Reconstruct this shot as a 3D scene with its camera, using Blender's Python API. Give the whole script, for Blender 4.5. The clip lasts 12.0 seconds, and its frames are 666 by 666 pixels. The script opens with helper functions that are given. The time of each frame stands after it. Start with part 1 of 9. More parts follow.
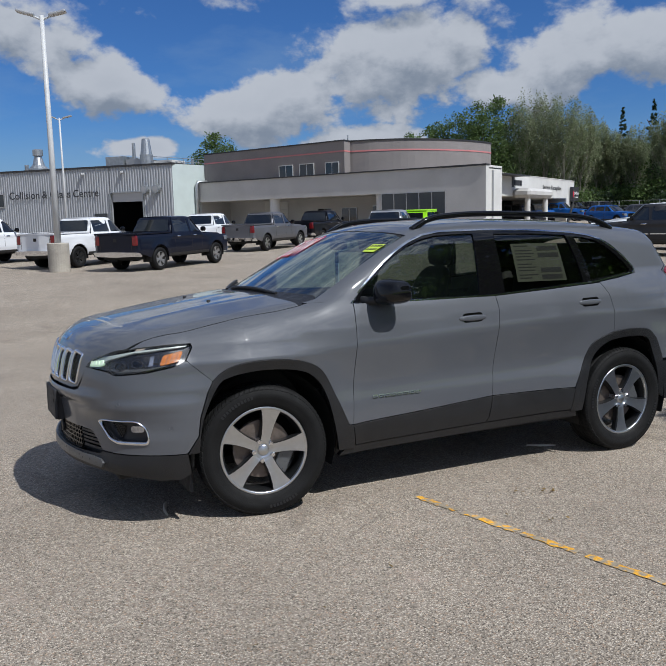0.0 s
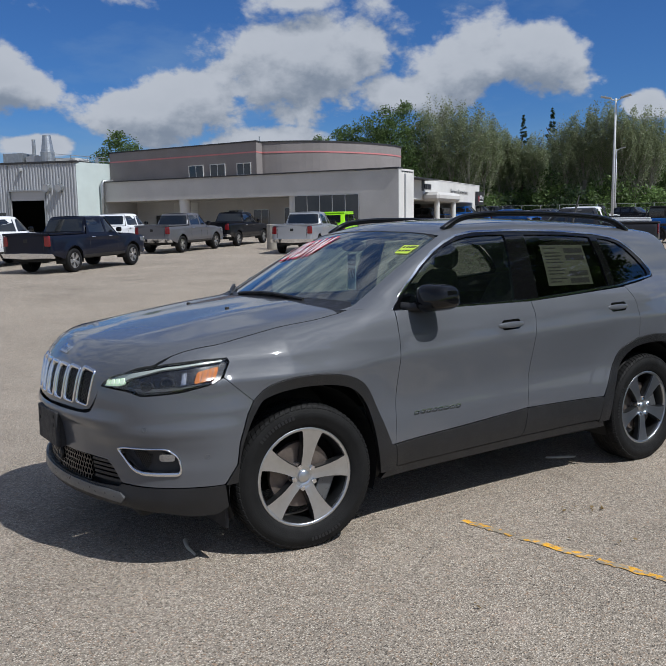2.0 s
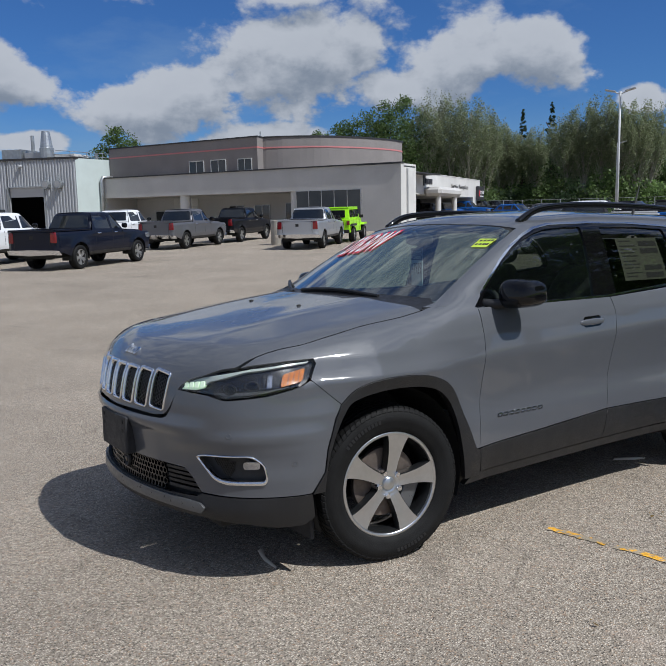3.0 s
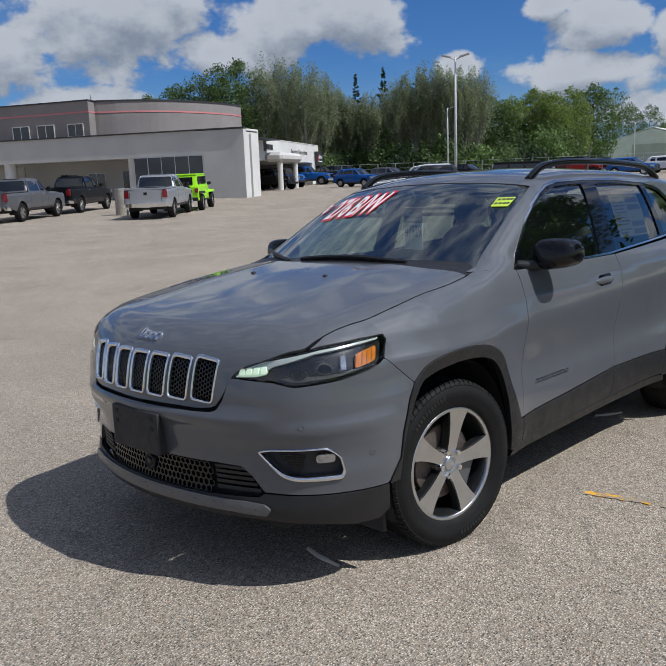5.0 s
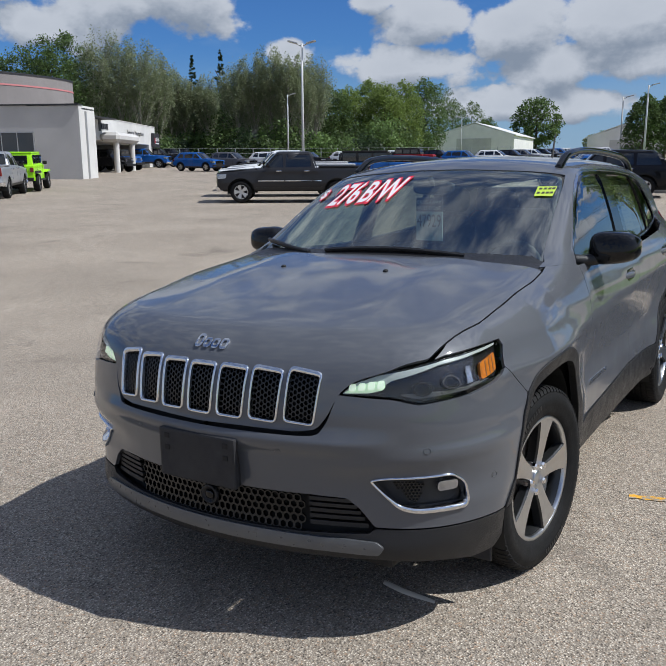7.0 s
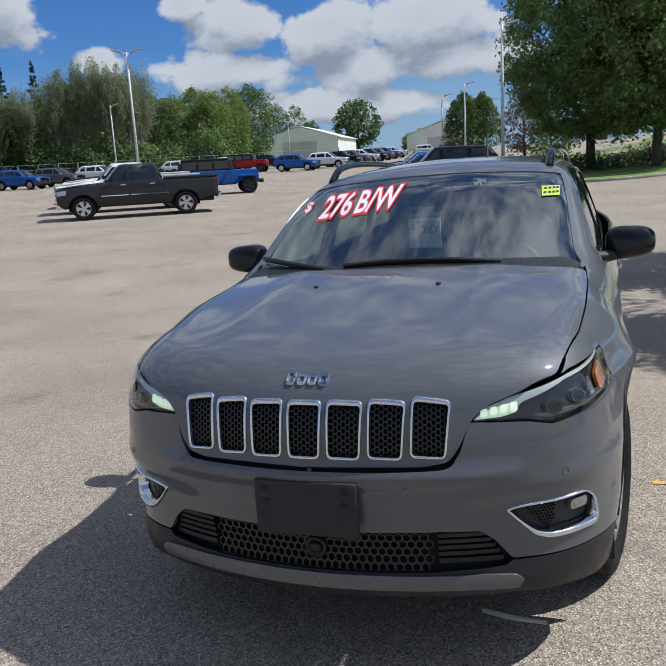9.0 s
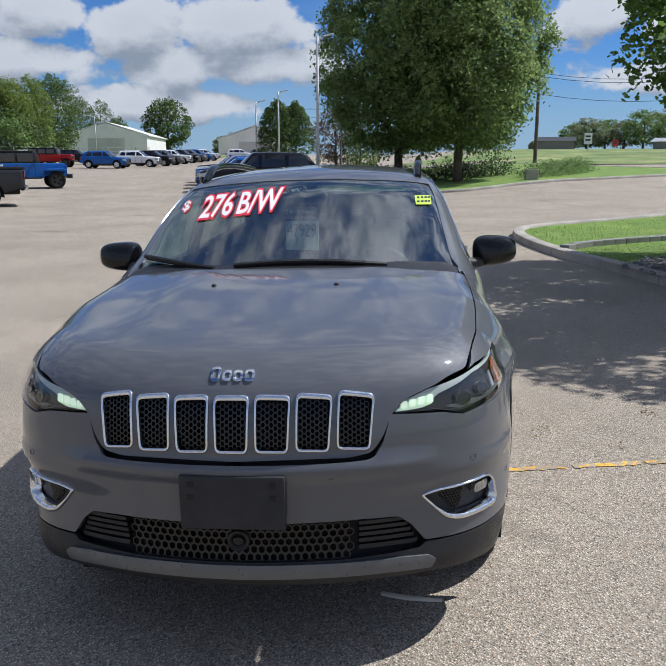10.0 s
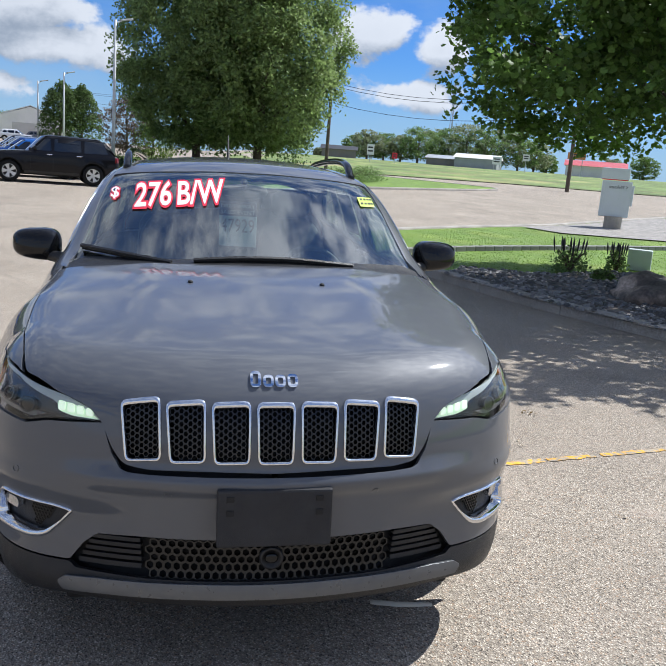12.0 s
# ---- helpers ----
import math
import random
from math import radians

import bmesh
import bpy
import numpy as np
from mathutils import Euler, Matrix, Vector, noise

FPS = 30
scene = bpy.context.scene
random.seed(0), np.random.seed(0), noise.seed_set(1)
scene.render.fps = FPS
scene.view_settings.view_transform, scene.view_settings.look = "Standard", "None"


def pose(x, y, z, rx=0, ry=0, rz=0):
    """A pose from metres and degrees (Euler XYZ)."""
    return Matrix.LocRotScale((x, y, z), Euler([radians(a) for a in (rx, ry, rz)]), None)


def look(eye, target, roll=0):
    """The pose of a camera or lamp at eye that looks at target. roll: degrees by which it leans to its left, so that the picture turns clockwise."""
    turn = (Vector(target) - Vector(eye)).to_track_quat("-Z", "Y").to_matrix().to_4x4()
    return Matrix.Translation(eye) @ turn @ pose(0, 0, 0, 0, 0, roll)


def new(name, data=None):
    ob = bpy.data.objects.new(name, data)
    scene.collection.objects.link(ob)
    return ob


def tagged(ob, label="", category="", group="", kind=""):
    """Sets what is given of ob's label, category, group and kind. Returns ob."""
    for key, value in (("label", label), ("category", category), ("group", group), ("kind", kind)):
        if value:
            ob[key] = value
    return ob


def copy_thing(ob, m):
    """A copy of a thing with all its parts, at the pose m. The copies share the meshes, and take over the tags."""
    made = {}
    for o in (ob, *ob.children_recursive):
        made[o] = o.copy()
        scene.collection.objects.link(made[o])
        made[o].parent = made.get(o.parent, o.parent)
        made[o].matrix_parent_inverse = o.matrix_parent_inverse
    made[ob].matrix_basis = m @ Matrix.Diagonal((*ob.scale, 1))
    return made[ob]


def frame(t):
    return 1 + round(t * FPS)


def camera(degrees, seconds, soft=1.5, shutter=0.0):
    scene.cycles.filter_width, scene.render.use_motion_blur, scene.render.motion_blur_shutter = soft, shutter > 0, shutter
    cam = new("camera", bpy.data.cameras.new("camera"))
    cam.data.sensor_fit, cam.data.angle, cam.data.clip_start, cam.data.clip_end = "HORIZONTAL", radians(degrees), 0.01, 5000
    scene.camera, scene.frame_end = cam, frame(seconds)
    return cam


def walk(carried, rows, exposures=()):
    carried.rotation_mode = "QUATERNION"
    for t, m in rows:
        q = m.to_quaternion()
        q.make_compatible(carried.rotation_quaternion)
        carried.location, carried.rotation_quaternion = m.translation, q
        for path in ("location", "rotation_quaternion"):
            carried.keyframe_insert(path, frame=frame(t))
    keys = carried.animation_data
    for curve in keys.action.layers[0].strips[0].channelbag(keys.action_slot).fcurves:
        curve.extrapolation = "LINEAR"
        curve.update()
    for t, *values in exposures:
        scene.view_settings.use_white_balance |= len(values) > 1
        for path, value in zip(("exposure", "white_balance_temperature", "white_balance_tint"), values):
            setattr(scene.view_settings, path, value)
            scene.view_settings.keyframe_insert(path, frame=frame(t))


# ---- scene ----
cam = camera(45.9, 12.0, 0.85)
PATH = [
    (0, (-1.558, -4.782, 1.625), (-0.659, -3.019, 1.342), -1.34),
    (0.5, (-1.606, -4.570, 1.632), (-0.691, -2.814, 1.357), -2.74),
    (1, (-1.709, -4.391, 1.621), (-0.686, -2.695, 1.342), -1.61),
    (1.5, (-1.858, -4.199, 1.640), (-0.763, -2.547, 1.375), -1.16),
    (2, (-1.954, -4.022, 1.616), (-0.846, -2.381, 1.334), -0.86),
    (2.5, (-2.054, -3.797, 1.618), (-0.943, -2.159, 1.329), -2.60),
    (3, (-2.172, -3.610, 1.607), (-1.059, -1.975, 1.314), -1.11),
    (3.5, (-2.388, -3.405, 1.611), (-1.207, -1.818, 1.314), -0.47),
    (3.7, (-2.452, -3.327, 1.615), (-1.197, -1.800, 1.309), -0.89),
    (5.3, (-2.704, -2.580, 1.598), (-1.244, -1.271, 1.208), -1.70),
    (5.5, (-2.753, -2.471, 1.613), (-1.245, -1.216, 1.224), -1.29),
    (6, (-2.838, -2.239, 1.614), (-1.260, -1.075, 1.218), -0.84),
    (6.5, (-2.847, -1.964, 1.605), (-1.239, -0.845, 1.201), -2.07),
    (7, (-2.884, -1.700, 1.597), (-1.221, -0.676, 1.170), -0.29),
    (7.2, (-2.907, -1.610, 1.597), (-1.206, -0.649, 1.168), 0.74),
    (8.8, (-3.050, -0.915, 1.643), (-1.231, -0.204, 1.213), -3.49),
    (9, (-3.038, -0.847, 1.644), (-1.200, -0.184, 1.218), -3.28),
    (9.5, (-3.079, -0.697, 1.623), (-1.183, -0.222, 1.196), -1.50),
    (10, (-3.194, -0.516, 1.648), (-1.250, -0.323, 1.219), -0.03),
    (10.5, (-3.250, -0.351, 1.647), (-1.297, -0.303, 1.214), 1.40),
    (11, (-3.175, -0.146, 1.627), (-1.221, -0.186, 1.199), 1.02),
    (11.5, (-3.095, 0.055, 1.628), (-1.148, -0.103, 1.199), 2.52),
    (12, (-3.065, 0.279, 1.611), (-1.141, -0.080, 1.200), 4.55),
]
walk(cam, [(t, look(eye, target, roll)) for t, eye, target, roll in PATH],
     [(0, 0.02), (3.7, 0.0), (6.5, 0.14), (9.0, 0.27), (10.5, 0.42), (11.5, 0.64), (12, 0.66)])

# ---------------------------------------------------------------- light
SUN = Vector((0.217, -0.552, 0.804))
sun_data = bpy.data.lights.new("sun", "SUN")
sun_data.energy, sun_data.angle, sun_data.color = 4.25, radians(0.55), (0.955, 0.965, 0.970)
sun = new("sun", sun_data)
sun.rotation_mode = "QUATERNION"
sun.rotation_quaternion = SUN.to_track_quat("Z", "Y")


# Cumulus by bearing, height over the horizon, half width and half height, in degrees.
HEAPS = [(57.2, 11.2, 6.8, 4.0), (67.6, 7.8, 5.4, 2.4), (46.9, 9.9, 4.0, 2.6), (51.4, 8.8, 5.6, 1.7), (41.5, 10.4, 3.4, 2.3), (83.2, 12.8, 3.7, 2.9),
         (77.9, 9.4, 3.4, 1.9), (58.6, 14.8, 4.0, 1.2), (60.5, 5.4, 5.0, 1.2), (75.9, 5.2, 2.6, 0.8), (34.5, 7.1, 1.4, 0.9),
         (25.2, 9.4, 2.9, 1.6), (28.9, 10.7, 1.7, 0.9), (19.1, 8.4, 3.0, 2.2), (16.6, 6.0, 2.4, 1.5), (26.1, 6.2, 4.8, 1.3), (11.9, 8.8, 3.8, 1.9),
         (9.3, 6.2, 5.4, 1.4), (-11.4, 9.1, 3.8, 2.0), (-16.4, 8.3, 2.4, 1.9), (-13.5, 5.2, 4.2, 1.3), (-10.0, 60.0, 22.0, 9.0), (20.0, 3.6, 9.0, 1.2)]


def make_sky():
    """Blue sky with drifting cumulus: bright tops, grey undersides."""
    w = bpy.data.worlds.new("sky")
    w.use_nodes = True
    scene.world = w
    nt = w.node_tree
    N, L = nt.nodes, nt.links
    N.clear()

    def node(kind, **kw):
        n = N.new(kind)
        for k, v in kw.items():
            setattr(n, k, v)
        return n

    def put(sock, v):
        if isinstance(v, (int, float, tuple)):
            sock.default_value = v
        else:
            L.new(v, sock)

    def math_node(op, a, b=None, clamp=False):
        n = node("ShaderNodeMath", operation=op, use_clamp=clamp)
        put(n.inputs[0], a)
        if b is not None:
            put(n.inputs[1], b)
        return n.outputs[0]

    def vec(op, a, b, out=0):
        n = node("ShaderNodeVectorMath", operation=op)
        put(n.inputs[0], a)
        if b is not None:
            put(n.inputs[1], b)
        return n.outputs[out]

    def ranged(v, a, b, lo, hi, smooth_step=False):
        n = node("ShaderNodeMapRange", interpolation_type="SMOOTHSTEP" if smooth_step else "LINEAR")
        for k, q in enumerate((v, a, b, lo, hi)):
            put(n.inputs[k], q)
        return n.outputs[0]

    def mixed(fac, a, b, kind="MIX"):
        n = node("ShaderNodeMix", data_type="RGBA", blend_type=kind)
        put(n.inputs[0], fac), put(n.inputs[6], a), put(n.inputs[7], b)
        return n.outputs[2]

    sky = node("ShaderNodeTexSky", sky_type="NISHITA", sun_disc=False, sun_elevation=radians(53.5),
               sun_rotation=math.atan2(SUN.x, SUN.y), air_density=1.0, dust_density=0.15, ozone_density=2.5)
    way = vec("NORMALIZE", node("ShaderNodeTexCoord").outputs["Generated"], None)
    sep = node("ShaderNodeSeparateXYZ")
    L.new(way, sep.inputs[0])
    up = math_node("MAXIMUM", sep.outputs[2], 0.0)
    flat = node("ShaderNodeCombineXYZ")
    put(flat.inputs[0], math_node("MULTIPLY", math_node("ARCTAN2", sep.outputs[1], sep.outputs[0]), 180 / math.pi))
    put(flat.inputs[1], math_node("MULTIPLY", math_node("ARCSINE", sep.outputs[2]), 180 / math.pi))

    def noise_at(at, scale, detail, rough=0.55):
        n = node("ShaderNodeTexNoise")
        n.inputs["Scale"].default_value, n.inputs["Detail"].default_value, n.inputs["Roughness"].default_value = scale, detail, rough
        L.new(at, n.inputs["Vector"])
        return n.outputs["Fac"]

    # away from the heaps, random loose clouds, thickened out of view as added fill light
    ahead = vec("DOT_PRODUCT", way, (0.84, 0.545, 0.0), 1)
    loose = math_node("ADD", ranged(ahead, 0.25, 0.52, 0.22, -0.75), ranged(up, 0.19, 0.30, 0.0, 1.0))
    loose = math_node("MINIMUM", loose, 0.22)

    def density(rise):
        here = vec("ADD", flat.outputs[0], (0.0, rise, 0.0))
        best = loose
        for az, el, hw, hh in HEAPS:
            off = vec("MULTIPLY", vec("SUBTRACT", here, (az, el, 0.0)), (1 / hw, 1 / hh, 0.0))
            best = math_node("MAXIMUM", best, math_node("SUBTRACT", 1.0, vec("LENGTH", off, None, 1)))
        at = vec("ADD", way, (0.0, 0.0, rise * 0.0175))
        at = vec("MULTIPLY", at, (1.0, 1.0, 1.5))
        n = node("ShaderNodeTexVoronoi", normalize=True)
        n.inputs["Scale"].default_value, n.inputs["Detail"].default_value, n.inputs["Roughness"].default_value = 19.0, 3.0, 0.6
        L.new(vec("ADD", at, vec("MULTIPLY", noise_colour(at), (0.05, 0.05, 0.05))), n.inputs["Vector"])
        rough = math_node("ADD", math_node("MULTIPLY", math_node("SUBTRACT", noise_at(at, 11.0, 9.0, 0.57), 0.5), 1.95),
                          math_node("MULTIPLY", math_node("SUBTRACT", 0.36, n.outputs["Distance"]), 0.85))
        return math_node("ADD", math_node("MULTIPLY", best, 0.75), rough)

    def noise_colour(at):
        n = node("ShaderNodeTexNoise")
        n.inputs["Scale"].default_value, n.inputs["Detail"].default_value = 16.0, 4.0
        L.new(at, n.inputs["Vector"])
        return n.outputs["Color"]

    here, above = density(0.0), density(1.5)
    edge = ranged(here, CLOUD["low"], ranged(up, 0.17, 0.40, CLOUD["high"], 0.62), 0.0, 1.0, True)
    lit = ranged(math_node("SUBTRACT", here, above), -0.60, 0.38, 0.0, 1.0, True)
    lit = math_node("SUBTRACT", lit, ranged(here, 0.3, 1.0, 0.0, 0.16), clamp=True)
    body = mixed(lit, CLOUD["dark"], CLOUD["bright"])
    # clouds shine where they stand near the sun
    near = math_node("POWER", math_node("MAXIMUM", vec("DOT_PRODUCT", way, tuple(SUN.normalized()), 1), 0.0), 5.0)
    gain = node("ShaderNodeVectorMath", operation="SCALE")
    L.new(body, gain.inputs[0])
    L.new(math_node("ADD", math_node("MULTIPLY", near, 2.0), 1.0), gain.inputs[3])
    body = gain.outputs[0]
    blue = mixed(1.0, sky.outputs[0], CLOUD["blue"], "MULTIPLY")
    pale = mixed(ranged(up, 0.0, 0.14, 0.75, 0.0, True), blue, CLOUD["haze"])
    veil = mixed(ranged(noise_at(vec("MULTIPLY", way, (1.0, 1.0, 3.0)), 3.5, 6.0, 0.6), 0.5, 0.72, 0.0, 0.30), pale, CLOUD["haze"])
    bg = node("ShaderNodeBackground")
    bg.inputs[1].default_value = CLOUD["strength"]
    L.new(mixed(edge, veil, body), bg.inputs[0])
    L.new(bg.outputs[0], node("ShaderNodeOutputWorld").inputs[0])


CLOUD = {"low": -0.05, "high": 0.22, "strength": 0.051, "blue": (0.45, 0.87, 1.53, 1), "haze": (4.8, 7.1, 10.0, 1),
         "dark": (4.0, 4.9, 6.4, 1), "bright": (9.0, 9.8, 11.2, 1)}
make_sky()

# ---------------------------------------------------------------- materials
def material(name, colour, rough=0.6, metal=0.0, coat=0.0, vary=0.0, vary_scale=3.0, grain=0.0, grain_scale=60.0,
             bump=0.0, bump_scale=80.0, spec=0.5, random_tint=0.0, second=None, second_scale=1.0, second_at=(0.5, 0.6)):
    """A principled material with a coarse and a fine variation of its colour and a fine relief."""
    m = bpy.data.materials.new(name)
    m.use_nodes = True
    nt = m.node_tree
    N, L = nt.nodes, nt.links
    p = N["Principled BSDF"]
    p.inputs["Roughness"].default_value = rough
    p.inputs["Metallic"].default_value = metal
    p.inputs["Specular IOR Level"].default_value = spec
    p.inputs["Coat Weight"].default_value = coat
    p.inputs["Coat Roughness"].default_value = 0.045
    coord = N.new("ShaderNodeTexCoord").outputs["Object"]

    def noise_fac(scale, detail):
        n = N.new("ShaderNodeTexNoise")
        n.inputs["Scale"].default_value, n.inputs["Detail"].default_value = scale, detail
        L.new(coord, n.inputs["Vector"])
        return n.outputs["Fac"]

    def mixed(kind, fac, a, b):
        n = N.new("ShaderNodeMix")
        n.data_type, n.blend_type = "RGBA", kind
        for i, v in ((0, fac), (6, a), (7, b)):
            if isinstance(v, (int, float)):
                n.inputs[i].default_value = v
            elif isinstance(v, tuple):
                n.inputs[i].default_value = (*v[:3], 1)
            else:
                L.new(v, n.inputs[i])
        return n.outputs[2]

    def ranged(fac, a, b, lo, hi):
        n = N.new("ShaderNodeMapRange")
        L.new(fac, n.inputs[0])
        for i, v in enumerate((a, b, lo, hi)):
            n.inputs[i + 1].default_value = v
        return n.outputs[0]

    col = tuple(colour)
    if second:
        col = mixed("MIX", ranged(noise_fac(second_scale, 6), second_at[0], second_at[1], 0, 1), col, tuple(second))
    if vary:
        col = mixed("MULTIPLY", 1.0, col, ranged(noise_fac(vary_scale, 4), 0.3, 0.7, 1 - vary, 1 + vary))
    if grain:
        col = mixed("MULTIPLY", 1.0, col, ranged(noise_fac(grain_scale, 3), 0.3, 0.7, 1 - grain, 1 + grain))
    if random_tint:
        info = N.new("ShaderNodeObjectInfo")
        col = mixed("MULTIPLY", 1.0, col, ranged(info.outputs["Random"], 0, 1, 1 - random_tint, 1 + random_tint))
    if isinstance(col, tuple):
        p.inputs["Base Color"].default_value = (*col[:3], 1)
    else:
        L.new(col, p.inputs["Base Color"])
    if vary and rough > 0.3:
        L.new(ranged(noise_fac(vary_scale * 2.3, 3), 0.3, 0.7, max(rough - 0.1, 0.05), min(rough + 0.1, 1)), p.inputs["Roughness"])
    if bump:
        b = N.new("ShaderNodeBump")
        b.inputs["Strength"].default_value, b.inputs["Distance"].default_value = min(bump, 1.0), 0.01
        L.new(noise_fac(bump_scale, 4), b.inputs["Height"])
        L.new(b.outputs[0], p.inputs["Normal"])
    return m


def glass(name, tint, rough=0.0, see=0.6, least=0.05, dust_haze=0.0):
    """Window glass: a clear mirror-like coat over a tinted see-through body, under a film of dust and painted sky haze.
    """
    m = bpy.data.materials.new(name)
    m.use_nodes = True
    nt = m.node_tree
    N, L = nt.nodes, nt.links
    N.clear()
    out = N.new("ShaderNodeOutputMaterial")
    gloss = N.new("ShaderNodeBsdfGlossy")
    gloss.inputs["Roughness"].default_value = rough
    gloss.inputs["Color"].default_value = (1, 1, 1, 1)
    clear = N.new("ShaderNodeBsdfTransparent")
    clear.inputs[0].default_value = (*[see * c for c in tint], 1)
    face = N.new("ShaderNodeLayerWeight")
    power = N.new("ShaderNodeMath")
    power.operation = "POWER"
    power.inputs[1].default_value = 4.0
    L.new(face.outputs["Facing"], power.inputs[0])
    fr = N.new("ShaderNodeMapRange")
    L.new(power.outputs[0], fr.inputs[0])
    fr.inputs[3].default_value, fr.inputs[4].default_value = least, 1.0
    mx = N.new("ShaderNodeMixShader")
    L.new(fr.outputs[0], mx.inputs[0])
    L.new(clear.outputs[0], mx.inputs[1]), L.new(gloss.outputs[0], mx.inputs[2])
    # bluish diffuse film: dust, plus a painted veil for the reflected sky
    film = N.new("ShaderNodeBsdfDiffuse")
    film.inputs[0].default_value = (0.44, 0.58, 0.64, 1)
    speck = N.new("ShaderNodeTexNoise")
    speck.inputs["Scale"].default_value, speck.inputs["Detail"].default_value = 9.0, 8.0
    L.new(N.new("ShaderNodeTexCoord").outputs["Object"], speck.inputs["Vector"])
    amount = N.new("ShaderNodeMapRange")
    L.new(speck.outputs["Fac"], amount.inputs[0])
    amount.inputs[1].default_value, amount.inputs[2].default_value = 0.25, 0.75
    amount.inputs[3].default_value, amount.inputs[4].default_value = dust_haze * 0.5, dust_haze * 1.5
    hazed = N.new("ShaderNodeMixShader")
    L.new(amount.outputs[0], hazed.inputs[0])
    L.new(mx.outputs[0], hazed.inputs[1]), L.new(film.outputs[0], hazed.inputs[2])
    L.new(hazed.outputs[0], out.inputs[0])
    return m


def glow(name, colour, strength):
    m = material(name, colour, 0.3)
    p = m.node_tree.nodes["Principled BSDF"]
    p.inputs["Emission Color"].default_value = (*colour, 1)
    p.inputs["Emission Strength"].default_value = strength
    return m


M_PAINT = material("grey_paint", (0.086, 0.091, 0.102), 0.45, 0.0, 1.0, vary=0.02, vary_scale=1.5, spec=0.2)
M_CLAD = material("black_grained_plastic", (0.013, 0.013, 0.014), 0.42, spec=0.45, bump=0.25, bump_scale=500, vary=0.15, vary_scale=7)
M_BRACKET = material("worn_black_plastic", (0.030, 0.030, 0.032), 0.6, spec=0.3, vary=0.15, vary_scale=12, bump=0.15, bump_scale=300)
M_MESH = material("satin_black_mesh", (0.006, 0.006, 0.0065), 0.26, spec=0.5, bump=0.1, bump_scale=300)
M_BLACK = material("matt_black", (0.006, 0.006, 0.006), 0.7)
M_GLOSSBLACK = material("gloss_black", (0.004, 0.004, 0.0045), 0.04, spec=0.4)
M_CHROME = material("chrome", (0.75, 0.76, 0.78), 0.06, 1.0)
M_TRIMCHROME = material("bright_trim", (0.58, 0.59, 0.61), 0.14, 1.0)
M_SATIN = material("satin_grey", (0.13, 0.135, 0.14), 0.35, 0.5, vary=0.06, vary_scale=20)
M_ALLOY = material("machined_alloy", (0.60, 0.61, 0.62), 0.28, 1.0, vary=0.05, vary_scale=30)
M_ALLOYDARK = material("grey_alloy", (0.022, 0.023, 0.024), 0.35, 0.5, coat=0.5)
M_RUBBER = material("tyre_rubber", (0.008, 0.008, 0.008), 0.7, spec=0.22, vary=0.3, vary_scale=9, bump=0.2, bump_scale=200)
M_STEEL = material("brake_steel", (0.16, 0.13, 0.11), 0.5, 0.6, vary=0.2, vary_scale=30)
M_BRONZELENS = material("amber_lens_rib", (0.16, 0.06, 0.015), 0.3)
M_AMBER = material("amber_lens", (0.52, 0.16, 0.02), 0.15, coat=1.0, vary=0.2, vary_scale=60)
M_RED = material("red_lens", (0.17, 0.006, 0.009), 0.12, coat=0.6, vary=0.2, vary_scale=40)
M_LENS = material("clear_lamp", (0.42, 0.43, 0.45), 0.15, 0.8, coat=1.0, vary=0.3, vary_scale=50)
M_SMOKE = material("smoked_lamp", (0.012, 0.012, 0.013), 0.25, 0.0, spec=0.5)
M_DRL = glow("daytime_light", (0.80, 1.0, 0.76), 0.34)
M_DRLBASE = glow("daytime_light_base", (0.68, 0.88, 0.65), 0.22)
M_DRLDIM = material("light_guide", (0.40, 0.45, 0.42), 0.25, spec=0.6)
M_WINDSCREEN = glass("windscreen_glass", (0.76, 0.94, 0.85), 0.0, 0.90, 0.165, 0.02)
M_SIDEGLASS = glass("side_glass", (0.84, 1.0, 0.94), 0.0, 0.44, 0.08, 0.004)
M_TINT = glass("tinted_glass", (0.9, 0.95, 0.85), 0.0, 0.38)
M_TRIM = material("dark_interior", (0.022, 0.023, 0.023), 0.7, vary=0.2, vary_scale=10)
M_SEAT = material("black_seat_cloth", (0.030, 0.030, 0.031), 0.85, vary=0.15, vary_scale=20)
M_HEADLINER = material("headliner", (0.26, 0.26, 0.25), 0.9)
M_PAPER = material("white_paper", (0.42, 0.45, 0.45), 0.8, vary=0.1, vary_scale=30)
M_STICKER = material("window_sheet_paper", (0.095, 0.102, 0.080), 0.8, vary=0.1, vary_scale=30)
M_CARD = material("faded_card", (0.36, 0.43, 0.45), 0.8, vary=0.1, vary_scale=30)
M_NAVY = material("navy_card", (0.018, 0.026, 0.050), 0.6)
M_WHITE = material("white_vinyl", (0.8, 0.8, 0.8), 0.5)
M_REDV = material("red_vinyl", (0.72, 0.02, 0.05), 0.5)
M_YELLOW = material("yellow_sticker", (0.48, 0.64, 0.06), 0.5)
M_INK = material("dark_ink", (0.03, 0.03, 0.035), 0.8)

# ---------------------------------------------------------------- shared builders
from mathutils.geometry import delaunay_2d_cdt


def mesh_object(name, verts, faces, mat, parent=None, normals=None, smooth=False):
    me = bpy.data.meshes.new(name)
    me.from_pydata([tuple(v) for v in verts], [], faces)
    me.materials.append(mat)
    if smooth or normals is not None:
        me.shade_smooth()
    if normals is not None:
        me.normals_split_custom_set_from_vertices([tuple(n) for n in normals])
    ob = new(name, me)
    if parent:
        ob.parent = parent
    return ob


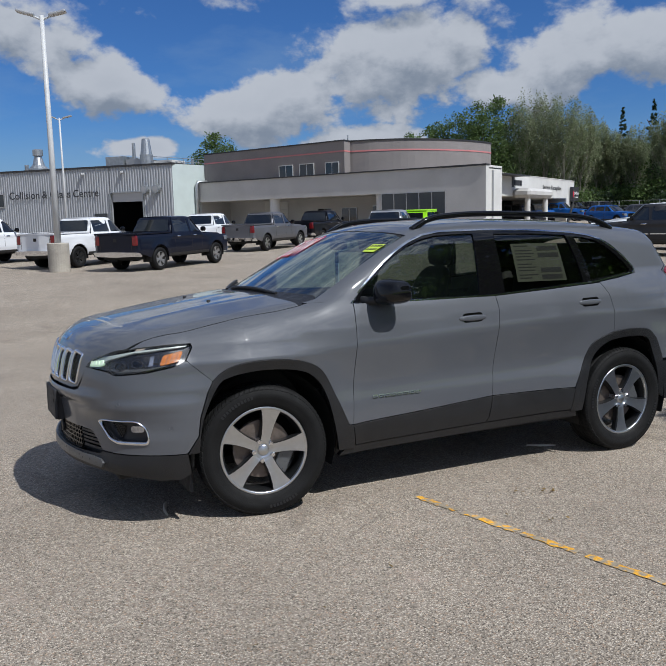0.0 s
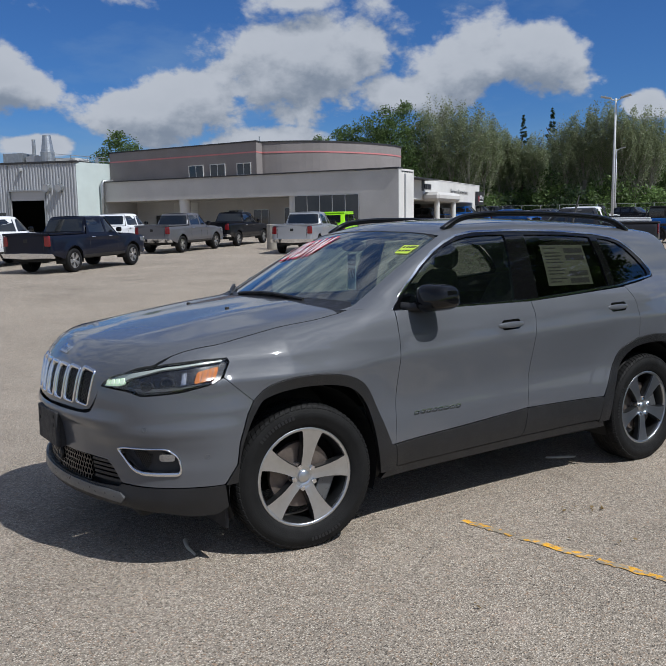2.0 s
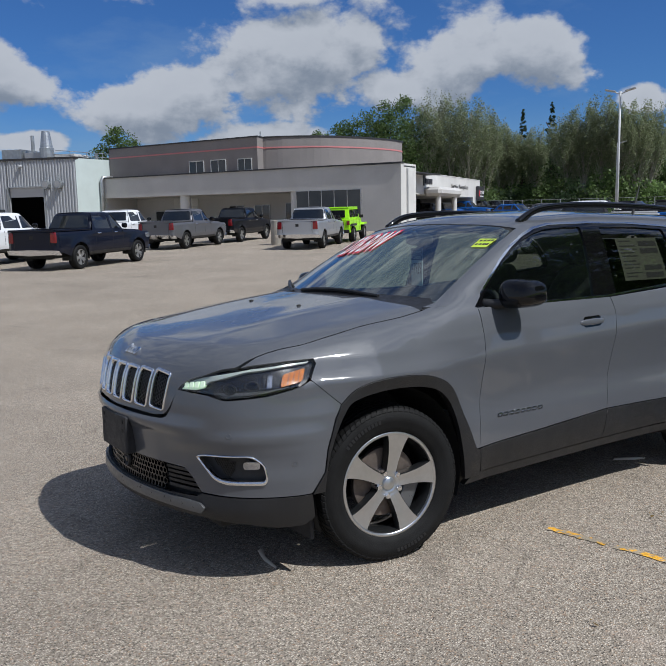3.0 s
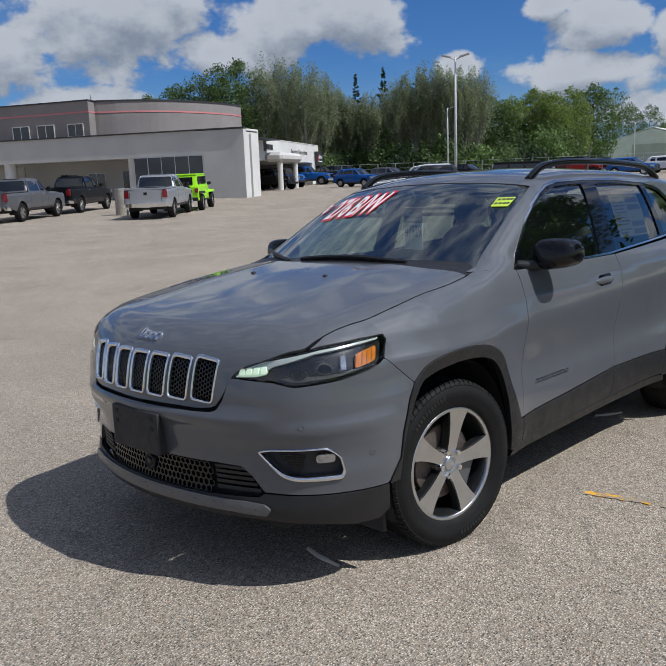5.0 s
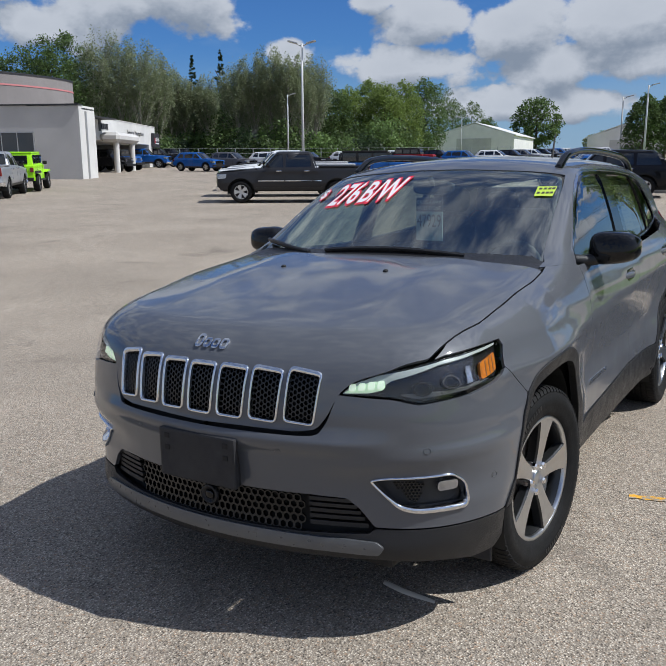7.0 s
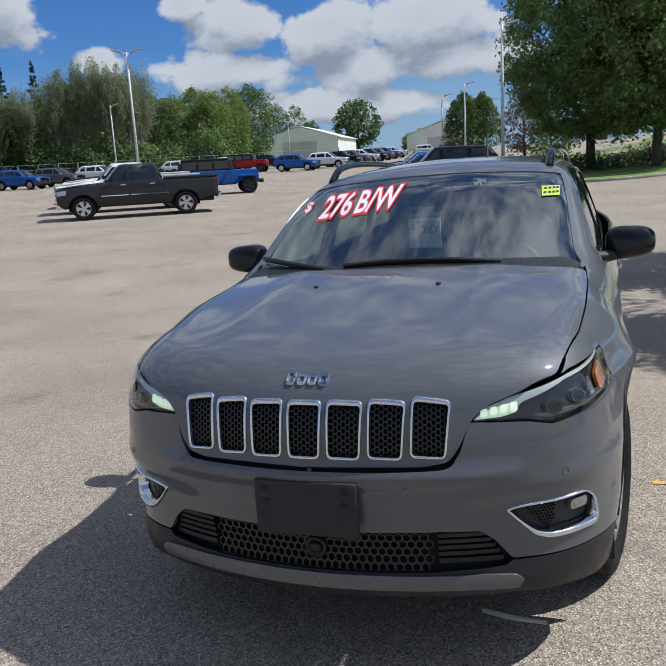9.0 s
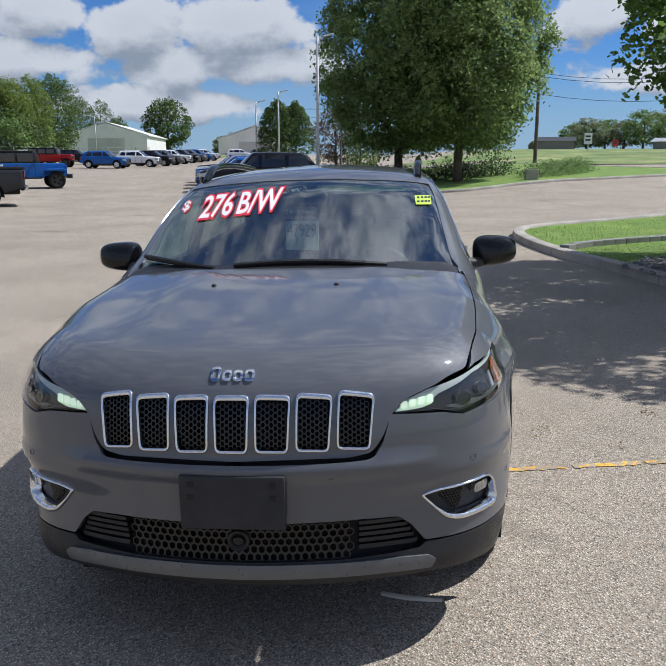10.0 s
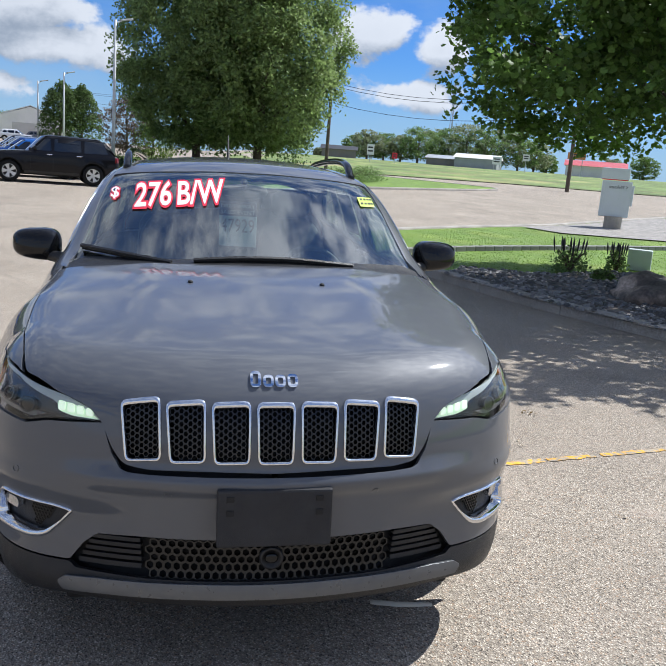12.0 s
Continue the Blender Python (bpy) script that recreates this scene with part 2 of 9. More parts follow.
def part(name, bm, mat, parent, label="", smooth=False):
    """Links a bmesh as one mesh object under a thing or a part."""
    me = bpy.data.meshes.new(name)
    bm.normal_update()
    bm.to_mesh(me)
    bm.free()
    for m in mat if isinstance(mat, (list, tuple)) else [mat]:
        me.materials.append(m)
    if smooth:
        me.shade_smooth()
    ob = new(name, me)
    ob.parent = parent
    return tagged(ob, label) if label else ob


def box(bm, x0, x1, y0, y1, z0, z1, bevel=0.0, taper=None):
    """A box, bevelled; taper: factors of x and y at its top."""
    vs = []
    cx, cy = (x0 + x1) / 2, (y0 + y1) / 2
    for z, f in ((z0, (1, 1)), (z1, taper or (1, 1))):
        for x, y in ((x0, y0), (x1, y0), (x1, y1), (x0, y1)):
            vs.append(bm.verts.new((cx + (x - cx) * f[0], cy + (y - cy) * f[1], z)))
    fs = [bm.faces.new([vs[i] for i in q]) for q in ((3, 2, 1, 0), (4, 5, 6, 7), (0, 1, 5, 4), (1, 2, 6, 5), (2, 3, 7, 6), (3, 0, 4, 7))]
    if bevel:
        edges = list({e for f in fs for e in f.edges})
        bmesh.ops.bevel(bm, geom=edges, offset=bevel, segments=2, affect="EDGES", profile=0.6)
    return bm


def tube(bm, points, radius, sides=8, cap=True):
    """A round bar along points; radius is a number or one a point."""
    pts = [Vector(p) for p in points]
    rads = radius if isinstance(radius, (list, tuple)) else [radius] * len(pts)
    rings = []
    side = None
    for i, p in enumerate(pts):
        d = (pts[min(i + 1, len(pts) - 1)] - pts[max(i - 1, 0)]).normalized()
        if side is None:
            side = d.orthogonal().normalized()
        side = (side - d * side.dot(d)).normalized()
        up = d.cross(side)
        rings.append([bm.verts.new(p + (side * math.cos(a) + up * math.sin(a)) * rads[i])
                      for a in (2 * math.pi * k / sides for k in range(sides))])
    for a, b in zip(rings, rings[1:]):
        for k in range(sides):
            bm.faces.new((a[k], a[(k + 1) % sides], b[(k + 1) % sides], b[k]))
    if cap:
        bm.faces.new(rings[0][::-1]), bm.faces.new(rings[-1])
    return bm


def lathe(bm, profile, sides=32, axis="y", closed=False):
    """Turns (radius, along) pairs about an axis through the origin."""
    rings = []
    for r, a in profile:
        ring = []
        for k in range(sides):
            c, s = math.cos(2 * math.pi * k / sides), math.sin(2 * math.pi * k / sides)
            p = (r * c, a, r * s) if axis == "y" else (r * c, r * s, a)
            ring.append(bm.verts.new(p))
        rings.append(ring)
    pairs = list(zip(rings, rings[1:])) + ([(rings[-1], rings[0])] if closed else [])
    for a, b in pairs:
        for k in range(sides):
            bm.faces.new((a[k], a[(k + 1) % sides], b[(k + 1) % sides], b[k]))
    return rings


def rounded(points, radius=0.02, steps=5):
    """A closed outline with its corners rounded; a point may bring its own radius."""
    out, n = [], len(points)
    for i in range(n):
        p = np.array(points[i][:2], float)
        a, b = np.array(points[i - 1][:2], float), np.array(points[(i + 1) % n][:2], float)
        r = points[i][2] if len(points[i]) > 2 else radius
        u, v = (a - p), (b - p)
        lu, lv = np.linalg.norm(u), np.linalg.norm(v)
        cut = min(r, 0.48 * lu, 0.48 * lv)
        if cut < 1e-5:
            out.append(p)
            continue
        s, e = p + u / lu * cut, p + v / lv * cut
        for k in range(steps + 1):
            t = k / steps
            out.append((1 - t) ** 2 * s + 2 * t * (1 - t) * p + t * t * e)
    return np.array(out)


def spline(points, per=8):
    """A smooth open line through points."""
    p = np.array(points, float)
    p = np.vstack([2 * p[0] - p[1], p, 2 * p[-1] - p[-2]])
    out = []
    for i in range(1, len(p) - 2):
        for k in range(per):
            t = k / per
            out.append(0.5 * (2 * p[i] + (p[i + 1] - p[i - 1]) * t + (2 * p[i - 1] - 5 * p[i] + 4 * p[i + 1] - p[i + 2]) * t * t
                              + (3 * p[i] - p[i - 1] - 3 * p[i + 1] + p[i + 2]) * t ** 3))
    out.append(p[-2])
    return np.array(out)


def dense(poly, step):
    out = []
    for a, b in zip(poly, np.roll(poly, -1, 0)):
        k = max(1, int(np.ceil(np.linalg.norm(b - a) / step)))
        out += [a + (b - a) * i / k for i in range(k)]
    return np.array(out)


def inside(poly, q):
    """Whether each of the points q lies in the outline."""
    x, y = q[:, 0], q[:, 1]
    hit = np.zeros(len(q), bool)
    for (x0, y0), (x1, y1) in zip(poly, np.roll(poly, -1, 0)):
        if y0 != y1:
            hit ^= ((y0 > y) != (y1 > y)) & (x < (x1 - x0) * (y - y0) / (y1 - y0) + x0)
    return hit


def turned(poly):
    """The outline counter-clockwise."""
    a = np.sum(poly[:, 0] * np.roll(poly[:, 1], -1) - np.roll(poly[:, 0], -1) * poly[:, 1])
    return poly if a > 0 else poly[::-1]


def shrunk(poly, d):
    """The outline moved inwards by d."""
    poly = turned(poly)
    e = np.roll(poly, -1, 0) - poly
    n = np.stack([-e[:, 1], e[:, 0]], 1) / (np.linalg.norm(e, axis=1, keepdims=True) + 1e-9)
    m = n + np.roll(n, 1, 0)
    m /= np.maximum(np.linalg.norm(m, axis=1, keepdims=True), 0.3)
    return poly + m * d


def lin(x, xs, ys):
    return np.interp(x, xs, ys)


def curve(x, xs, ys):
    """A smooth line through knots (monotone cubic), flat beyond its ends."""
    x = np.asarray(x, float)
    xs, ys = np.array(xs, float), np.array(ys, float)
    h, d = np.diff(xs), np.diff(ys) / np.diff(xs)
    m = np.zeros(len(xs))
    m[1:-1] = np.where(d[:-1] * d[1:] > 0, 2 * d[:-1] * d[1:] / np.where(d[:-1] + d[1:] == 0, 1, d[:-1] + d[1:]), 0)
    m[0], m[-1] = d[0], d[-1]
    i = np.clip(np.searchsorted(xs, x) - 1, 0, len(h) - 1)
    t = np.clip((x - xs[i]) / h[i], 0, 1)
    a, b = m[i] * h[i], m[i + 1] * h[i]
    return ys[i] * (2 * t**3 - 3 * t**2 + 1) + a * (t**3 - 2 * t**2 + t) + ys[i + 1] * (3 * t**2 - 2 * t**3) + b * (t**3 - t**2)


def smax(k, *v):
    out = v[0]
    for w in v[1:]:
        h = np.clip(0.5 + 0.5 * (out - w) / k, 0, 1)
        out = out * h + w * (1 - h) + k * h * (1 - h)
    return out


def smin(k, a, b):
    return -smax(k, -a, -b)


class Skin:
    """A smooth solid's surface, on which sheets are laid by outlines in a chart."""

    def __init__(self, solid):
        self.solid = solid

    def drop(self, start, way, reach):
        """Where lines that come in from start + reach * way towards start meet the solid."""
        ts = np.linspace(reach, 0.0, 48)
        at = start[:, None] + way[:, None] * ts[None, :, None]
        v = self.solid(at.reshape(-1, 3)).reshape(len(start), -1)
        i = np.where((v < 0).any(1), np.argmax(v < 0, 1), len(ts) - 1)
        i = np.maximum(i, 1)
        rows = np.arange(len(start))
        lo, hi, v_lo, v_hi = ts[i], ts[i - 1], v[rows, i], v[rows, i - 1]
        for k in range(9):
            f = np.clip(v_lo / np.where(v_lo == v_hi, -1e-9, v_lo - v_hi), 0.04, 0.96) if k % 3 else 0.5
            mid = lo + (hi - lo) * f
            vm = self.solid(start + way * mid[:, None])
            inner = vm < 0
            lo, v_lo = np.where(inner, mid, lo), np.where(inner, vm, v_lo)
            hi, v_hi = np.where(inner, hi, mid), np.where(inner, v_hi, vm)
        f = np.clip(v_lo / np.where(v_lo == v_hi, -1e-9, v_lo - v_hi), 0.0, 1.0)
        return start + way * (lo + (hi - lo) * f)[:, None]

    def normal(self, p, e=0.004):
        sides = np.concatenate([p + e * s * d for d in np.eye(3) for s in (1, -1)])
        g = self.solid(sides).reshape(3, 2, -1)
        g = (g[:, 0] - g[:, 1]).T
        return g / (np.linalg.norm(g, axis=1, keepdims=True) + 1e-9)

    def sheet(self, name, chart, outline, mat, parent, holes=(), step=0.03, gap=0.0, lift=0.0, thick=0.012, mirror=False, label="", roll=0.002):
        """Lays an outlined sheet on the skin: chart turns (u, v) into start points and ways."""
        outline = turned(np.array(outline, float))
        if gap:
            outline = shrunk(outline, gap)
        outline = dense(outline, step)
        loops = [outline] + [dense(turned(np.array(h, float)), step)[::-1] for h in holes]
        lo, hi = outline.min(0), outline.max(0)
        gx, gy = np.meshgrid(np.arange(lo[0] + step / 2, hi[0], step), np.arange(lo[1] + step / 2, hi[1], step))
        grid = np.stack([gx.ravel(), gy.ravel()], 1)
        keep = inside(shrunk(outline, step * 0.35), grid)
        for h in loops[1:]:
            keep &= ~inside(shrunk(h, -step * 0.35), grid)
        pts, edges = [], []
        for lp in loops:
            b = len(pts)
            pts += [tuple(q) for q in lp]
            edges += [(b + i, b + (i + 1) % len(lp)) for i in range(len(lp))]
        pts += [tuple(q) for q in grid[keep]]
        vs, _, fs, *_ = delaunay_2d_cdt([Vector(q) for q in pts], edges, [], 1, 1e-7)
        flat = np.array([(v.x, v.y) for v in vs])
        tri = [tuple(f) for f in fs]
        mids = np.array([flat[list(f)].mean(0) for f in tri])
        ok = inside(outline, mids)
        for h in loops[1:]:
            ok &= ~inside(h, mids)
        tri = [f for f, k in zip(tri, ok) if k]
        start, way, reach = chart(flat)
        p = self.drop(start, way, reach)
        nrm = self.normal(p)
        top = p + nrm * lift
        a, b, c = (np.array([p[t[i]] for t in tri]) for i in range(3))
        if np.sum(np.cross(b - a, c - a) * nrm[[t[0] for t in tri]]) < 0:
            tri = [t[::-1] for t in tri]
        # the free border turns in
        count = {(i, j) for f in tri for i, j in zip(f, f[1:] + f[:1])}
        border = [(i, j) for (i, j) in count if (j, i) not in count]
        border.sort()
        verts, norms, faces = list(top), list(nrm), list(tri)
        nb, pb, rim = dict(border), {j: i for i, j in border}, {}
        for i in nb:
            d = top[nb[i]] - top[pb.get(i, i)]
            out = np.cross(d, nrm[i])
            out /= np.linalg.norm(out) + 1e-9
            rim[i] = [i]
            for depth, w in ((0.5 * roll, 1.0), (thick, 1.0)):
                rim.setdefault(i, []).append(len(verts))
                verts.append(top[i] - nrm[i] * depth + out * roll * 0.25)
                n = nrm[i] * (1 - w) + out * w
                norms.append(n / (np.linalg.norm(n) + 1e-9))
        for i, j in border:
            for k in range(2):
                if i in rim and j in rim:
                    faces.append((rim[j][k], rim[i][k], rim[i][k + 1], rim[j][k + 1]))
        verts, norms = np.array(verts), np.array(norms)
        made = []
        for sgn in ((1, -1) if mirror else (1,)):
            s = np.array([1, sgn, 1])
            fc = faces if sgn > 0 else [f[::-1] for f in faces]
            ob = mesh_object(name, verts * s, fc, mat, parent, norms * s)
            if label:
                tagged(ob, label)
            made.append(ob)
        return made if mirror else made[0]

# ---------------------------------------------------------------- ground
def smooth(t):
    t = np.clip(t, 0, 1)
    return t * t * (3 - 2 * t)


def ground_z(x, y):
    """The lot: a slight fall where the SUV stands, level beyond, then rising gently to the far rows."""
    x, y = np.asarray(x, float), np.asarray(y, float)
    near = smooth((16 - np.hypot(x - 0.5, y)) / 12)
    far = 0.018 * np.clip(np.hypot(x, y) - 25, 0, 170)
    verge = 0.014 * np.clip(x - 12, 0, 80) * smooth(-y / 8)
    return -(0.018 * x + 0.027 * y) * near + far + verge


def aggregate(name, base, dark, light):
    """Worn asphalt with its stones showing, patched, stained and cracked."""
    m = bpy.data.materials.new(name)
    m.use_nodes = True
    nt = m.node_tree
    N, L = nt.nodes, nt.links
    p = N["Principled BSDF"]
    p.inputs["Roughness"].default_value = 0.88
    p.inputs["Specular IOR Level"].default_value = 0.3
    coord = N.new("ShaderNodeTexCoord").outputs["Object"]

    def tex(kind, scale, **kw):
        n = N.new(kind)
        n.inputs["Scale"].default_value = scale
        for k, v in kw.items():
            n.inputs[k].default_value = v
        L.new(coord, n.inputs["Vector"])
        return n

    def ramp(fac, a, b, lo, hi):
        n = N.new("ShaderNodeMapRange")
        L.new(fac, n.inputs[0])
        for i, v in enumerate((a, b, lo, hi)):
            n.inputs[i + 1].default_value = v
        return n.outputs[0]

    def mix(kind, fac, a, b):
        n = N.new("ShaderNodeMix")
        n.data_type, n.blend_type = "RGBA", kind
        for i, v in ((0, fac), (6, a), (7, b)):
            if isinstance(v, (float, int)):
                n.inputs[i].default_value = v
            elif isinstance(v, tuple):
                n.inputs[i].default_value = (*v, 1)
            else:
                L.new(v, n.inputs[i])
        return n.outputs[2]

    stones = tex("ShaderNodeTexVoronoi", 130.0, Randomness=1.0)
    hue = N.new("ShaderNodeSeparateColor")
    L.new(stones.outputs["Color"], hue.inputs[0])
    col = mix("MIX", ramp(hue.outputs[0], 0.1, 0.9, 0, 1), dark, light)
    col = mix("MIX", ramp(stones.outputs["Distance"], 0.32, 0.60, 0, 0.9), col, base)
    warm = ramp(hue.outputs[1], 0.9, 0.97, 0, 0.5)
    col = mix("MIX", warm, col, (0.42, 0.27, 0.17))
    fine = tex("ShaderNodeTexNoise", 420.0, Detail=2.0)
    col = mix("MULTIPLY", 1.0, col, ramp(fine.outputs["Fac"], 0.3, 0.7, 0.66, 1.36))
    patch = tex("ShaderNodeTexNoise", 0.45, Detail=5.0, Roughness=0.6)
    col = mix("MULTIPLY", 1.0, col, ramp(patch.outputs["Fac"], 0.3, 0.7, 0.84, 1.13))
    blot = tex("ShaderNodeTexNoise", 1.9, Detail=6.0, Roughness=0.7)
    col = mix("MIX", ramp(blot.outputs["Fac"], 0.60, 0.75, 0, 0.45), col, (0.42, 0.33, 0.27))
    stain = tex("ShaderNodeTexNoise", 0.8, Detail=6.0, Roughness=0.7, Distortion=0.6)
    col = mix("MIX", ramp(stain.outputs["Fac"], 0.57, 0.70, 0, 0.45), col, dark)
    warp = tex("ShaderNodeTexNoise", 0.9, Detail=6.0, Roughness=0.65)
    add = N.new("ShaderNodeMix")
    add.data_type = "VECTOR"
    add.inputs[0].default_value = 0.35
    L.new(coord, add.inputs[4]), L.new(warp.outputs["Color"], add.inputs[5])
    cracks = N.new("ShaderNodeTexVoronoi")
    cracks.feature = "DISTANCE_TO_EDGE"
    cracks.inputs["Scale"].default_value = 0.42
    L.new(add.outputs[1], cracks.inputs["Vector"])
    worn = ramp(patch.outputs["Fac"], 0.52, 0.66, 0, 1)
    line = N.new("ShaderNodeMath")
    line.operation = "MULTIPLY"
    L.new(ramp(cracks.outputs["Distance"], 0.0, 0.004, 0.5, 0), line.inputs[0]), L.new(worn, line.inputs[1])
    col = mix("MIX", line.outputs[0], col, (0.05, 0.045, 0.04))
    L.new(col, p.inputs["Base Color"])
    bump = N.new("ShaderNodeBump")
    bump.inputs["Strength"].default_value, bump.inputs["Distance"].default_value = 0.6, 0.008
    L.new(stones.outputs["Distance"], bump.inputs["Height"])
    L.new(bump.outputs[0], p.inputs["Normal"])
    return m


M_ASPHALT = aggregate("worn_asphalt", (0.262, 0.219, 0.171), (0.079, 0.068, 0.056), (0.598, 0.526, 0.432))


def make_ground():
    rads = np.concatenate([np.linspace(0, 20, 34), np.geomspace(22, 1800, 40)])
    n = 96
    verts, faces = [], []
    for r in rads:
        for k in range(n):
            a = 2 * math.pi * k / n
            x, y = 0.5 + r * math.cos(a), r * math.sin(a)
            verts.append((x, y, float(ground_z(x, y))))
    for i in range(len(rads) - 1):
        for k in range(n):
            a, b = i * n + k, i * n + (k + 1) % n
            faces.append((a, a + n, b + n, b))
    return tagged(mesh_object("ground", verts, faces, M_ASPHALT, smooth=True), "worn tan-grey asphalt lot with exposed stones", "ground", kind="structure")


make_ground()

# ---------------------------------------------------------------- lawns, kerbs and drive
M_GRASS = material("mown_grass", (0.125, 0.205, 0.030), 0.9, vary=0.2, vary_scale=0.9, grain=0.5, grain_scale=45, bump=1.0, bump_scale=60, second=(0.21, 0.27, 0.05), second_scale=0.5, second_at=(0.52, 0.75))
M_FIELD = material("rough_verge", (0.130, 0.185, 0.045), 0.9, vary=0.4, vary_scale=0.25, grain=0.45, grain_scale=9, bump=1.0, bump_scale=14, second=(0.28, 0.26, 0.10), second_scale=0.12, second_at=(0.5, 0.7))
M_KERB = material("kerb_concrete", (0.33, 0.30, 0.26), 0.85, vary=0.25, vary_scale=1.4, grain=0.3, grain_scale=50, bump=0.6, bump_scale=60)
M_GRAVEL = material("pale_gravel", (0.25, 0.23, 0.205), 0.85, vary=0.3, vary_scale=4, grain=0.6, grain_scale=30, bump=1.0, bump_scale=30)
M_ROCK = material("field_rock", (0.12, 0.10, 0.085), 0.8, vary=0.5, vary_scale=3, grain=0.3, grain_scale=25, bump=0.8, bump_scale=12, second=(0.34, 0.27, 0.22), second_scale=2.0)
M_EDGING = material("concrete_block", (0.22, 0.215, 0.20), 0.85, vary=0.25, vary_scale=3, bump=0.4, bump_scale=40, random_tint=0.15)
M_LINE = material("worn_yellow_paint", (0.72, 0.36, 0.03), 0.75, vary=0.2, vary_scale=5, grain=0.35, grain_scale=120, second=(0.32, 0.27, 0.20), second_scale=26, second_at=(0.43, 0.53))


def flat_patch(name, outline, lift, mat, label, category, step=1.0, kind="structure", wall=0.0):
    """A patch of ground by its outline, a little over the lot."""
    outline = dense(turned(np.array(outline, float)), step)
    lo, hi = outline.min(0), outline.max(0)
    gx, gy = np.meshgrid(np.arange(lo[0], hi[0], step), np.arange(lo[1], hi[1], step))
    grid = np.stack([gx.ravel(), gy.ravel()], 1)
    grid = grid[inside(shrunk(outline, step * 0.3), grid)]
    n = len(outline)
    vs, _, fs, *_ = delaunay_2d_cdt([Vector(p) for p in np.vstack([outline, grid])], [(i, (i + 1) % n) for i in range(n)], [], 1, 1e-6)
    co = np.array([(v.x, v.y) for v in vs])
    tri = np.array([tuple(f) for f in fs])
    faces = [tuple(int(i) for i in f) for f in tri[inside(outline, co[tri].mean(1))]]
    z = ground_z(co[:, 0], co[:, 1]) + lift
    verts = [tuple(v) for v in np.column_stack([co, z])]
    return tagged(mesh_object(name, verts, faces, mat, smooth=True), label, category, kind=kind)


def kerb(name, line, label, wide=0.16, high=0.13, piece=1.8, parent=None):
    """Cast kerb stones end to end along a line, rounded on top, with joints."""
    root = tagged(new(name), label, "kerb", kind="structure")
    pts = np.array(line, float)
    seg = np.r_[0, np.cumsum(np.linalg.norm(np.diff(pts, axis=0), axis=1))]
    count = max(1, int(seg[-1] / piece))
    for i in range(count):
        a, b = seg[-1] * i / count + 0.006, seg[-1] * (i + 1) / count - 0.006
        bm = bmesh.new()
        rows = []
        for t in np.linspace(a, b, 5):
            p = np.array([np.interp(t, seg, pts[:, k]) for k in range(2)])
            q = np.array([np.interp(min(t + 0.05, seg[-1]), seg, pts[:, k]) for k in range(2)]) - np.array([np.interp(max(t - 0.05, 0), seg, pts[:, k]) for k in range(2)])
            q /= np.linalg.norm(q) + 1e-9
            nrm = np.array([-q[1], q[0]])
            z = float(ground_z(*p))
            rows.append([bm.verts.new((*(p + nrm * o * wide), z + h * high)) for o, h in ((-0.62, -0.3), (-0.58, 0.55), (-0.45, 0.92), (-0.2, 1.0), (0.3, 1.0), (0.5, 0.9), (0.5, -0.3))])
        for r0, r1 in zip(rows, rows[1:]):
            for k in range(6):
                bm.faces.new((r0[k], r0[k + 1], r1[k + 1], r1[k]))
        bm.faces.new(rows[0][::-1]), bm.faces.new(rows[-1])
        bmesh.ops.recalc_face_normals(bm, faces=bm.faces)
        part("kerb_stone", bm, M_KERB, root)
    return root


NEAR_FRONT = spline([(-6.0, -8.2), (-2.0, -6.9), (2.0, -5.65), (4.65, -4.90), (6.8, -4.28), (9.4, -3.72), (11.0, -3.28), (13.0, -2.92), (14.8, -2.9), (16.0, -3.55), (17.3, -5.2), (21.5, -10.6), (25.5, -15.5), (30.0, -21.0), (36.0, -28.0)], 6)
FAR_EDGE = spline([(40.0, 9.5), (35.5, 6.0), (33.4, 2.0), (33.6, -2.4), (36.6, -6.2), (40.0, -10.9), (43.3, -15.4), (46.2, -18.6), (48.4, -19.6), (50.0, -18.2), (56.0, -11.5), (66.0, -3.5), (80.0, 4.0)], 6)


def lawns():
    near = np.vstack([NEAR_FRONT, [(36, -60), (-20, -60), (-20, -14)]])
    flat_patch("lawn", near, 0.10, M_GRASS, "bright mown grass on the kerbed island", "lawn", 0.8)
    kerb("kerb_near", NEAR_FRONT, "weathered concrete kerb round the grass island", 0.24, 0.15)
    far = np.vstack([FAR_EDGE, [(80, 12), (50, 12)]])
    flat_patch("lawn_far", far, 0.10, M_GRASS, "mown grass under the big trees", "lawn", 1.2)
    kerb("kerb_far", FAR_EDGE, "pale concrete kerb along the drive", piece=3.0)
    verge = [(60, -8), (59.2, -13), (59.5, -25), (55.5, -36.5), (50, -60), (60, -130), (240, -130), (240, -40), (130, -10), (85, 2)]
    flat_patch("verge", verge, 0.06, M_FIELD, "rough green verge along the highway", "grass", 5.0)
    flat_patch("field_north", [(66, 62), (100, 45), (112, 30), (150, 35), (260, 60), (260, 220), (40, 220), (5, 120), (30, 95), (50, 82)], 0.05, M_FIELD, "shaded rough ground under the wood", "grass", 6.0)
    flat_patch("gravel_bed", [(20.5, -9.9), (23.5, -13.6), (28.5, -19.5), (30, -26), (22, -24), (18.5, -14.0), (19.0, -10.5)], 0.135, M_GRAVEL, "pale gravel bed round the sign", "gravel", 0.8)


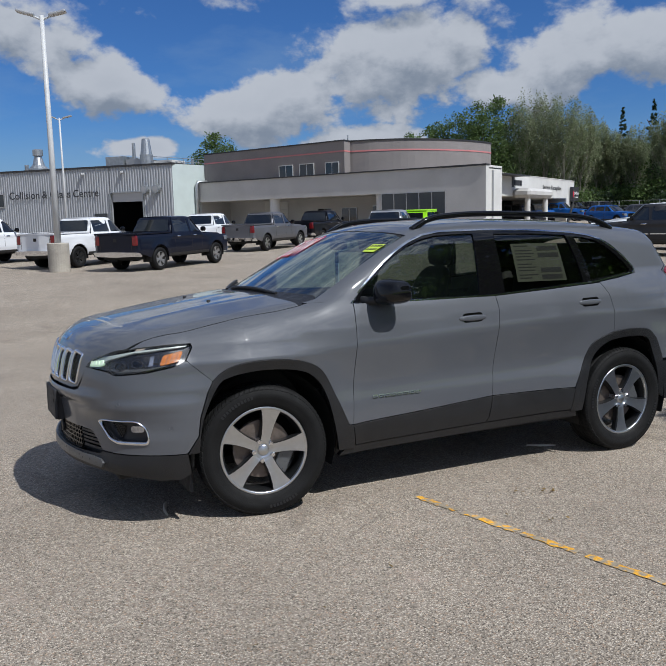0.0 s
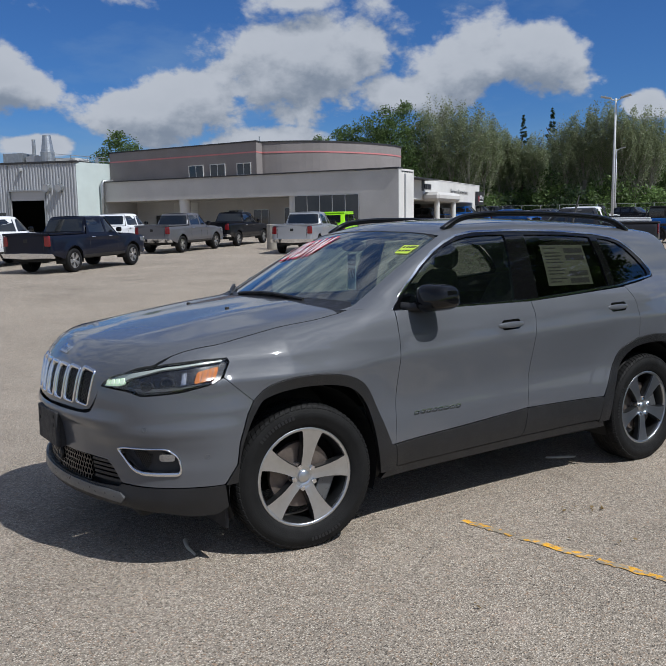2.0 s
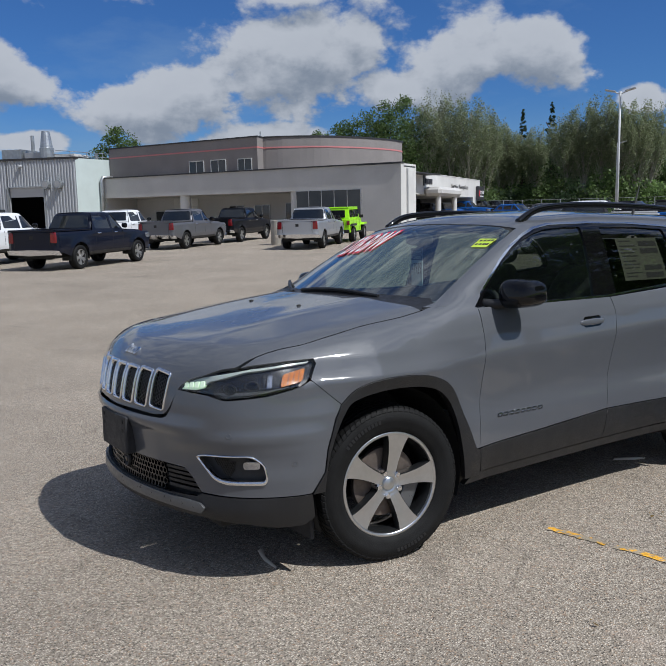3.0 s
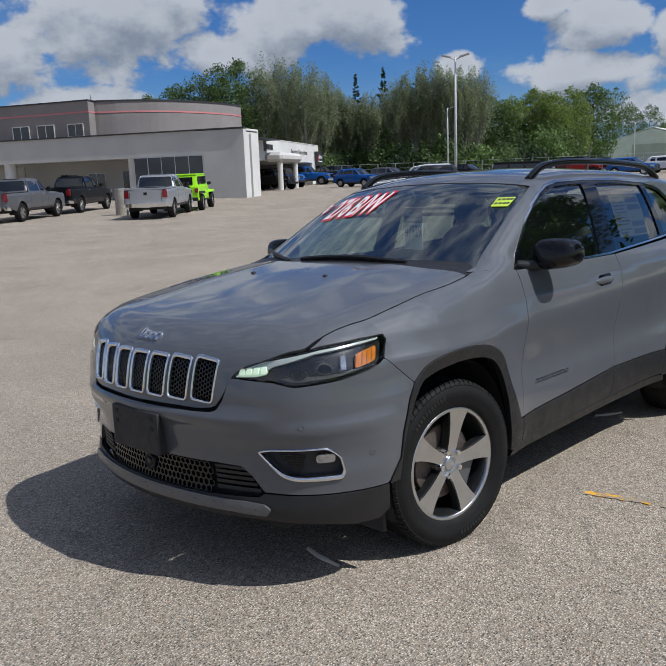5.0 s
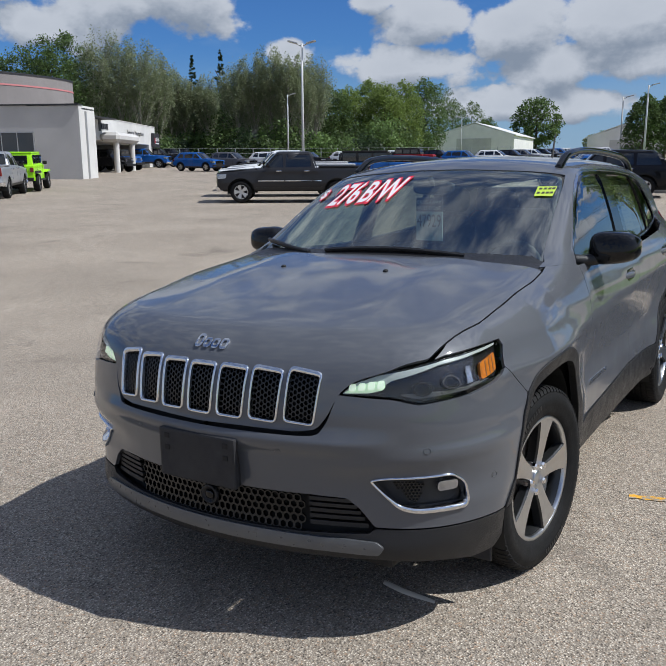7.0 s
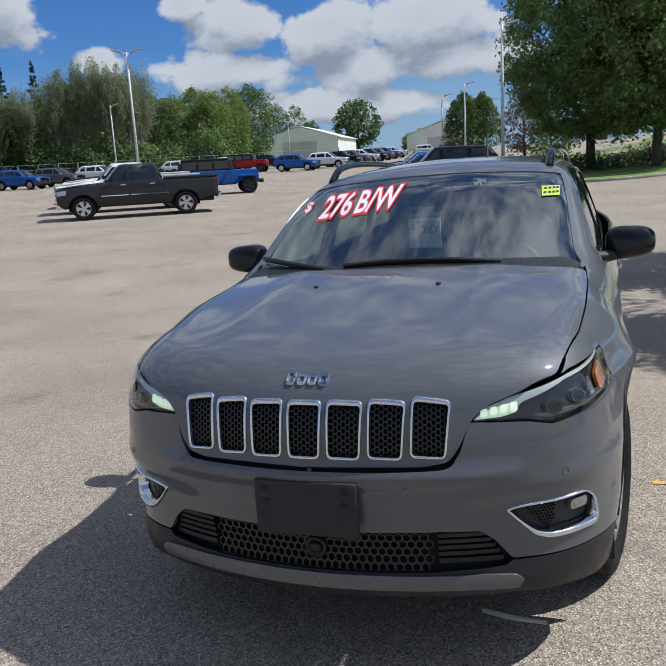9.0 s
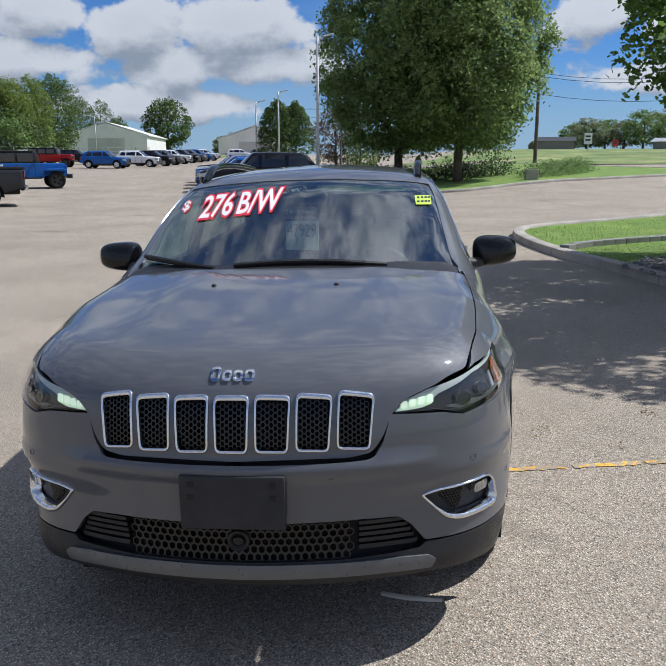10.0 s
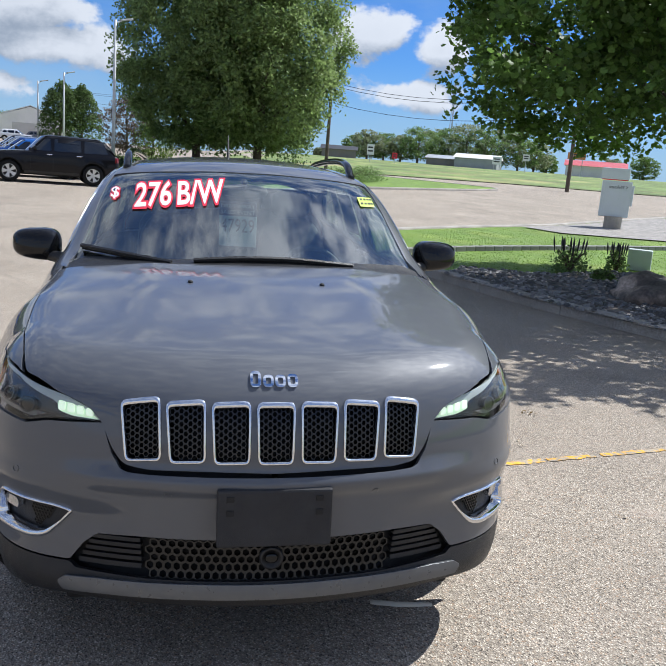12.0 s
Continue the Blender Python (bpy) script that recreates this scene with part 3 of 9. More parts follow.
def stone_bed():
    """River stones behind the near kerb."""
    bed = [(-2.0, -6.72), (2.0, -5.48), (4.65, -4.73), (6.8, -4.12), (9.0, -3.66), (10.0, -4.4), (9.4, -5.6), (10.2, -7.2), (9.6, -9.5), (5.0, -11.0), (-2.0, -9.0)]
    flat_patch("stone_bed", bed, 0.125, M_ROCK, "dark soil under river stones", "bed", 0.6)
    rng = np.random.default_rng(4)
    poly = np.array(bed)
    verts, faces = [], []
    base = []
    for j, (r, h) in enumerate(((1.0, 0.0), (0.8, 0.55), (0.35, 0.8))):
        base += [(r * math.cos(a + j * 0.3), r * math.sin(a + j * 0.3), h) for a in (2 * math.pi * k / 6 for k in range(6))]
    base = np.array(base + [(0, 0, 0.86)])
    tri = [(i, (i + 1) % 6, (i + 1) % 6 + 6, i + 6) for i in range(6)] + [(i + 6, (i + 1) % 6 + 6, (i + 1) % 6 + 12, i + 12) for i in range(6)] + [(i + 12, (i + 1) % 6 + 12, 18) for i in range(6)]
    q = rng.uniform(poly.min(0), poly.max(0), (16000, 2))
    q = q[inside(poly, q)][:6500]
    for x, y in q:
        b = len(verts)
        s = rng.uniform(0.022, 0.06)
        a, f = rng.uniform(0, 6.3), rng.uniform(0.6, 1.0)
        v = base * rng.uniform(0.85, 1.15, base.shape) * (s, s * f, s * rng.uniform(0.5, 0.9))
        c, sn = math.cos(a), math.sin(a)
        v = np.column_stack([v[:, 0] * c - v[:, 1] * sn + x, v[:, 0] * sn + v[:, 1] * c + y, v[:, 2]])
        z = float(ground_z(x, y)) + 0.118 + rng.uniform(0, 0.03)
        verts += [(p[0], p[1], p[2] + z) for p in v]
        faces += [tuple(i + b for i in t) for t in tri]
    me_ob = mesh_object("river_stones", verts, faces, island_tinted("river_stone", (0.17, 0.165, 0.16), 0.55, 0.7))
    tagged(me_ob, "grey river stones filling the kerbside bed", "stones", kind="stuff")


def island_tinted(name, colour, spread, rough):
    """A material whose loose pieces differ in lightness."""
    m = material(name, colour, rough, grain=0.2, grain_scale=60)
    nt = m.node_tree
    p = nt.nodes["Principled BSDF"]
    src = p.inputs["Base Color"].links[0].from_socket
    geo = nt.nodes.new("ShaderNodeNewGeometry")
    rng = nt.nodes.new("ShaderNodeMapRange")
    nt.links.new(geo.outputs["Random Per Island"], rng.inputs[0])
    rng.inputs[3].default_value, rng.inputs[4].default_value = 1 - spread, 1 + spread
    mx = nt.nodes.new("ShaderNodeMix")
    mx.data_type, mx.blend_type = "RGBA", "MULTIPLY"
    mx.inputs[0].default_value = 1.0
    nt.links.new(src, mx.inputs[6]), nt.links.new(rng.outputs[0], mx.inputs[7])
    nt.links.new(mx.outputs[2], p.inputs["Base Color"])
    return m


def edging():
    """The low block edging across the lawn."""
    root = tagged(new("lawn_edging"), "low grey block edging across the lawn", "edging", kind="structure")
    line = spline([(11.4, -3.35), (12.0, -3.9), (12.8, -5.2), (13.8, -7.2), (15.0, -9.8), (16.2, -12.6), (17.5, -16.0)], 6)
    seg = np.r_[0, np.cumsum(np.linalg.norm(np.diff(line, axis=0), axis=1))]
    bm = bmesh.new()
    box(bm, -0.14, 0.14, -0.09, 0.09, 0.0, 0.14, 0.012)
    me = bpy.data.meshes.new("edging_block")
    bm.to_mesh(me), bm.free()
    me.materials.append(M_EDGING)
    t = 0.0
    while t < seg[-1]:
        p = [np.interp(t, seg, line[:, k]) for k in range(2)]
        q = [np.interp(t + 0.2, seg, line[:, k]) for k in range(2)]
        ob = new("edging_block", me)
        ob.parent = root
        ob.matrix_basis = pose(p[0], p[1], float(ground_z(*p)) + 0.06, 0, 0, math.degrees(math.atan2(q[1] - p[1], q[0] - p[0])))
        t += 0.295


def paint_line():
    """The worn yellow bay line, in broken strokes."""
    rng = random.Random(3)
    a, b = Vector((0.865, -1.06)), Vector((1.37, -3.85))
    d = (b - a).normalized()
    n = Vector((-d.y, d.x))
    t, root = 0.0, tagged(new("bay_line"), "worn yellow parking line on the asphalt", "road marking", kind="structure")
    while t < (b - a).length:
        ln = rng.uniform(0.22, 0.62)
        verts, faces = [], []
        k = 14
        for i in range(k + 1):
            p = a + d * (t + ln * i / k)
            for s in (-1, 1):
                q = p + n * s * (0.027 + rng.uniform(-0.010, 0.005))
                verts.append((q.x, q.y, float(ground_z(q.x, q.y)) + 0.004))
        faces = [(2 * i, 2 * i + 1, 2 * i + 3, 2 * i + 2) for i in range(k)]
        ob = mesh_object("paint_stroke", verts, faces, M_LINE, root)
        t += ln + rng.uniform(0.006, 0.05)


lawns()
stone_bed()
edging()
paint_line()

# ---------------------------------------------------------------- buildings
M_STUCCO = material("pale_stucco", (0.50, 0.485, 0.46), 0.9, vary=0.08, vary_scale=0.5, grain=0.1, grain_scale=30, bump=0.2, bump_scale=50)
M_STUCCO2 = material("white_stucco", (0.60, 0.59, 0.56), 0.9, vary=0.07, vary_scale=0.6, grain=0.08, grain_scale=30)
M_TAUPE = material("taupe_stucco", (0.235, 0.213, 0.203), 0.9, vary=0.08, vary_scale=0.5, grain=0.1, grain_scale=30)
M_STRIPE = material("pink_stripe", (0.55, 0.20, 0.20), 0.6)
M_CAP = material("dark_flashing", (0.03, 0.03, 0.032), 0.5)
M_SIDING = material("grey_metal_siding", (0.37, 0.385, 0.40), 0.5, 0.2, vary=0.08, vary_scale=0.7)
M_MINT = material("pale_green_siding", (0.50, 0.57, 0.55), 0.6, vary=0.05, vary_scale=1.0)
M_PANE = material("shop_glass", (0.012, 0.014, 0.016), 0.05, coat=1.0)
M_FRAME = material("aluminium_frame", (0.45, 0.45, 0.45), 0.4, 0.6)
M_GALV = material("galvanised_steel", (0.42, 0.44, 0.45), 0.4, 0.8, vary=0.15, vary_scale=4)
M_DARKIN = material("dark_opening", (0.012, 0.012, 0.012), 0.9)
M_SIGNINK = material("sign_charcoal", (0.035, 0.035, 0.04), 0.5)
M_SHED = material("shed_siding", (0.74, 0.72, 0.69), 0.6, vary=0.06, vary_scale=0.6)
M_SHEDROOF = material("shed_roof", (0.66, 0.65, 0.62), 0.5, vary=0.08, vary_scale=0.6)
M_POLE = material("painted_pole", (0.52, 0.53, 0.53), 0.5, vary=0.1, vary_scale=2)
M_CONCRETE = material("pedestal_concrete", (0.36, 0.33, 0.28), 0.9, vary=0.2, vary_scale=2, grain=0.2, grain_scale=30, bump=0.4, bump_scale=30)


class Facade:
    """Places on a straight wall: s along it, z up, o out from it (towards the lot)."""

    def __init__(self, a, b, parent):
        self.a, self.d = Vector((*a, 0)), Vector((b[0] - a[0], b[1] - a[1], 0)).normalized()
        self.out, self.parent, self.length = Vector((-self.d.y, self.d.x, 0)), parent, (Vector(b) - Vector(a)).length
        if self.out.dot(Vector((-10, -20, 0))) < 0:
            self.out = -self.out

    def at(self, s, z, o=0.0):
        p = self.a + self.d * s + self.out * o
        return Vector((p.x, p.y, z))

    def block(self, name, s0, s1, z0, z1, o0, o1, mat, label="", parent=None, bevel=0.0):
        bm = bmesh.new()
        vs = [bm.verts.new(self.at(s, z, o)) for z in (z0, z1) for s, o in ((s0, o0), (s1, o0), (s1, o1), (s0, o1))]
        for q in ((3, 2, 1, 0), (4, 5, 6, 7), (0, 1, 5, 4), (1, 2, 6, 5), (2, 3, 7, 6), (3, 0, 4, 7)):
            bm.faces.new([vs[i] for i in q])
        bmesh.ops.recalc_face_normals(bm, faces=bm.faces)
        if bevel:
            bmesh.ops.bevel(bm, geom=list(bm.edges), offset=bevel, segments=1, affect="EDGES")
        return part(name, bm, mat, parent or self.parent, label)

    def window(self, s0, s1, z0, z1, o, panes=2, mat=None, frame_mat=None):
        f = self.block("window", s0, s1, z0, z1, o - 0.10, o + 0.01, M_DARKIN)
        w = 0.06
        for q in ((s0, s0 + w, z0, z1), (s1 - w, s1, z0, z1), (s0 + w, s1 - w, z0, z0 + w), (s0 + w, s1 - w, z1 - w, z1)):
            self.block("window_frame", *q, o, o + 0.06, frame_mat or M_FRAME, parent=f)
        for i in range(panes):
            a, b = s0 + w + (s1 - s0 - 2 * w) * i / panes, s0 + w + (s1 - s0 - 2 * w) * (i + 1) / panes
            self.block("pane", a + 0.02, b - 0.02, z0 + w, z1 - w, o + 0.012, o + 0.025, mat or M_PANE, parent=f)
            if i:
                self.block("mullion", a - 0.025, a + 0.025, z0 + w, z1 - w, o + 0.012, o + 0.05, frame_mat or M_FRAME, parent=f)
        return f

    def writing(self, name, text, s0, s1, z0, z1, o, mat, label=""):
        def place(q):
            return [self.at(s0 + (s1 - s0) * u, z0 + (z1 - z0) * v, o) for u, v in q]
        return put_letters(name, text, place, mat, self.parent, 0.01, 0.0, label)


def dealership():
    root = tagged(new("dealership"), "two-storey car dealership in pale and taupe stucco with a long canopy", "building")
    f = Facade((20.8, 65.5), (34.2, 39.1), root)
    g = 0.2
    L = 28.43
    # shop front, set back under the canopy
    f.block("wall", 0.0, 24.9, g, 3.6, -4.4, -4.0, M_STUCCO, "pale stucco wall under the canopy")
    f.block("wall", 24.9, L - 0.03, g, 5.2, -2.7, 0.0, M_STUCCO, "plain pale wall at the end of the front")
    # lighter stucco on the end face: the sun on it is put into the colour
    f.block("end_wall", L - 0.03, L, g, 5.24, -2.7, 0.0, M_STUCCO2, "end face of the front wall, its sunlit tone painted in lighter stucco")
    f.block("end_downpipe", L, L + 0.09, g, 4.9, -1.10, -0.94, M_FRAME)
    f.block("wall", 24.9, 26.0, g, 5.0, -4.6, -2.7, M_STUCCO)
    f.block("wall", -0.2, 0.2, g, 3.6, -4.4, -0.2, M_STUCCO)
    f.block("canopy", 0.0, 24.9, 3.55, 5.24, -0.5, 0.0, M_STUCCO, "long pale canopy fascia")
    f.block("canopy_soffit", 0.0, 24.9, 3.56, 3.66, -4.4, -0.5, M_STUCCO2)
    f.block("canopy_roof", 0.0, 26.0, 5.0, 5.1, -14, -0.5, M_CAP)
    f.block("canopy_roof", 26.0, L, 5.0, 5.1, -2.6, -0.5, M_CAP)
    f.block("flashing", -0.05, L + 0.05, 5.24, 5.33, -0.55, 0.10, M_CAP, "dark roof flashing")
    for s in (8.62, 19.44):
        bm = bmesh.new()
        lathe(bm, [(0.46, g), (0.46, 3.56)], 24, "z")
        col = part("column", bm, M_STUCCO2, root, "round pale column", smooth=True)
        p = f.at(s, 0, -0.6)
        col.location = (p.x, p.y, 0)
    for s0, s1, z0, z1, n in ((2.4, 3.6, 1.3, 2.4, 1), (10.6, 12.2, 1.4, 2.7, 2), (13.2, 14.8, 1.4, 2.7, 2), (16.3, 17.9, 0.4, 2.8, 2)):
        f.window(s0, s1, z0, z1, -3.99, n)
    f.window(19.6, 24.8, 0.5, 3.5, -3.9, 4)
    door = f.window(18.2, 19.5, 0.3, 2.8, -3.99, 2)
    f.block("garage_door", 4.6, 7.3, 0.3, 3.4, -3.99, -3.93, M_STUCCO2, "white panel door")
    for z in (0.9, 1.5, 2.1, 2.7):
        f.block("door_joint", 4.65, 7.25, z, z + 0.025, -3.935, -3.925, M_FRAME)
    # big show window in the end wall
    f.window(19.75, 25.3, 0.7, 3.58, 0.02, 5)
    # upper storey: a straight front, a bay, then a long curve
    plan = [(21.7, 66.0), (27.3, 53.3), (28.25, 51.0), (29.1, 51.6)]
    curve_pts = spline([(29.25, 51.4), (30.5, 50.2), (32.8, 48.9), (36.0, 48.5), (39.5, 49.0), (42.2, 50.4), (43.6, 53.0)], 5)
    plan += [tuple(p) for p in curve_pts] + [(44, 66), (34, 75)]
    for name, z0, z1, off, mat in (("upper_storey", 4.9, 7.80, 0.0, M_TAUPE), ("stripe_band", 6.98, 7.09, 0.03, M_STRIPE), ("roof_edge", 7.80, 7.90, 0.06, M_CAP)):
        bm = bmesh.new()
        ring = shrunk(turned(np.array(plan)), -off)
        lo = [bm.verts.new((*p, z0)) for p in ring]
        hi = [bm.verts.new((*p, z1)) for p in ring]
        for i in range(len(ring)):
            j = (i + 1) % len(ring)
            bm.faces.new((lo[i], lo[j], hi[j], hi[i]))
        bm.faces.new(hi), bm.faces.new(lo[::-1])
        bmesh.ops.recalc_face_normals(bm, faces=bm.faces)
        part(name, bm, mat, root)
    u = Facade((21.7, 66.0), (27.3, 53.3), root)
    for s0, s1 in ((9.3, 10.9), (11.6, 13.2)):
        u.window(s0, s1, 5.3, 6.3, 0.01, 2, frame_mat=M_STUCCO2)
    u2 = Facade((27.3, 53.3), (28.25, 51.0), root)
    u2.window(0.5, 1.95, 5.3, 6.25, 0.01, 2, frame_mat=M_STUCCO2)
    bm = bmesh.new()
    tube(bm, [(29.4, 52.5, 7.8), (29.4, 52.5, 8.4)], 0.05, 6)
    part("roof_pipe", bm, M_GALV, root)
    # service wing running back to the right
    w = Facade((37.5, 45.6), (61.2, 60.1), root)
    n = w.length
    w.block("service_wall", 0.0, n, 3.35, 5.2, -0.6, 0.0, M_STUCCO2, "white fascia of the service wing")
    w.block("service_back", 0.0, n, 0.3, 3.4, -6.5, -6.0, M_STUCCO)
    w.block("service_end", n - 3.0, n, 0.4, 3.35, -5.8, 0.0, M_STUCCO2)
    w.block("service_soffit", 0.0, n, 3.3, 3.36, -6.0, -0.6, M_STUCCO2)
    w.block("flashing", 0.0, n, 5.2, 5.26, -0.7, 0.04, M_STUCCO2)
    w.block("entry_hood", 7.3, 14.3, 3.2, 4.0, 0.0, 1.6, M_STUCCO, "rounded entry hood", bevel=0.25)
    for s in (8.2, 13.4):
        bm = bmesh.new()
        lathe(bm, [(0.24, 0.4), (0.24, 3.25)], 16, "z")
        col = part("column", bm, M_STUCCO2, root, smooth=True)
        p = w.at(s, 0, 1.1)
        col.location = (p.x, p.y, 0)
    # doorways as near-black panels, their unlit depth put into the colour
    for s in (3.5, 17.0, 21.5):
        w.block("service_door", s, s + 3.2, 0.5, 3.3, -5.99, -5.9, M_DARKIN)
    w.writing("wing_lettering", "Service Reception", 16.2, 22.6, 4.15, 4.55, 0.03, M_SIGNINK, "charcoal wall lettering")
    for s0, s1, z0, z1 in ((7.2, 7.75, 4.12, 5.0), (7.9, 8.4, 4.3, 4.75), (8.5, 8.9, 4.3, 4.75), (9.0, 9.35, 4.3, 4.75), (9.45, 9.85, 4.3, 4.75)):
        w.block("name_bar", s0, s1, z0, z1, 0.0, 0.06, M_SIGNINK)
    w.block("drive_sign", n - 1.9, n + 0.6, 3.1, 4.55, 0.05, 0.35, M_SIGNINK, "charcoal hanging sign")
    w.block("sign_stroke", n - 1.7, n - 1.5, 3.5, 4.1, 0.355, 0.37, M_REDV)
    w.writing("sign_lettering", "drive", n - 1.4, n + 0.4, 3.75, 4.2, 0.375, M_WHITE)
    w.block("sign_bar", n - 1.4, n + 0.3, 3.45, 3.55, 0.355, 0.37, M_WHITE)


def collision_shop():
    root = tagged(new("collision_shop"), "grey corrugated metal workshop with roof stacks", "building")
    f = Facade((18.2, 64.4), (0.5, 84.2), root)
    n = f.length
    # corrugated front: many upright folds, with the door opening left out
    bm = bmesh.new()
    pitch, s, rows = 0.28, 0.0, []
    opening = (3.17, 6.61, 4.55)
    while s < n:
        for ds, o in ((0.0, 0.0), (0.09, 0.0), (0.14, 0.055), (0.23, 0.055)):
            z0 = opening[2] if opening[0] - 0.02 < s + ds < opening[1] else 0.2
            rows.append((bm.verts.new(f.at(s + ds, z0, o)), bm.verts.new(f.at(s + ds, 6.9, o)), z0))
        s += pitch
    for a, b in zip(rows, rows[1:]):
        if a[2] == b[2]:
            bm.faces.new((a[0], b[0], b[1], a[1]))
    part("siding", bm, M_SIDING, root, "grey corrugated siding")
    f.block("wall", 0.0, opening[0], 0.2, 6.85, -0.25, -0.02, M_SIDING)
    f.block("wall", opening[1], n, 0.2, 6.85, -0.25, -0.02, M_SIDING)
    f.block("wall", opening[0], opening[1], opening[2], 6.85, -0.25, -0.02, M_SIDING)
    f.block("roof", -0.1, n, 6.85, 7.02, -22, 0.12, M_CAP, "flat roof with dark edge")
    f.block("door_curtain", 3.2, 6.58, 3.75, 4.55, -0.30, -0.12, M_FRAME, "half-raised roller door")
    for s0, s1 in ((opening[0] - 0.12, opening[0]), (opening[1], opening[1] + 0.12)):
        f.block("door_jamb", s0, s1, 0.2, opening[2] + 0.12, -0.05, 0.12, M_GALV)
    f.block("door_head", opening[0] - 0.12, opening[1] + 0.12, opening[2], opening[2] + 0.12, -0.05, 0.12, M_GALV)
    # near-black sheet far behind the front, painted shade for the open door
    for s0, s1 in ((0.3, n - 0.3),):
        f.block("dark_interior", s0, s1, 0.2, 6.6, -9.2, -9.0, M_DARKIN)
    f.window(18.95, 20.3, 3.6, 4.9, 0.06, 1)
    f.block("window", 7.1, 8.5, 2.35, 2.75, 0.03, 0.08, M_PANE)
    for word, s0, s1 in (("Collision", 18.3, 14.63), ("&", 14.35, 13.70), ("Glass", 13.42, 11.03), ("Centre", 10.75, 7.85)):
        f.writing("wall_word", word, s0, s1, 4.32, 5.0, 0.16, M_SIGNINK, "charcoal wall lettering")
    # side wall in pale green, with a bent duct
    c = f.at(0, 0)
    s2 = Facade((c.x, c.y), (c.x + 4.6, c.y + 2.2), root)
    s2.block("side_wall", 0.0, 4.9, 0.2, 6.9, -0.25, 0.0, M_MINT, "pale green side wall")
    bm = bmesh.new()
    tube(bm, [s2.at(2.6, 0.4, 0.25), s2.at(2.6, 5.1, 0.25), s2.at(2.75, 5.35, 0.25), s2.at(4.4, 5.4, 0.25)], 0.16, 10)
    part("duct", bm, M_GALV, root, smooth=True)
    # wall fans
    for s in (2.75, 1.55):
        bm = bmesh.new()
        tube(bm, [f.at(s, 4.75, 0.05), f.at(s, 4.75, 0.5)], 0.36, 14)
        fan = part("wall_fan", bm, M_GALV, root, "round galvanised fan")
        bm = bmesh.new()
        tube(bm, [f.at(s, 4.75, 0.505), f.at(s, 4.75, 0.52)], 0.26, 14)
        part("fan_mouth", bm, M_FRAME, fan)
        bm = bmesh.new()
        tube(bm, [f.at(s, 5.1, 0.25), f.at(s, 5.6, 0.25)], 0.06, 6)
        part("fan_pipe", bm, M_GALV, fan)
    for s in (5.2, 9.5):
        bm = bmesh.new()
        box(bm, -0.15, 0.15, -0.15, 0.15, -0.08, 0.12, 0.03)
        lamp = part("wall_lamp", bm, M_FRAME, root)
        lamp.location = f.at(s, 6.35, 0.2)
    # stacks on the roof
    for s, back, prof in ((4.6, -3.0, [(0.62, 7.0), (0.62, 8.1), (0.55, 8.15), (0.36, 9.5), (0.36, 9.55)]), (17.2, -3.0, [(0.95, 7.0), (0.95, 7.35), (0.6, 7.7), (0.34, 8.6), (0.5, 8.62), (0.5, 9.2), (0.34, 9.25)]),
                          (6.3, -3.5, [(0.16, 7.0), (0.16, 9.3)]), (19.6, -4.0, [(0.2, 7.0), (0.2, 7.9)]), (0.9, -5.0, [(0.14, 7.0), (0.14, 7.6)])):
        bm = bmesh.new()
        lathe(bm, prof, 14, "z")
        st = part("roof_vent", bm, M_GALV, root, smooth=False)
        p = f.at(s, 0, back)
        st.location = (p.x, p.y, 0)
    f.block("roof_unit", 7.2, 9.2, 7.0, 8.1, -5.5, -3.0, M_GALV, "air handling unit")
    f.block("roof_unit", 5.2, 7.0, 7.0, 7.8, -5.5, -3.2, M_FRAME)
    f.block("roof_unit", 2.0, 3.9, 7.0, 7.55, -5.5, -3.2, M_STUCCO2)
    for z in (7.4, 7.75):
        bm = bmesh.new()
        tube(bm, [s2.at(0.3, z, -3), s2.at(12.0, z, -3)], 0.03, 5)
        part("guard_rail", bm, M_GALV, root)
    for i in range(7):
        bm = bmesh.new()
        tube(bm, [s2.at(0.3 + 1.9 * i, 6.9, -3), s2.at(0.3 + 1.9 * i, 7.75, -3)], 0.03, 5)
        part("guard_post", bm, M_GALV, root)


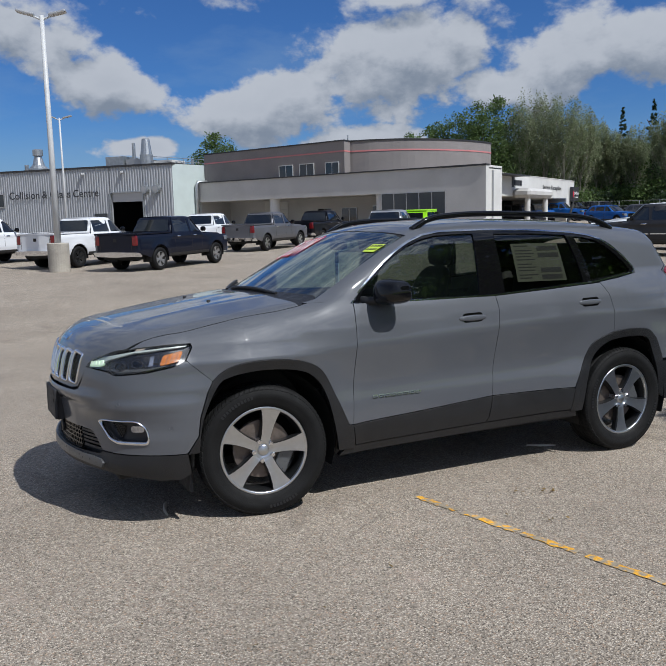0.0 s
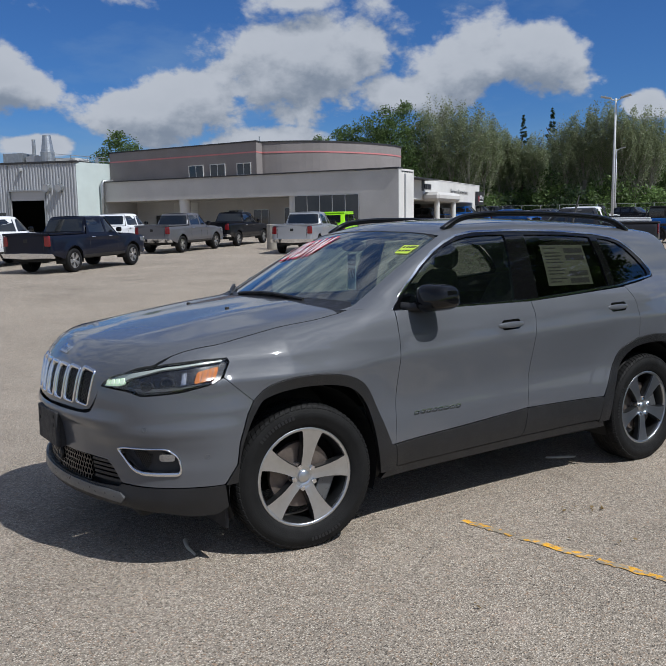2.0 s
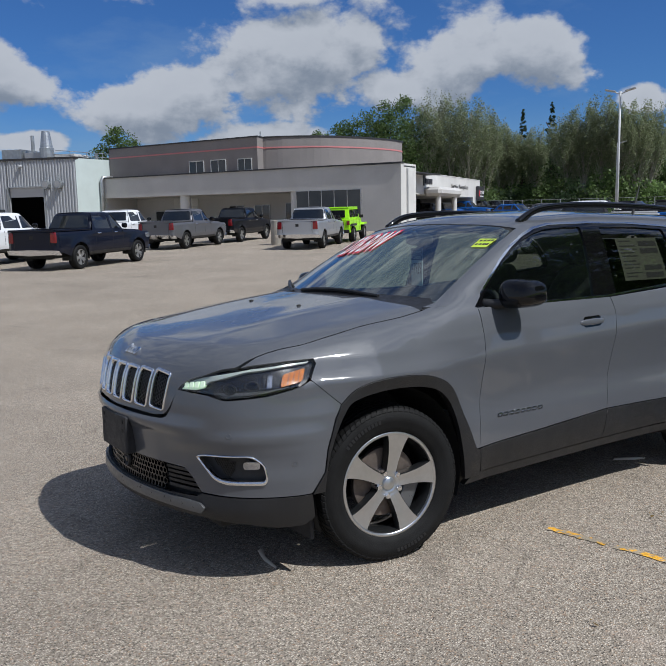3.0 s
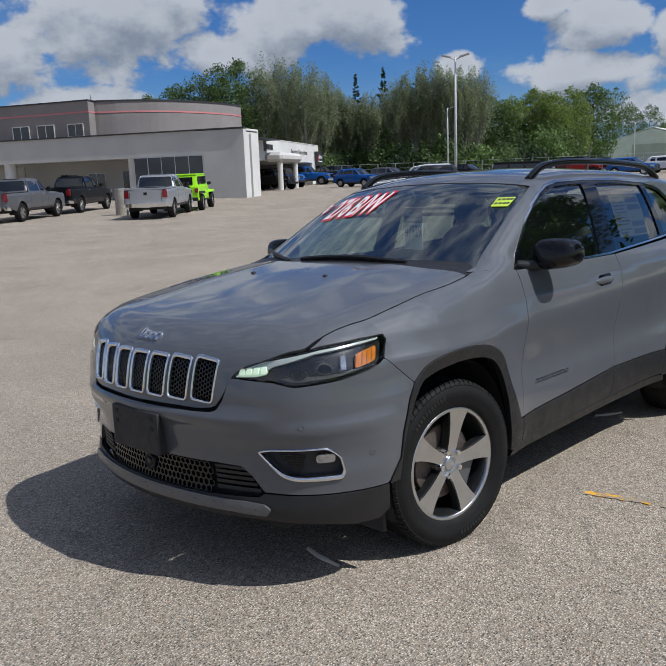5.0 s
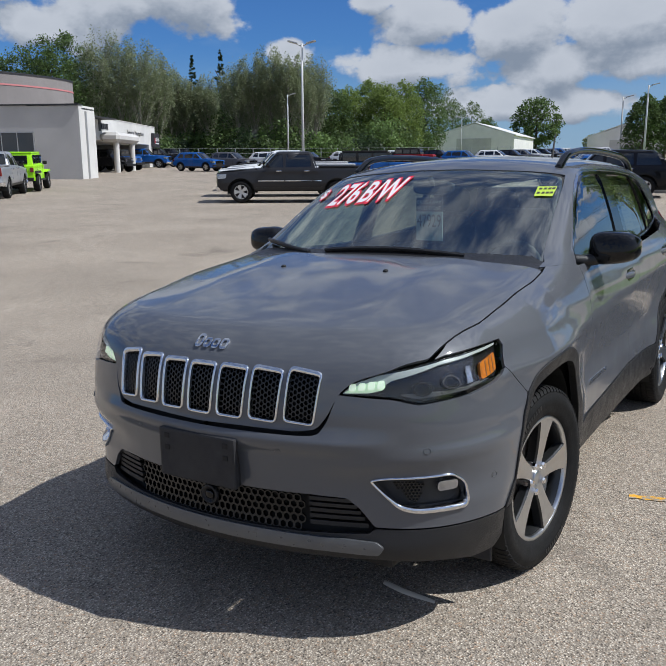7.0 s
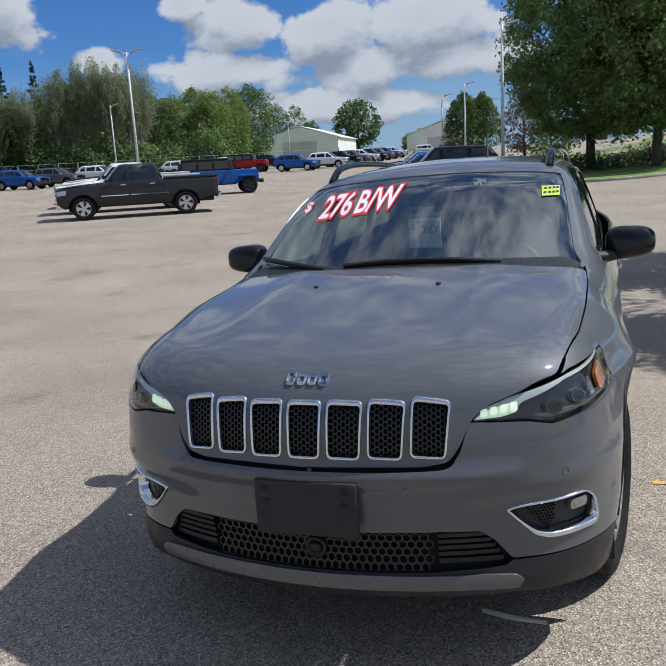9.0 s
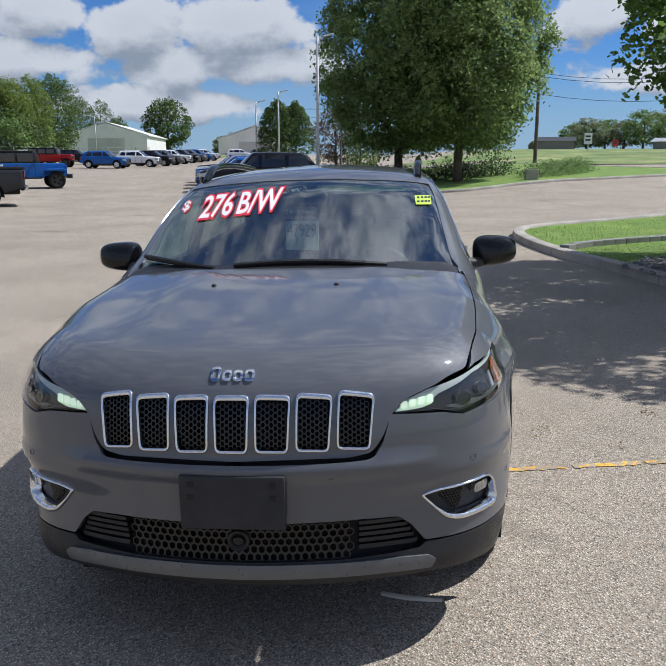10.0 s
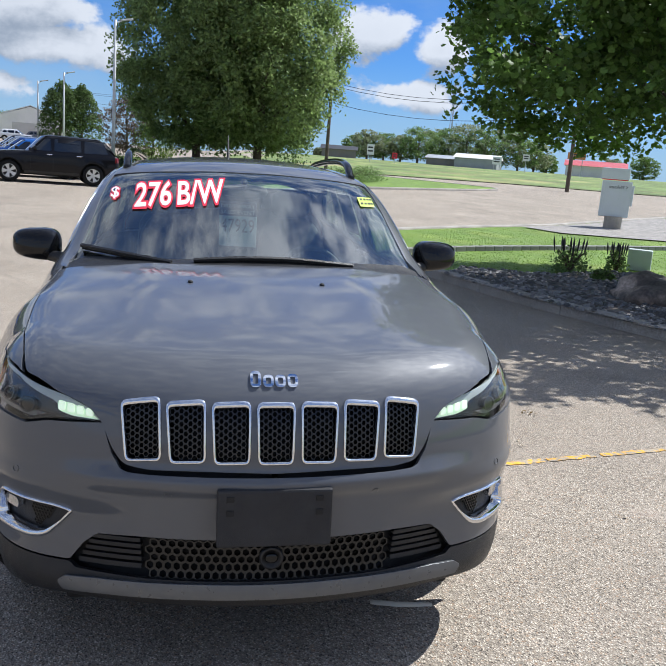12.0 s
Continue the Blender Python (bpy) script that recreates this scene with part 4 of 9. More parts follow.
def metal_shed(name, corner, along, across, eave, ridge, label, base):
    """A gabled metal shed: corner, way along the gable front and way back along the ridge."""
    root = tagged(new(name), label, "shed")
    c, a, b = Vector((*corner, 0)), Vector((*along, 0)), Vector((*across, 0))
    bm = bmesh.new()
    pts = [c, c + a, c + a + b, c + b]
    lo = [bm.verts.new((p.x, p.y, base)) for p in pts]
    hi = [bm.verts.new((p.x, p.y, base + eave)) for p in pts]
    r0, r1 = c + a * 0.5, c + a * 0.5 + b
    t0, t1 = bm.verts.new((r0.x, r0.y, base + ridge)), bm.verts.new((r1.x, r1.y, base + ridge))
    bm.faces.new((lo[0], lo[1], hi[1], t0, hi[0])), bm.faces.new((lo[2], lo[3], hi[3], t1, hi[2]))
    bm.faces.new((lo[1], lo[2], hi[2], hi[1])), bm.faces.new((lo[3], lo[0], hi[0], hi[3]))
    bmesh.ops.recalc_face_normals(bm, faces=bm.faces)
    part("wall", bm, M_SHED, root)
    for i, (p, q) in enumerate(((c, c + b), (c + a, c + a + b))):
        bm = bmesh.new()
        out = (p - r0).normalized() * 0.5
        e = 0.35
        quad = [Vector((r0.x, r0.y, base + ridge + 0.12)), Vector((r1.x, r1.y, base + ridge + 0.12)), Vector((q.x + out.x, q.y + out.y, base + eave - e + 0.2)), Vector((p.x + out.x, p.y + out.y, base + eave - e + 0.2))]
        vs = [bm.verts.new(v) for v in quad] + [bm.verts.new(v + Vector((0, 0, 0.2))) for v in quad]
        for qd in ((0, 1, 2, 3), (4, 5, 6, 7), (0, 1, 5, 4), (1, 2, 6, 5), (2, 3, 7, 6), (3, 0, 4, 7)):
            bm.faces.new([vs[k] for k in qd])
        bmesh.ops.recalc_face_normals(bm, faces=bm.faces)
        part("roof", bm, M_SHEDROOF, root)
    n = Vector((a.y, -a.x, 0)).normalized()
    n = n if n.dot(c) < 0 else -n
    bm = bmesh.new()
    d0, d1 = c + a * 0.28 + n * 0.1, c + a * 0.72 + n * 0.1
    vs = [bm.verts.new((p.x, p.y, z)) for p, z in ((d0, base), (d1, base), (d1, base + eave * 0.85), (d0, base + eave * 0.85))]
    bm.faces.new(vs)
    part("shed_door", bm, M_STUCCO, root)
    return root

# ---------------------------------------------------------------- the grey SUV: its form
# Car metres: x from the front axle backwards, y from the middle, z from the ground.
WHEEL_R, WHEELBASE = 0.362, 2.705


def car_lower(p):
    x, y, z = p[:, 0], np.abs(p[:, 1]), p[:, 2]
    crease = 0.875 + 0.045 * np.clip(x, 0, 2.6)
    rel = z - crease
    width = curve(z, (0.18, 0.30, 0.43, 0.56, 0.70, 0.80), (0.845, 0.872, 0.892, 0.906, 0.901, 0.905))
    width = np.where(z > 0.7, width + 0.023 * np.exp(-(np.abs(rel) / 0.055) ** 1.4), width)
    width = width - np.clip(rel, 0, 1) * 0.16 - np.clip(rel - 0.10, 0, 1) * 0.22
    # the doors' fold: leaning in below it, rounding over above it
    fold = smin(0.010, 0.927 + 0.19 * rel, 0.927 - 0.16 * rel) - np.clip(rel - 0.10, 0, 1) * 0.22
    fold = smax(0.025, fold, curve(z, (0.18, 0.30, 0.43, 0.56, 0.70), (0.845, 0.872, 0.892, 0.894, 0.876)))
    fade = np.clip((x - 0.15) / 0.45, 0, 1) * np.clip((3.1 - x) / 0.4, 0, 1)
    width = width * (1 - fade) + fold * fade
    plan = curve(x, (-0.95, -0.45, -0.1, 0.35, 1.6, 2.5, 3.1, 3.65), (-0.045, -0.014, 0.012, 0.0, 0.002, 0.010, -0.020, -0.10))
    plan = plan - 0.034 * np.clip((z - 0.74) / 0.16, 0, 1) * np.clip((-x - 0.1) / 0.3, 0, 1)
    for cx in (0.0, WHEELBASE):
        r = np.sqrt((x - cx) ** 2 + (z - 0.40) ** 2)
        plan = plan + 0.020 * np.exp(-(((r - 0.46) / 0.13) ** 2))
    side = (y - width - plan) * 0.95
    centre = curve(z, (0.18, 0.26, 0.34, 0.42, 0.55, 0.70, 0.76, 0.86, 0.94, 1.02), (-0.86, -0.93, -0.958, -0.945, -0.955, -0.972, -0.968, -0.950, -0.930, -0.89))
    nose = centre + 0.335 * y**2 + 0.10 * y**6 - x
    hood = curve(x, (-0.98, -0.90, -0.80, -0.62, -0.35, -0.09, 0.25, 0.6, 3.6), (0.955, 0.992, 1.028, 1.070, 1.116, 1.156, 1.198, 1.235, 1.30))
    hood = hood - 0.075 * y**2 - 0.05 * np.clip(y - 0.5, 0, 1) ** 2 + 0.010 * np.exp(-(((y - 0.42) / 0.12) ** 2)) * np.clip(x + 0.9, 0, 0.6)
    top = (z - hood) * 0.97
    tail = x - curve(z, (0.2, 0.45, 0.62, 0.9, 1.2), (3.58, 3.69, 3.71, 3.62, 3.56)) + 0.25 * y**2 + 0.25 * y**6
    floor = 0.20 - z
    shell = smax(0.18, side, nose, tail)
    front = np.clip((-0.30 - x) / 0.25, 0, 1)
    ledge = 0.020 * np.exp(-(np.abs(z - 0.690) / 0.030) ** 2.5) * np.clip((0.70 - y) / 0.2, 0, 1)
    brow = 0.010 * np.exp(-(np.abs(z - 0.635 - 0.10 * (y - 0.6)) / 0.032) ** 2.2) * np.clip((y - 0.40) / 0.15, 0, 1)
    hollow = 0.009 * np.exp(-(np.abs(z - 0.545) / 0.05) ** 2.5) * np.clip((y - 0.35) / 0.15, 0, 1)
    shell = shell - front * (ledge + brow - hollow)
    return smax(0.03, smax(0.12, shell, top), floor)


def car_green(p):
    x, y, z = p[:, 0], np.abs(p[:, 1]), p[:, 2]
    side = (y - (0.842 - 0.30 * (z - 1.10) - 0.25 * np.clip(z - 1.25, 0, 1) ** 2) - curve(x, (0.3, 1.2, 2.2, 3.3), (-0.01, 0.0, -0.005, -0.075))) * 0.93
    screen = (0.19 + (z - 1.16) / 0.545 + 0.35 * y**2 - x) * 0.48
    roof = z - curve(x, (0.7, 0.95, 1.3, 1.8, 2.4, 3.0, 3.4), (1.540, 1.586, 1.632, 1.654, 1.645, 1.606, 1.56)) + 0.13 * y**2
    tail = (x - (3.36 - (z - 1.5) * 0.55) + 0.30 * y**2) * 0.85
    return smax(0.05, smax(0.05, smax(0.07, smax(0.10, side, roof), screen), tail), 1.02 - z)


def car_solid(p):
    return smin(0.035, car_lower(p), car_green(p))


BODY, GREEN = Skin(car_solid), Skin(car_green)
XA, RA, XB, RB = -0.25, 0.75, 3.0, 0.7
XH, RH, ZH = -0.5, 0.4, 0.6


def round_chart(q):
    """(s, z): along the flank and round the nose and the tail."""
    s, z = q[:, 0], q[:, 1]
    a, b = np.clip((XA - s) / RA, 0, 2), np.clip((s - XB) / RB, 0, 2)
    start = np.stack([np.clip(s, XA, XB), 0 * s, z], 1)
    way = np.stack([np.sin(b) - np.sin(a), np.cos(a) * np.cos(b), 0 * s], 1)
    return start, way, 1.25


def round_s(x, y):
    return XA - RA * math.atan2(XA - x, y) if x < XA else (XB + RB * math.atan2(x - XB, y) if x > XB else x)


def hood_chart(q):
    """(p, y): over the bonnet and down the grille."""
    u, y = q[:, 0], q[:, 1]
    a = np.clip((XH - u) / RH, 0, 2)
    return np.stack([np.maximum(u, XH), y, 0 * u + ZH], 1), np.stack([-np.sin(a), 0 * u, np.cos(a)], 1), 0.85


def hood_p(x, z):
    return XH - RH * math.atan2(XH - x, z - ZH) if x < XH else x


def side_chart(q):
    return np.stack([q[:, 0], 0 * q[:, 0], q[:, 1]], 1), np.tile((0.0, 1.0, 0.0), (len(q), 1)), 1.25


def top_chart(q):
    return np.stack([q[:, 0], q[:, 1], 0 * q[:, 0] + 1.0], 1), np.tile((0.0, 0.0, 1.0), (len(q), 1)), 0.9


def front_chart(q):
    return np.stack([0 * q[:, 0] + 1.9, q[:, 0], q[:, 1]], 1), np.tile((-1.0, 0.0, 0.0), (len(q), 1)), 1.9

# ---------------------------------------------------------------- the grey SUV: its parts
TILT = Vector((-0.018, -0.027, 1.0)).rotation_difference(Vector((0, 0, 1))).to_matrix().to_4x4()
suv = tagged(new("suv"), "solid grey compact SUV with black wheel-arch trim parked on the asphalt", "car")
suv.matrix_basis = TILT


def seam_y(x):
    """The bonnet's side edge."""
    return lin(x, (-0.66, -0.62, -0.45, -0.2, 0.1, 0.265), (0.738, 0.748, 0.780, 0.795, 0.795, 0.785))


def seam_z(x):
    x = np.atleast_1d(np.array(x, float))
    s, w, r = top_chart(np.stack([x, seam_y(x)], 1))
    s[:, 2] = 0.6
    return BODY.drop(s, w, 0.9)[:, 2]


def body_panels():
    # bonnet with the grille surround, in one sweep
    half = [(0.175, 0.0), (0.19, 0.3), (0.215, 0.55), (0.262, 0.775)]
    along = np.linspace(0.262, -0.62, 19)
    half += [(hood_p(float(x), float(z)), float(seam_y(x))) for x, z in zip(along, seam_z(along))]
    for x, y, z in ((-0.697, 0.728, 0.943), (-0.791, 0.629, 0.920), (-0.845, 0.534, 0.888), (-0.868, 0.494, 0.852),
                    (-0.89, 0.462, 0.775), (-0.908, 0.430, 0.735), (-0.93, 0.36, 0.725), (-0.968, 0.0, 0.722)):
        half.append((hood_p(x, z), y))
    half = np.array(half)
    outline = rounded(np.vstack([half, half[-2:0:-1] * (1, -1)]), 0.02, 3)
    slots = []
    for i in range(-3, 4):
        y0 = i * 0.1275
        lean = -0.0035 * i
        top, low = hood_p(-0.938 + 0.33 * y0 * y0, 0.937), hood_p(-0.972 + 0.33 * y0 * y0, 0.750)
        slots.append(turned(dense(rounded([(top, y0 - 0.0575), (top, y0 + 0.0575), (low, y0 + 0.0525 + lean), (low, y0 - 0.0525 + lean)], 0.020, 4), 0.02)))
    bonnet = BODY.sheet("hood", hood_chart, outline, M_PAINT, suv, holes=[shrunk(s, 0.005) for s in slots], step=0.022, gap=0.002, thick=0.02)
    tagged(bonnet, "grey painted bonnet sweeping down round the grille")
    for s in slots:
        inner = shrunk(s, 0.0095)
        inner[:, 0] -= np.where(inner[:, 0] > s[:, 0].max() - 0.03, 0.006, 0.0)
        ring = bead("grille_slot", hood_chart, s, inner, 0.009, 0.008, M_CHROME, suv, "bright chrome grille frame")
        BODY.sheet("grille_backing", hood_chart, shrunk(s, 0.004), M_BLACK, ring, step=0.02, lift=-0.032, thick=0.002)
        honeycomb("grille_mesh", hood_chart, inner, ring, 0.0085, -0.009)
    # headlamps
    hl = [(-0.922, 0.850), (-0.88, 0.890), (-0.81, 0.917), (-0.62, 0.958), (-0.48, 0.972), (-0.376, 0.974), (-0.371, 0.960),
          (-0.398, 0.900), (-0.463, 0.864), (-0.568, 0.841), (-0.716, 0.824), (-0.78, 0.842), (-0.84, 0.846)]
    lamp_line = rounded(hl, 0.012, 3)
    guide = rounded([(-0.917, 0.852), (-0.877, 0.887), (-0.81, 0.913), (-0.62, 0.954), (-0.48, 0.968), (-0.39, 0.971), (-0.40, 0.965),
                     (-0.50, 0.959), (-0.64, 0.942), (-0.78, 0.896), (-0.81, 0.872), (-0.84, 0.857)], 0.008, 3)
    bulb = rounded([(-0.912, 0.855), (-0.87, 0.880), (-0.82, 0.895), (-0.795, 0.885), (-0.80, 0.868), (-0.84, 0.857)], 0.008, 3)
    amber = rounded([(-0.515, 0.878), (-0.499, 0.928), (-0.41, 0.946), (-0.428, 0.898)], 0.012, 3)
    cells = [rounded([(u, 0.861 + 0.10 * (u + 0.90)), (u + 0.004, 0.882 + 0.16 * (u + 0.90)), (u + 0.021, 0.884 + 0.16 * (u + 0.90)), (u + 0.018, 0.862 + 0.10 * (u + 0.90))], 0.005, 3)
             for u in (-0.896, -0.870, -0.844, -0.818)]
    pods = [(-0.700, 0.868), (-0.615, 0.884)]
    houses = BODY.sheet("headlamp", round_chart, lamp_line, M_SMOKE, suv, step=0.02, gap=0.003, lift=-0.030, thick=0.03, mirror=True,
                        label="smoked headlamp with a lit green-white light guide")
    for k, house in enumerate(houses):
        def inner(name, outline, mat, lift, thick=0.010, holes=(), label="", step=0.012):
            pair = BODY.sheet(name, round_chart, outline, mat, house, holes=holes, step=step, lift=lift, thick=thick, mirror=True, label=label)
            bpy.data.objects.remove(pair[1 - k])
        inner("light_guide", guide, M_DRLDIM, -0.013, 0.014)
        inner("lamp_base", bulb, M_DRLBASE, -0.011)
        for q in cells:
            inner("daytime_light", q, M_DRL, -0.007, 0.006)
        inner("turn_signal", amber, M_AMBER, -0.014, 0.012, label="amber reflector")
        for t in (0.25, 0.5, 0.75):
            a, b = np.array((-0.512, 0.880)) * (1 - t) + np.array((-0.428, 0.899)) * t, np.array((-0.497, 0.926)) * (1 - t) + np.array((-0.411, 0.944)) * t
            inner("lens_rib", [a, a + (0.003, 0), b + (0.003, 0), b], M_BRONZELENS, -0.0128, 0.003)
        for cu, cv in pods:
            ring = [np.array([(cu + r * 1.15 * math.cos(a), cv + r * math.sin(a)) for a in (2 * math.pi * i / 24 for i in range(24))]) for r in (0.024, 0.0195)]
            inner("projector_ring", ring[0], M_CLAD, -0.016, 0.014, [ring[1]])
            inner("projector", ring[1], M_GLOSSBLACK, -0.019, 0.010)
        inner("reflector_strip", [(-0.565, 0.872), (-0.555, 0.925), (-0.538, 0.928), (-0.545, 0.876)], M_LENS, -0.018)
        inner("reflector_strip", [(-0.76, 0.852), (-0.56, 0.858), (-0.48, 0.874), (-0.485, 0.868), (-0.57, 0.849), (-0.72, 0.838)], M_SATIN, -0.020)
        inner("lamp_lens", shrunk(lamp_line, 0.002), M_COVER, -0.001, 0.004, step=0.02)
    # front bumper
    top = [(-1.428, 0.717), (-1.07, 0.717), (-1.012, 0.719), (-0.987, 0.727), (-0.962, 0.765), (-0.930, 0.850)]
    low = [(-0.84, 0.842), (-0.78, 0.838), (-0.716, 0.820), (-0.568, 0.837), (-0.463, 0.860), (-0.402, 0.893)]
    arch = [(-0.293, 0.777), (-0.318, 0.72), (-0.352, 0.592), (-0.362, 0.49), (-0.411, 0.404)]
    foot = [(-0.53, 0.404), (-0.755, 0.406), (-0.826, 0.408), (-0.868, 0.47), (-0.905, 0.503), (-1.02, 0.509), (-1.428, 0.509)]
    fog = [(-0.847, 0.572), (-0.80, 0.585), (-0.62, 0.592), (-0.575, 0.55), (-0.565, 0.485), (-0.575, 0.458), (-0.72, 0.456), (-0.765, 0.472)]
    fog = rounded(fog, 0.02, 3)
    right = np.array(top + low + arch + foot)
    # both halves in one sheet: the chart goes on beyond the middle
    left = np.stack([-2 * 1.42810 - right[:, 0], right[:, 1]], 1)[::-1]
    fog2 = np.stack([-2 * 1.42810 - fog[:, 0], fog[:, 1]], 1)
    whole = np.vstack([right[1:-1], left[1:-1]])
    bumper = BODY.sheet("front_bumper", wide_chart, rounded(whole, 0.008, 2), M_PAINT, suv, holes=[shrunk(fog, 0.004), shrunk(fog2, 0.004)],
                        step=0.024, gap=0.0015, thick=0.015, label="grey painted front bumper")
    for line in (fog, fog2):
        outer = turned(dense(line, 0.02))
        bezel = bead("fog_lamp_bezel", wide_chart, outer, fog_hole(outer), 0.008, 0.030, M_CHROME, suv, "chrome fog lamp surround")
        BODY.sheet("fog_lamp_pocket", wide_chart, shrunk(line, 0.004), M_CLAD, bezel, step=0.02, lift=-0.035, thick=0.002)
        c = line.mean(0)
        f = 1 if c[0] > -1.4 else -1
        BODY.sheet("fog_lamp", wide_chart, rounded([(c[0] + f * 0.028, c[1] + 0.002), (c[0] + f * 0.028, c[1] + 0.034), (c[0] + f * 0.088, c[1] + 0.034), (c[0] + f * 0.088, c[1] + 0.004)], 0.012),
                   M_LENS, bezel, step=0.01, lift=-0.012, thick=0.02)
        honeycomb("fog_lamp_mesh", wide_chart, rounded([(c[0] - f * 0.10, c[1] + 0.035), (c[0] - f * 0.005, c[1] + 0.03), (c[0] - f * 0.03, c[1] - 0.045)], 0.01), bezel, 0.006, -0.03)
    # lower opening, its mesh and louvres, the chin and the bright lip
    mid = -1.4281
    opening = rounded([(mid, 0.509), (-1.02, 0.509), (-0.905, 0.503), (-0.868, 0.47), (-0.826, 0.408), (-0.84, 0.385), (-1.05, 0.378), (mid, 0.374)], 0.006, 2)
    op2 = np.stack([2 * mid - opening[:, 0], opening[:, 1]], 1)[::-1]
    BODY.sheet("lower_opening", wide_chart, rounded([(-0.80, 0.395), (-0.86, 0.50), (-1.0, 0.515), (2 * mid + 1.0, 0.515), (2 * mid + 0.86, 0.50), (2 * mid + 0.80, 0.395), (2 * mid + 1.0, 0.365), (-1.0, 0.365)], 0.01),
               M_BLACK, suv, step=0.03, lift=-0.05, thick=0.002)
    honeycomb("lower_grille_mesh", wide_chart, rounded([(-1.045, 0.392), (-1.04, 0.508), (2 * mid + 1.04, 0.508), (2 * mid + 1.045, 0.392)], 0.008), suv, 0.0155, -0.016, "black honeycomb mesh of the lower grille")
    for f in (1, -1):
        for i in range(5):
            z = 0.402 + i * 0.021
            u0, u1 = -1.025, -0.845 - 0.011 * i
            if f < 0:
                u0, u1 = 2 * mid - u0, 2 * mid - u1
            BODY.sheet("louvre", wide_chart, [(u0, z), (u0, z + 0.012), (u1, z + 0.012), (u1, z)], M_CLAD, suv, step=0.03, lift=-0.018 + 0.002 * i, thick=0.02)
    chin_half = [(mid, 0.378), (-1.05, 0.380), (-0.845, 0.388), (-0.826, 0.404), (-0.755, 0.402), (-0.53, 0.400), (-0.409, 0.400), (-0.395, 0.29), (-0.44, 0.262), (-0.535, 0.262), (-0.65, 0.285), (-0.81, 0.298), (mid, 0.312)]
    ch = np.array(chin_half[1:-1])
    chin = np.vstack([ch, np.stack([2 * mid - ch[:, 0], ch[:, 1]], 1)[::-1]])
    BODY.sheet("chin_panel", wide_chart, rounded(chin, 0.006, 2), M_CLAD, suv, step=0.028, gap=0.001, thick=0.02, label="black textured lower bumper")
    lp = np.array([(-1.2, 0.372), (-0.90, 0.368), (-0.825, 0.362), (-0.806, 0.345), (-0.82, 0.322), (-0.95, 0.328), (-1.2, 0.331)])
    lip = np.vstack([lp, np.stack([2 * mid - lp[:, 0], lp[:, 1]], 1)[::-1]])
    BODY.sheet("skid_lip", wide_chart, rounded(lip, 0.006, 3), M_SATIN, suv, step=0.024, lift=0.012, thick=0.02, roll=0.006, label="satin grey skid strip")
    # flank
    arch_top = [(-0.293, 0.777), (-0.233, 0.834), (-0.115, 0.866), (0.04, 0.868), (0.184, 0.848), (0.292, 0.809), (0.357, 0.747), (0.423, 0.619), (0.508, 0.446)]
    arch_top = [tuple(p) for p in spline(arch_top, 4)]
    xs = np.linspace(-0.62, 0.262, 19)
    seam = list(zip([round_s(float(x), float(seam_y(x))) for x in xs], seam_z(xs)))
    door_front = [(0.575, 1.137), (0.566, 1.02), (0.556, 0.85), (0.545, 0.65), (0.537, 0.443)]
    fender = seam + [(0.33, 1.152), (0.44, 1.168)] + door_front + arch_top[::-1] + [(-0.402, 0.893), (-0.370, 0.957), (-0.376, 0.976), (-0.48, 0.9745), (-0.56, 0.9675), (-0.62, 0.961), (-0.655, 0.953)]
    BODY.sheet("fender", round_chart, np.array(fender), M_PAINT, suv, step=0.024, gap=0.002, mirror=True, label="grey painted front wing")
    b_seam = [(1.585, 1.134), (1.590, 1.06), (1.578, 0.94), (1.562, 0.72), (1.548, 0.505)]
    belt = [(0.578, 1.137), (1.0, 1.134), (1.585, 1.136)]
    BODY.sheet("front_door", round_chart, np.array(belt + b_seam[1:] + [(1.0, 0.468)] + door_front[::-1][:-1]), M_PAINT, suv, step=0.03, gap=0.002, mirror=True, label="grey painted front door")
    r_seam = [(2.495, 1.186), (2.530, 1.112), (2.558, 0.982), (2.566, 0.850)]
    r_arch = [(2.49, 0.827), (2.377, 0.777), (2.307, 0.666), (2.226, 0.495)]
    r_arch = [tuple(p) for p in spline(r_arch, 4)]
    BODY.sheet("rear_door", round_chart, np.array([(1.589, 1.136), (2.0, 1.158)] + r_seam + r_arch + [(1.9, 0.500)] + b_seam[::-1][:-1]), M_PAINT, suv, step=0.03, gap=0.002, mirror=True, label="grey painted rear door")
    r_top = [(2.566, 0.847), (2.66, 0.856), (2.781, 0.858), (2.918, 0.841), (2.985, 0.79), (3.012, 0.758), (3.063, 0.62)]
    r_top = [tuple(p) for p in spline(r_top, 4)]
    quarter = [(2.497, 1.190), (2.70, 1.212), (2.93, 1.238), (2.948, 1.262), (2.862, 1.365), (2.76, 1.440), (2.665, 1.492), (2.80, 1.50), (3.02, 1.485), (3.22, 1.46), (3.28, 1.28), (3.22, 1.245), (3.26, 1.09),
               (3.52, 1.08), (3.58, 0.75), (3.50, 0.62)] + r_top[::-1] + [(2.558, 0.982), (2.530, 1.112)]
    BODY.sheet("rear_quarter", round_chart, np.array(quarter), M_PAINT, suv, step=0.026, gap=0.002, mirror=True, label="grey painted rear quarter")
    tail = [(3.225, 1.46), (3.285, 1.28), (3.23, 1.245), (3.265, 1.09), (3.52, 1.08), (3.58, 0.75), (4.0996, 0.74), (4.0996, 1.46)]
    BODY.sheet("tailgate", round_chart, np.array(tail), M_PAINT, suv, step=0.05, gap=0.001, mirror=True)
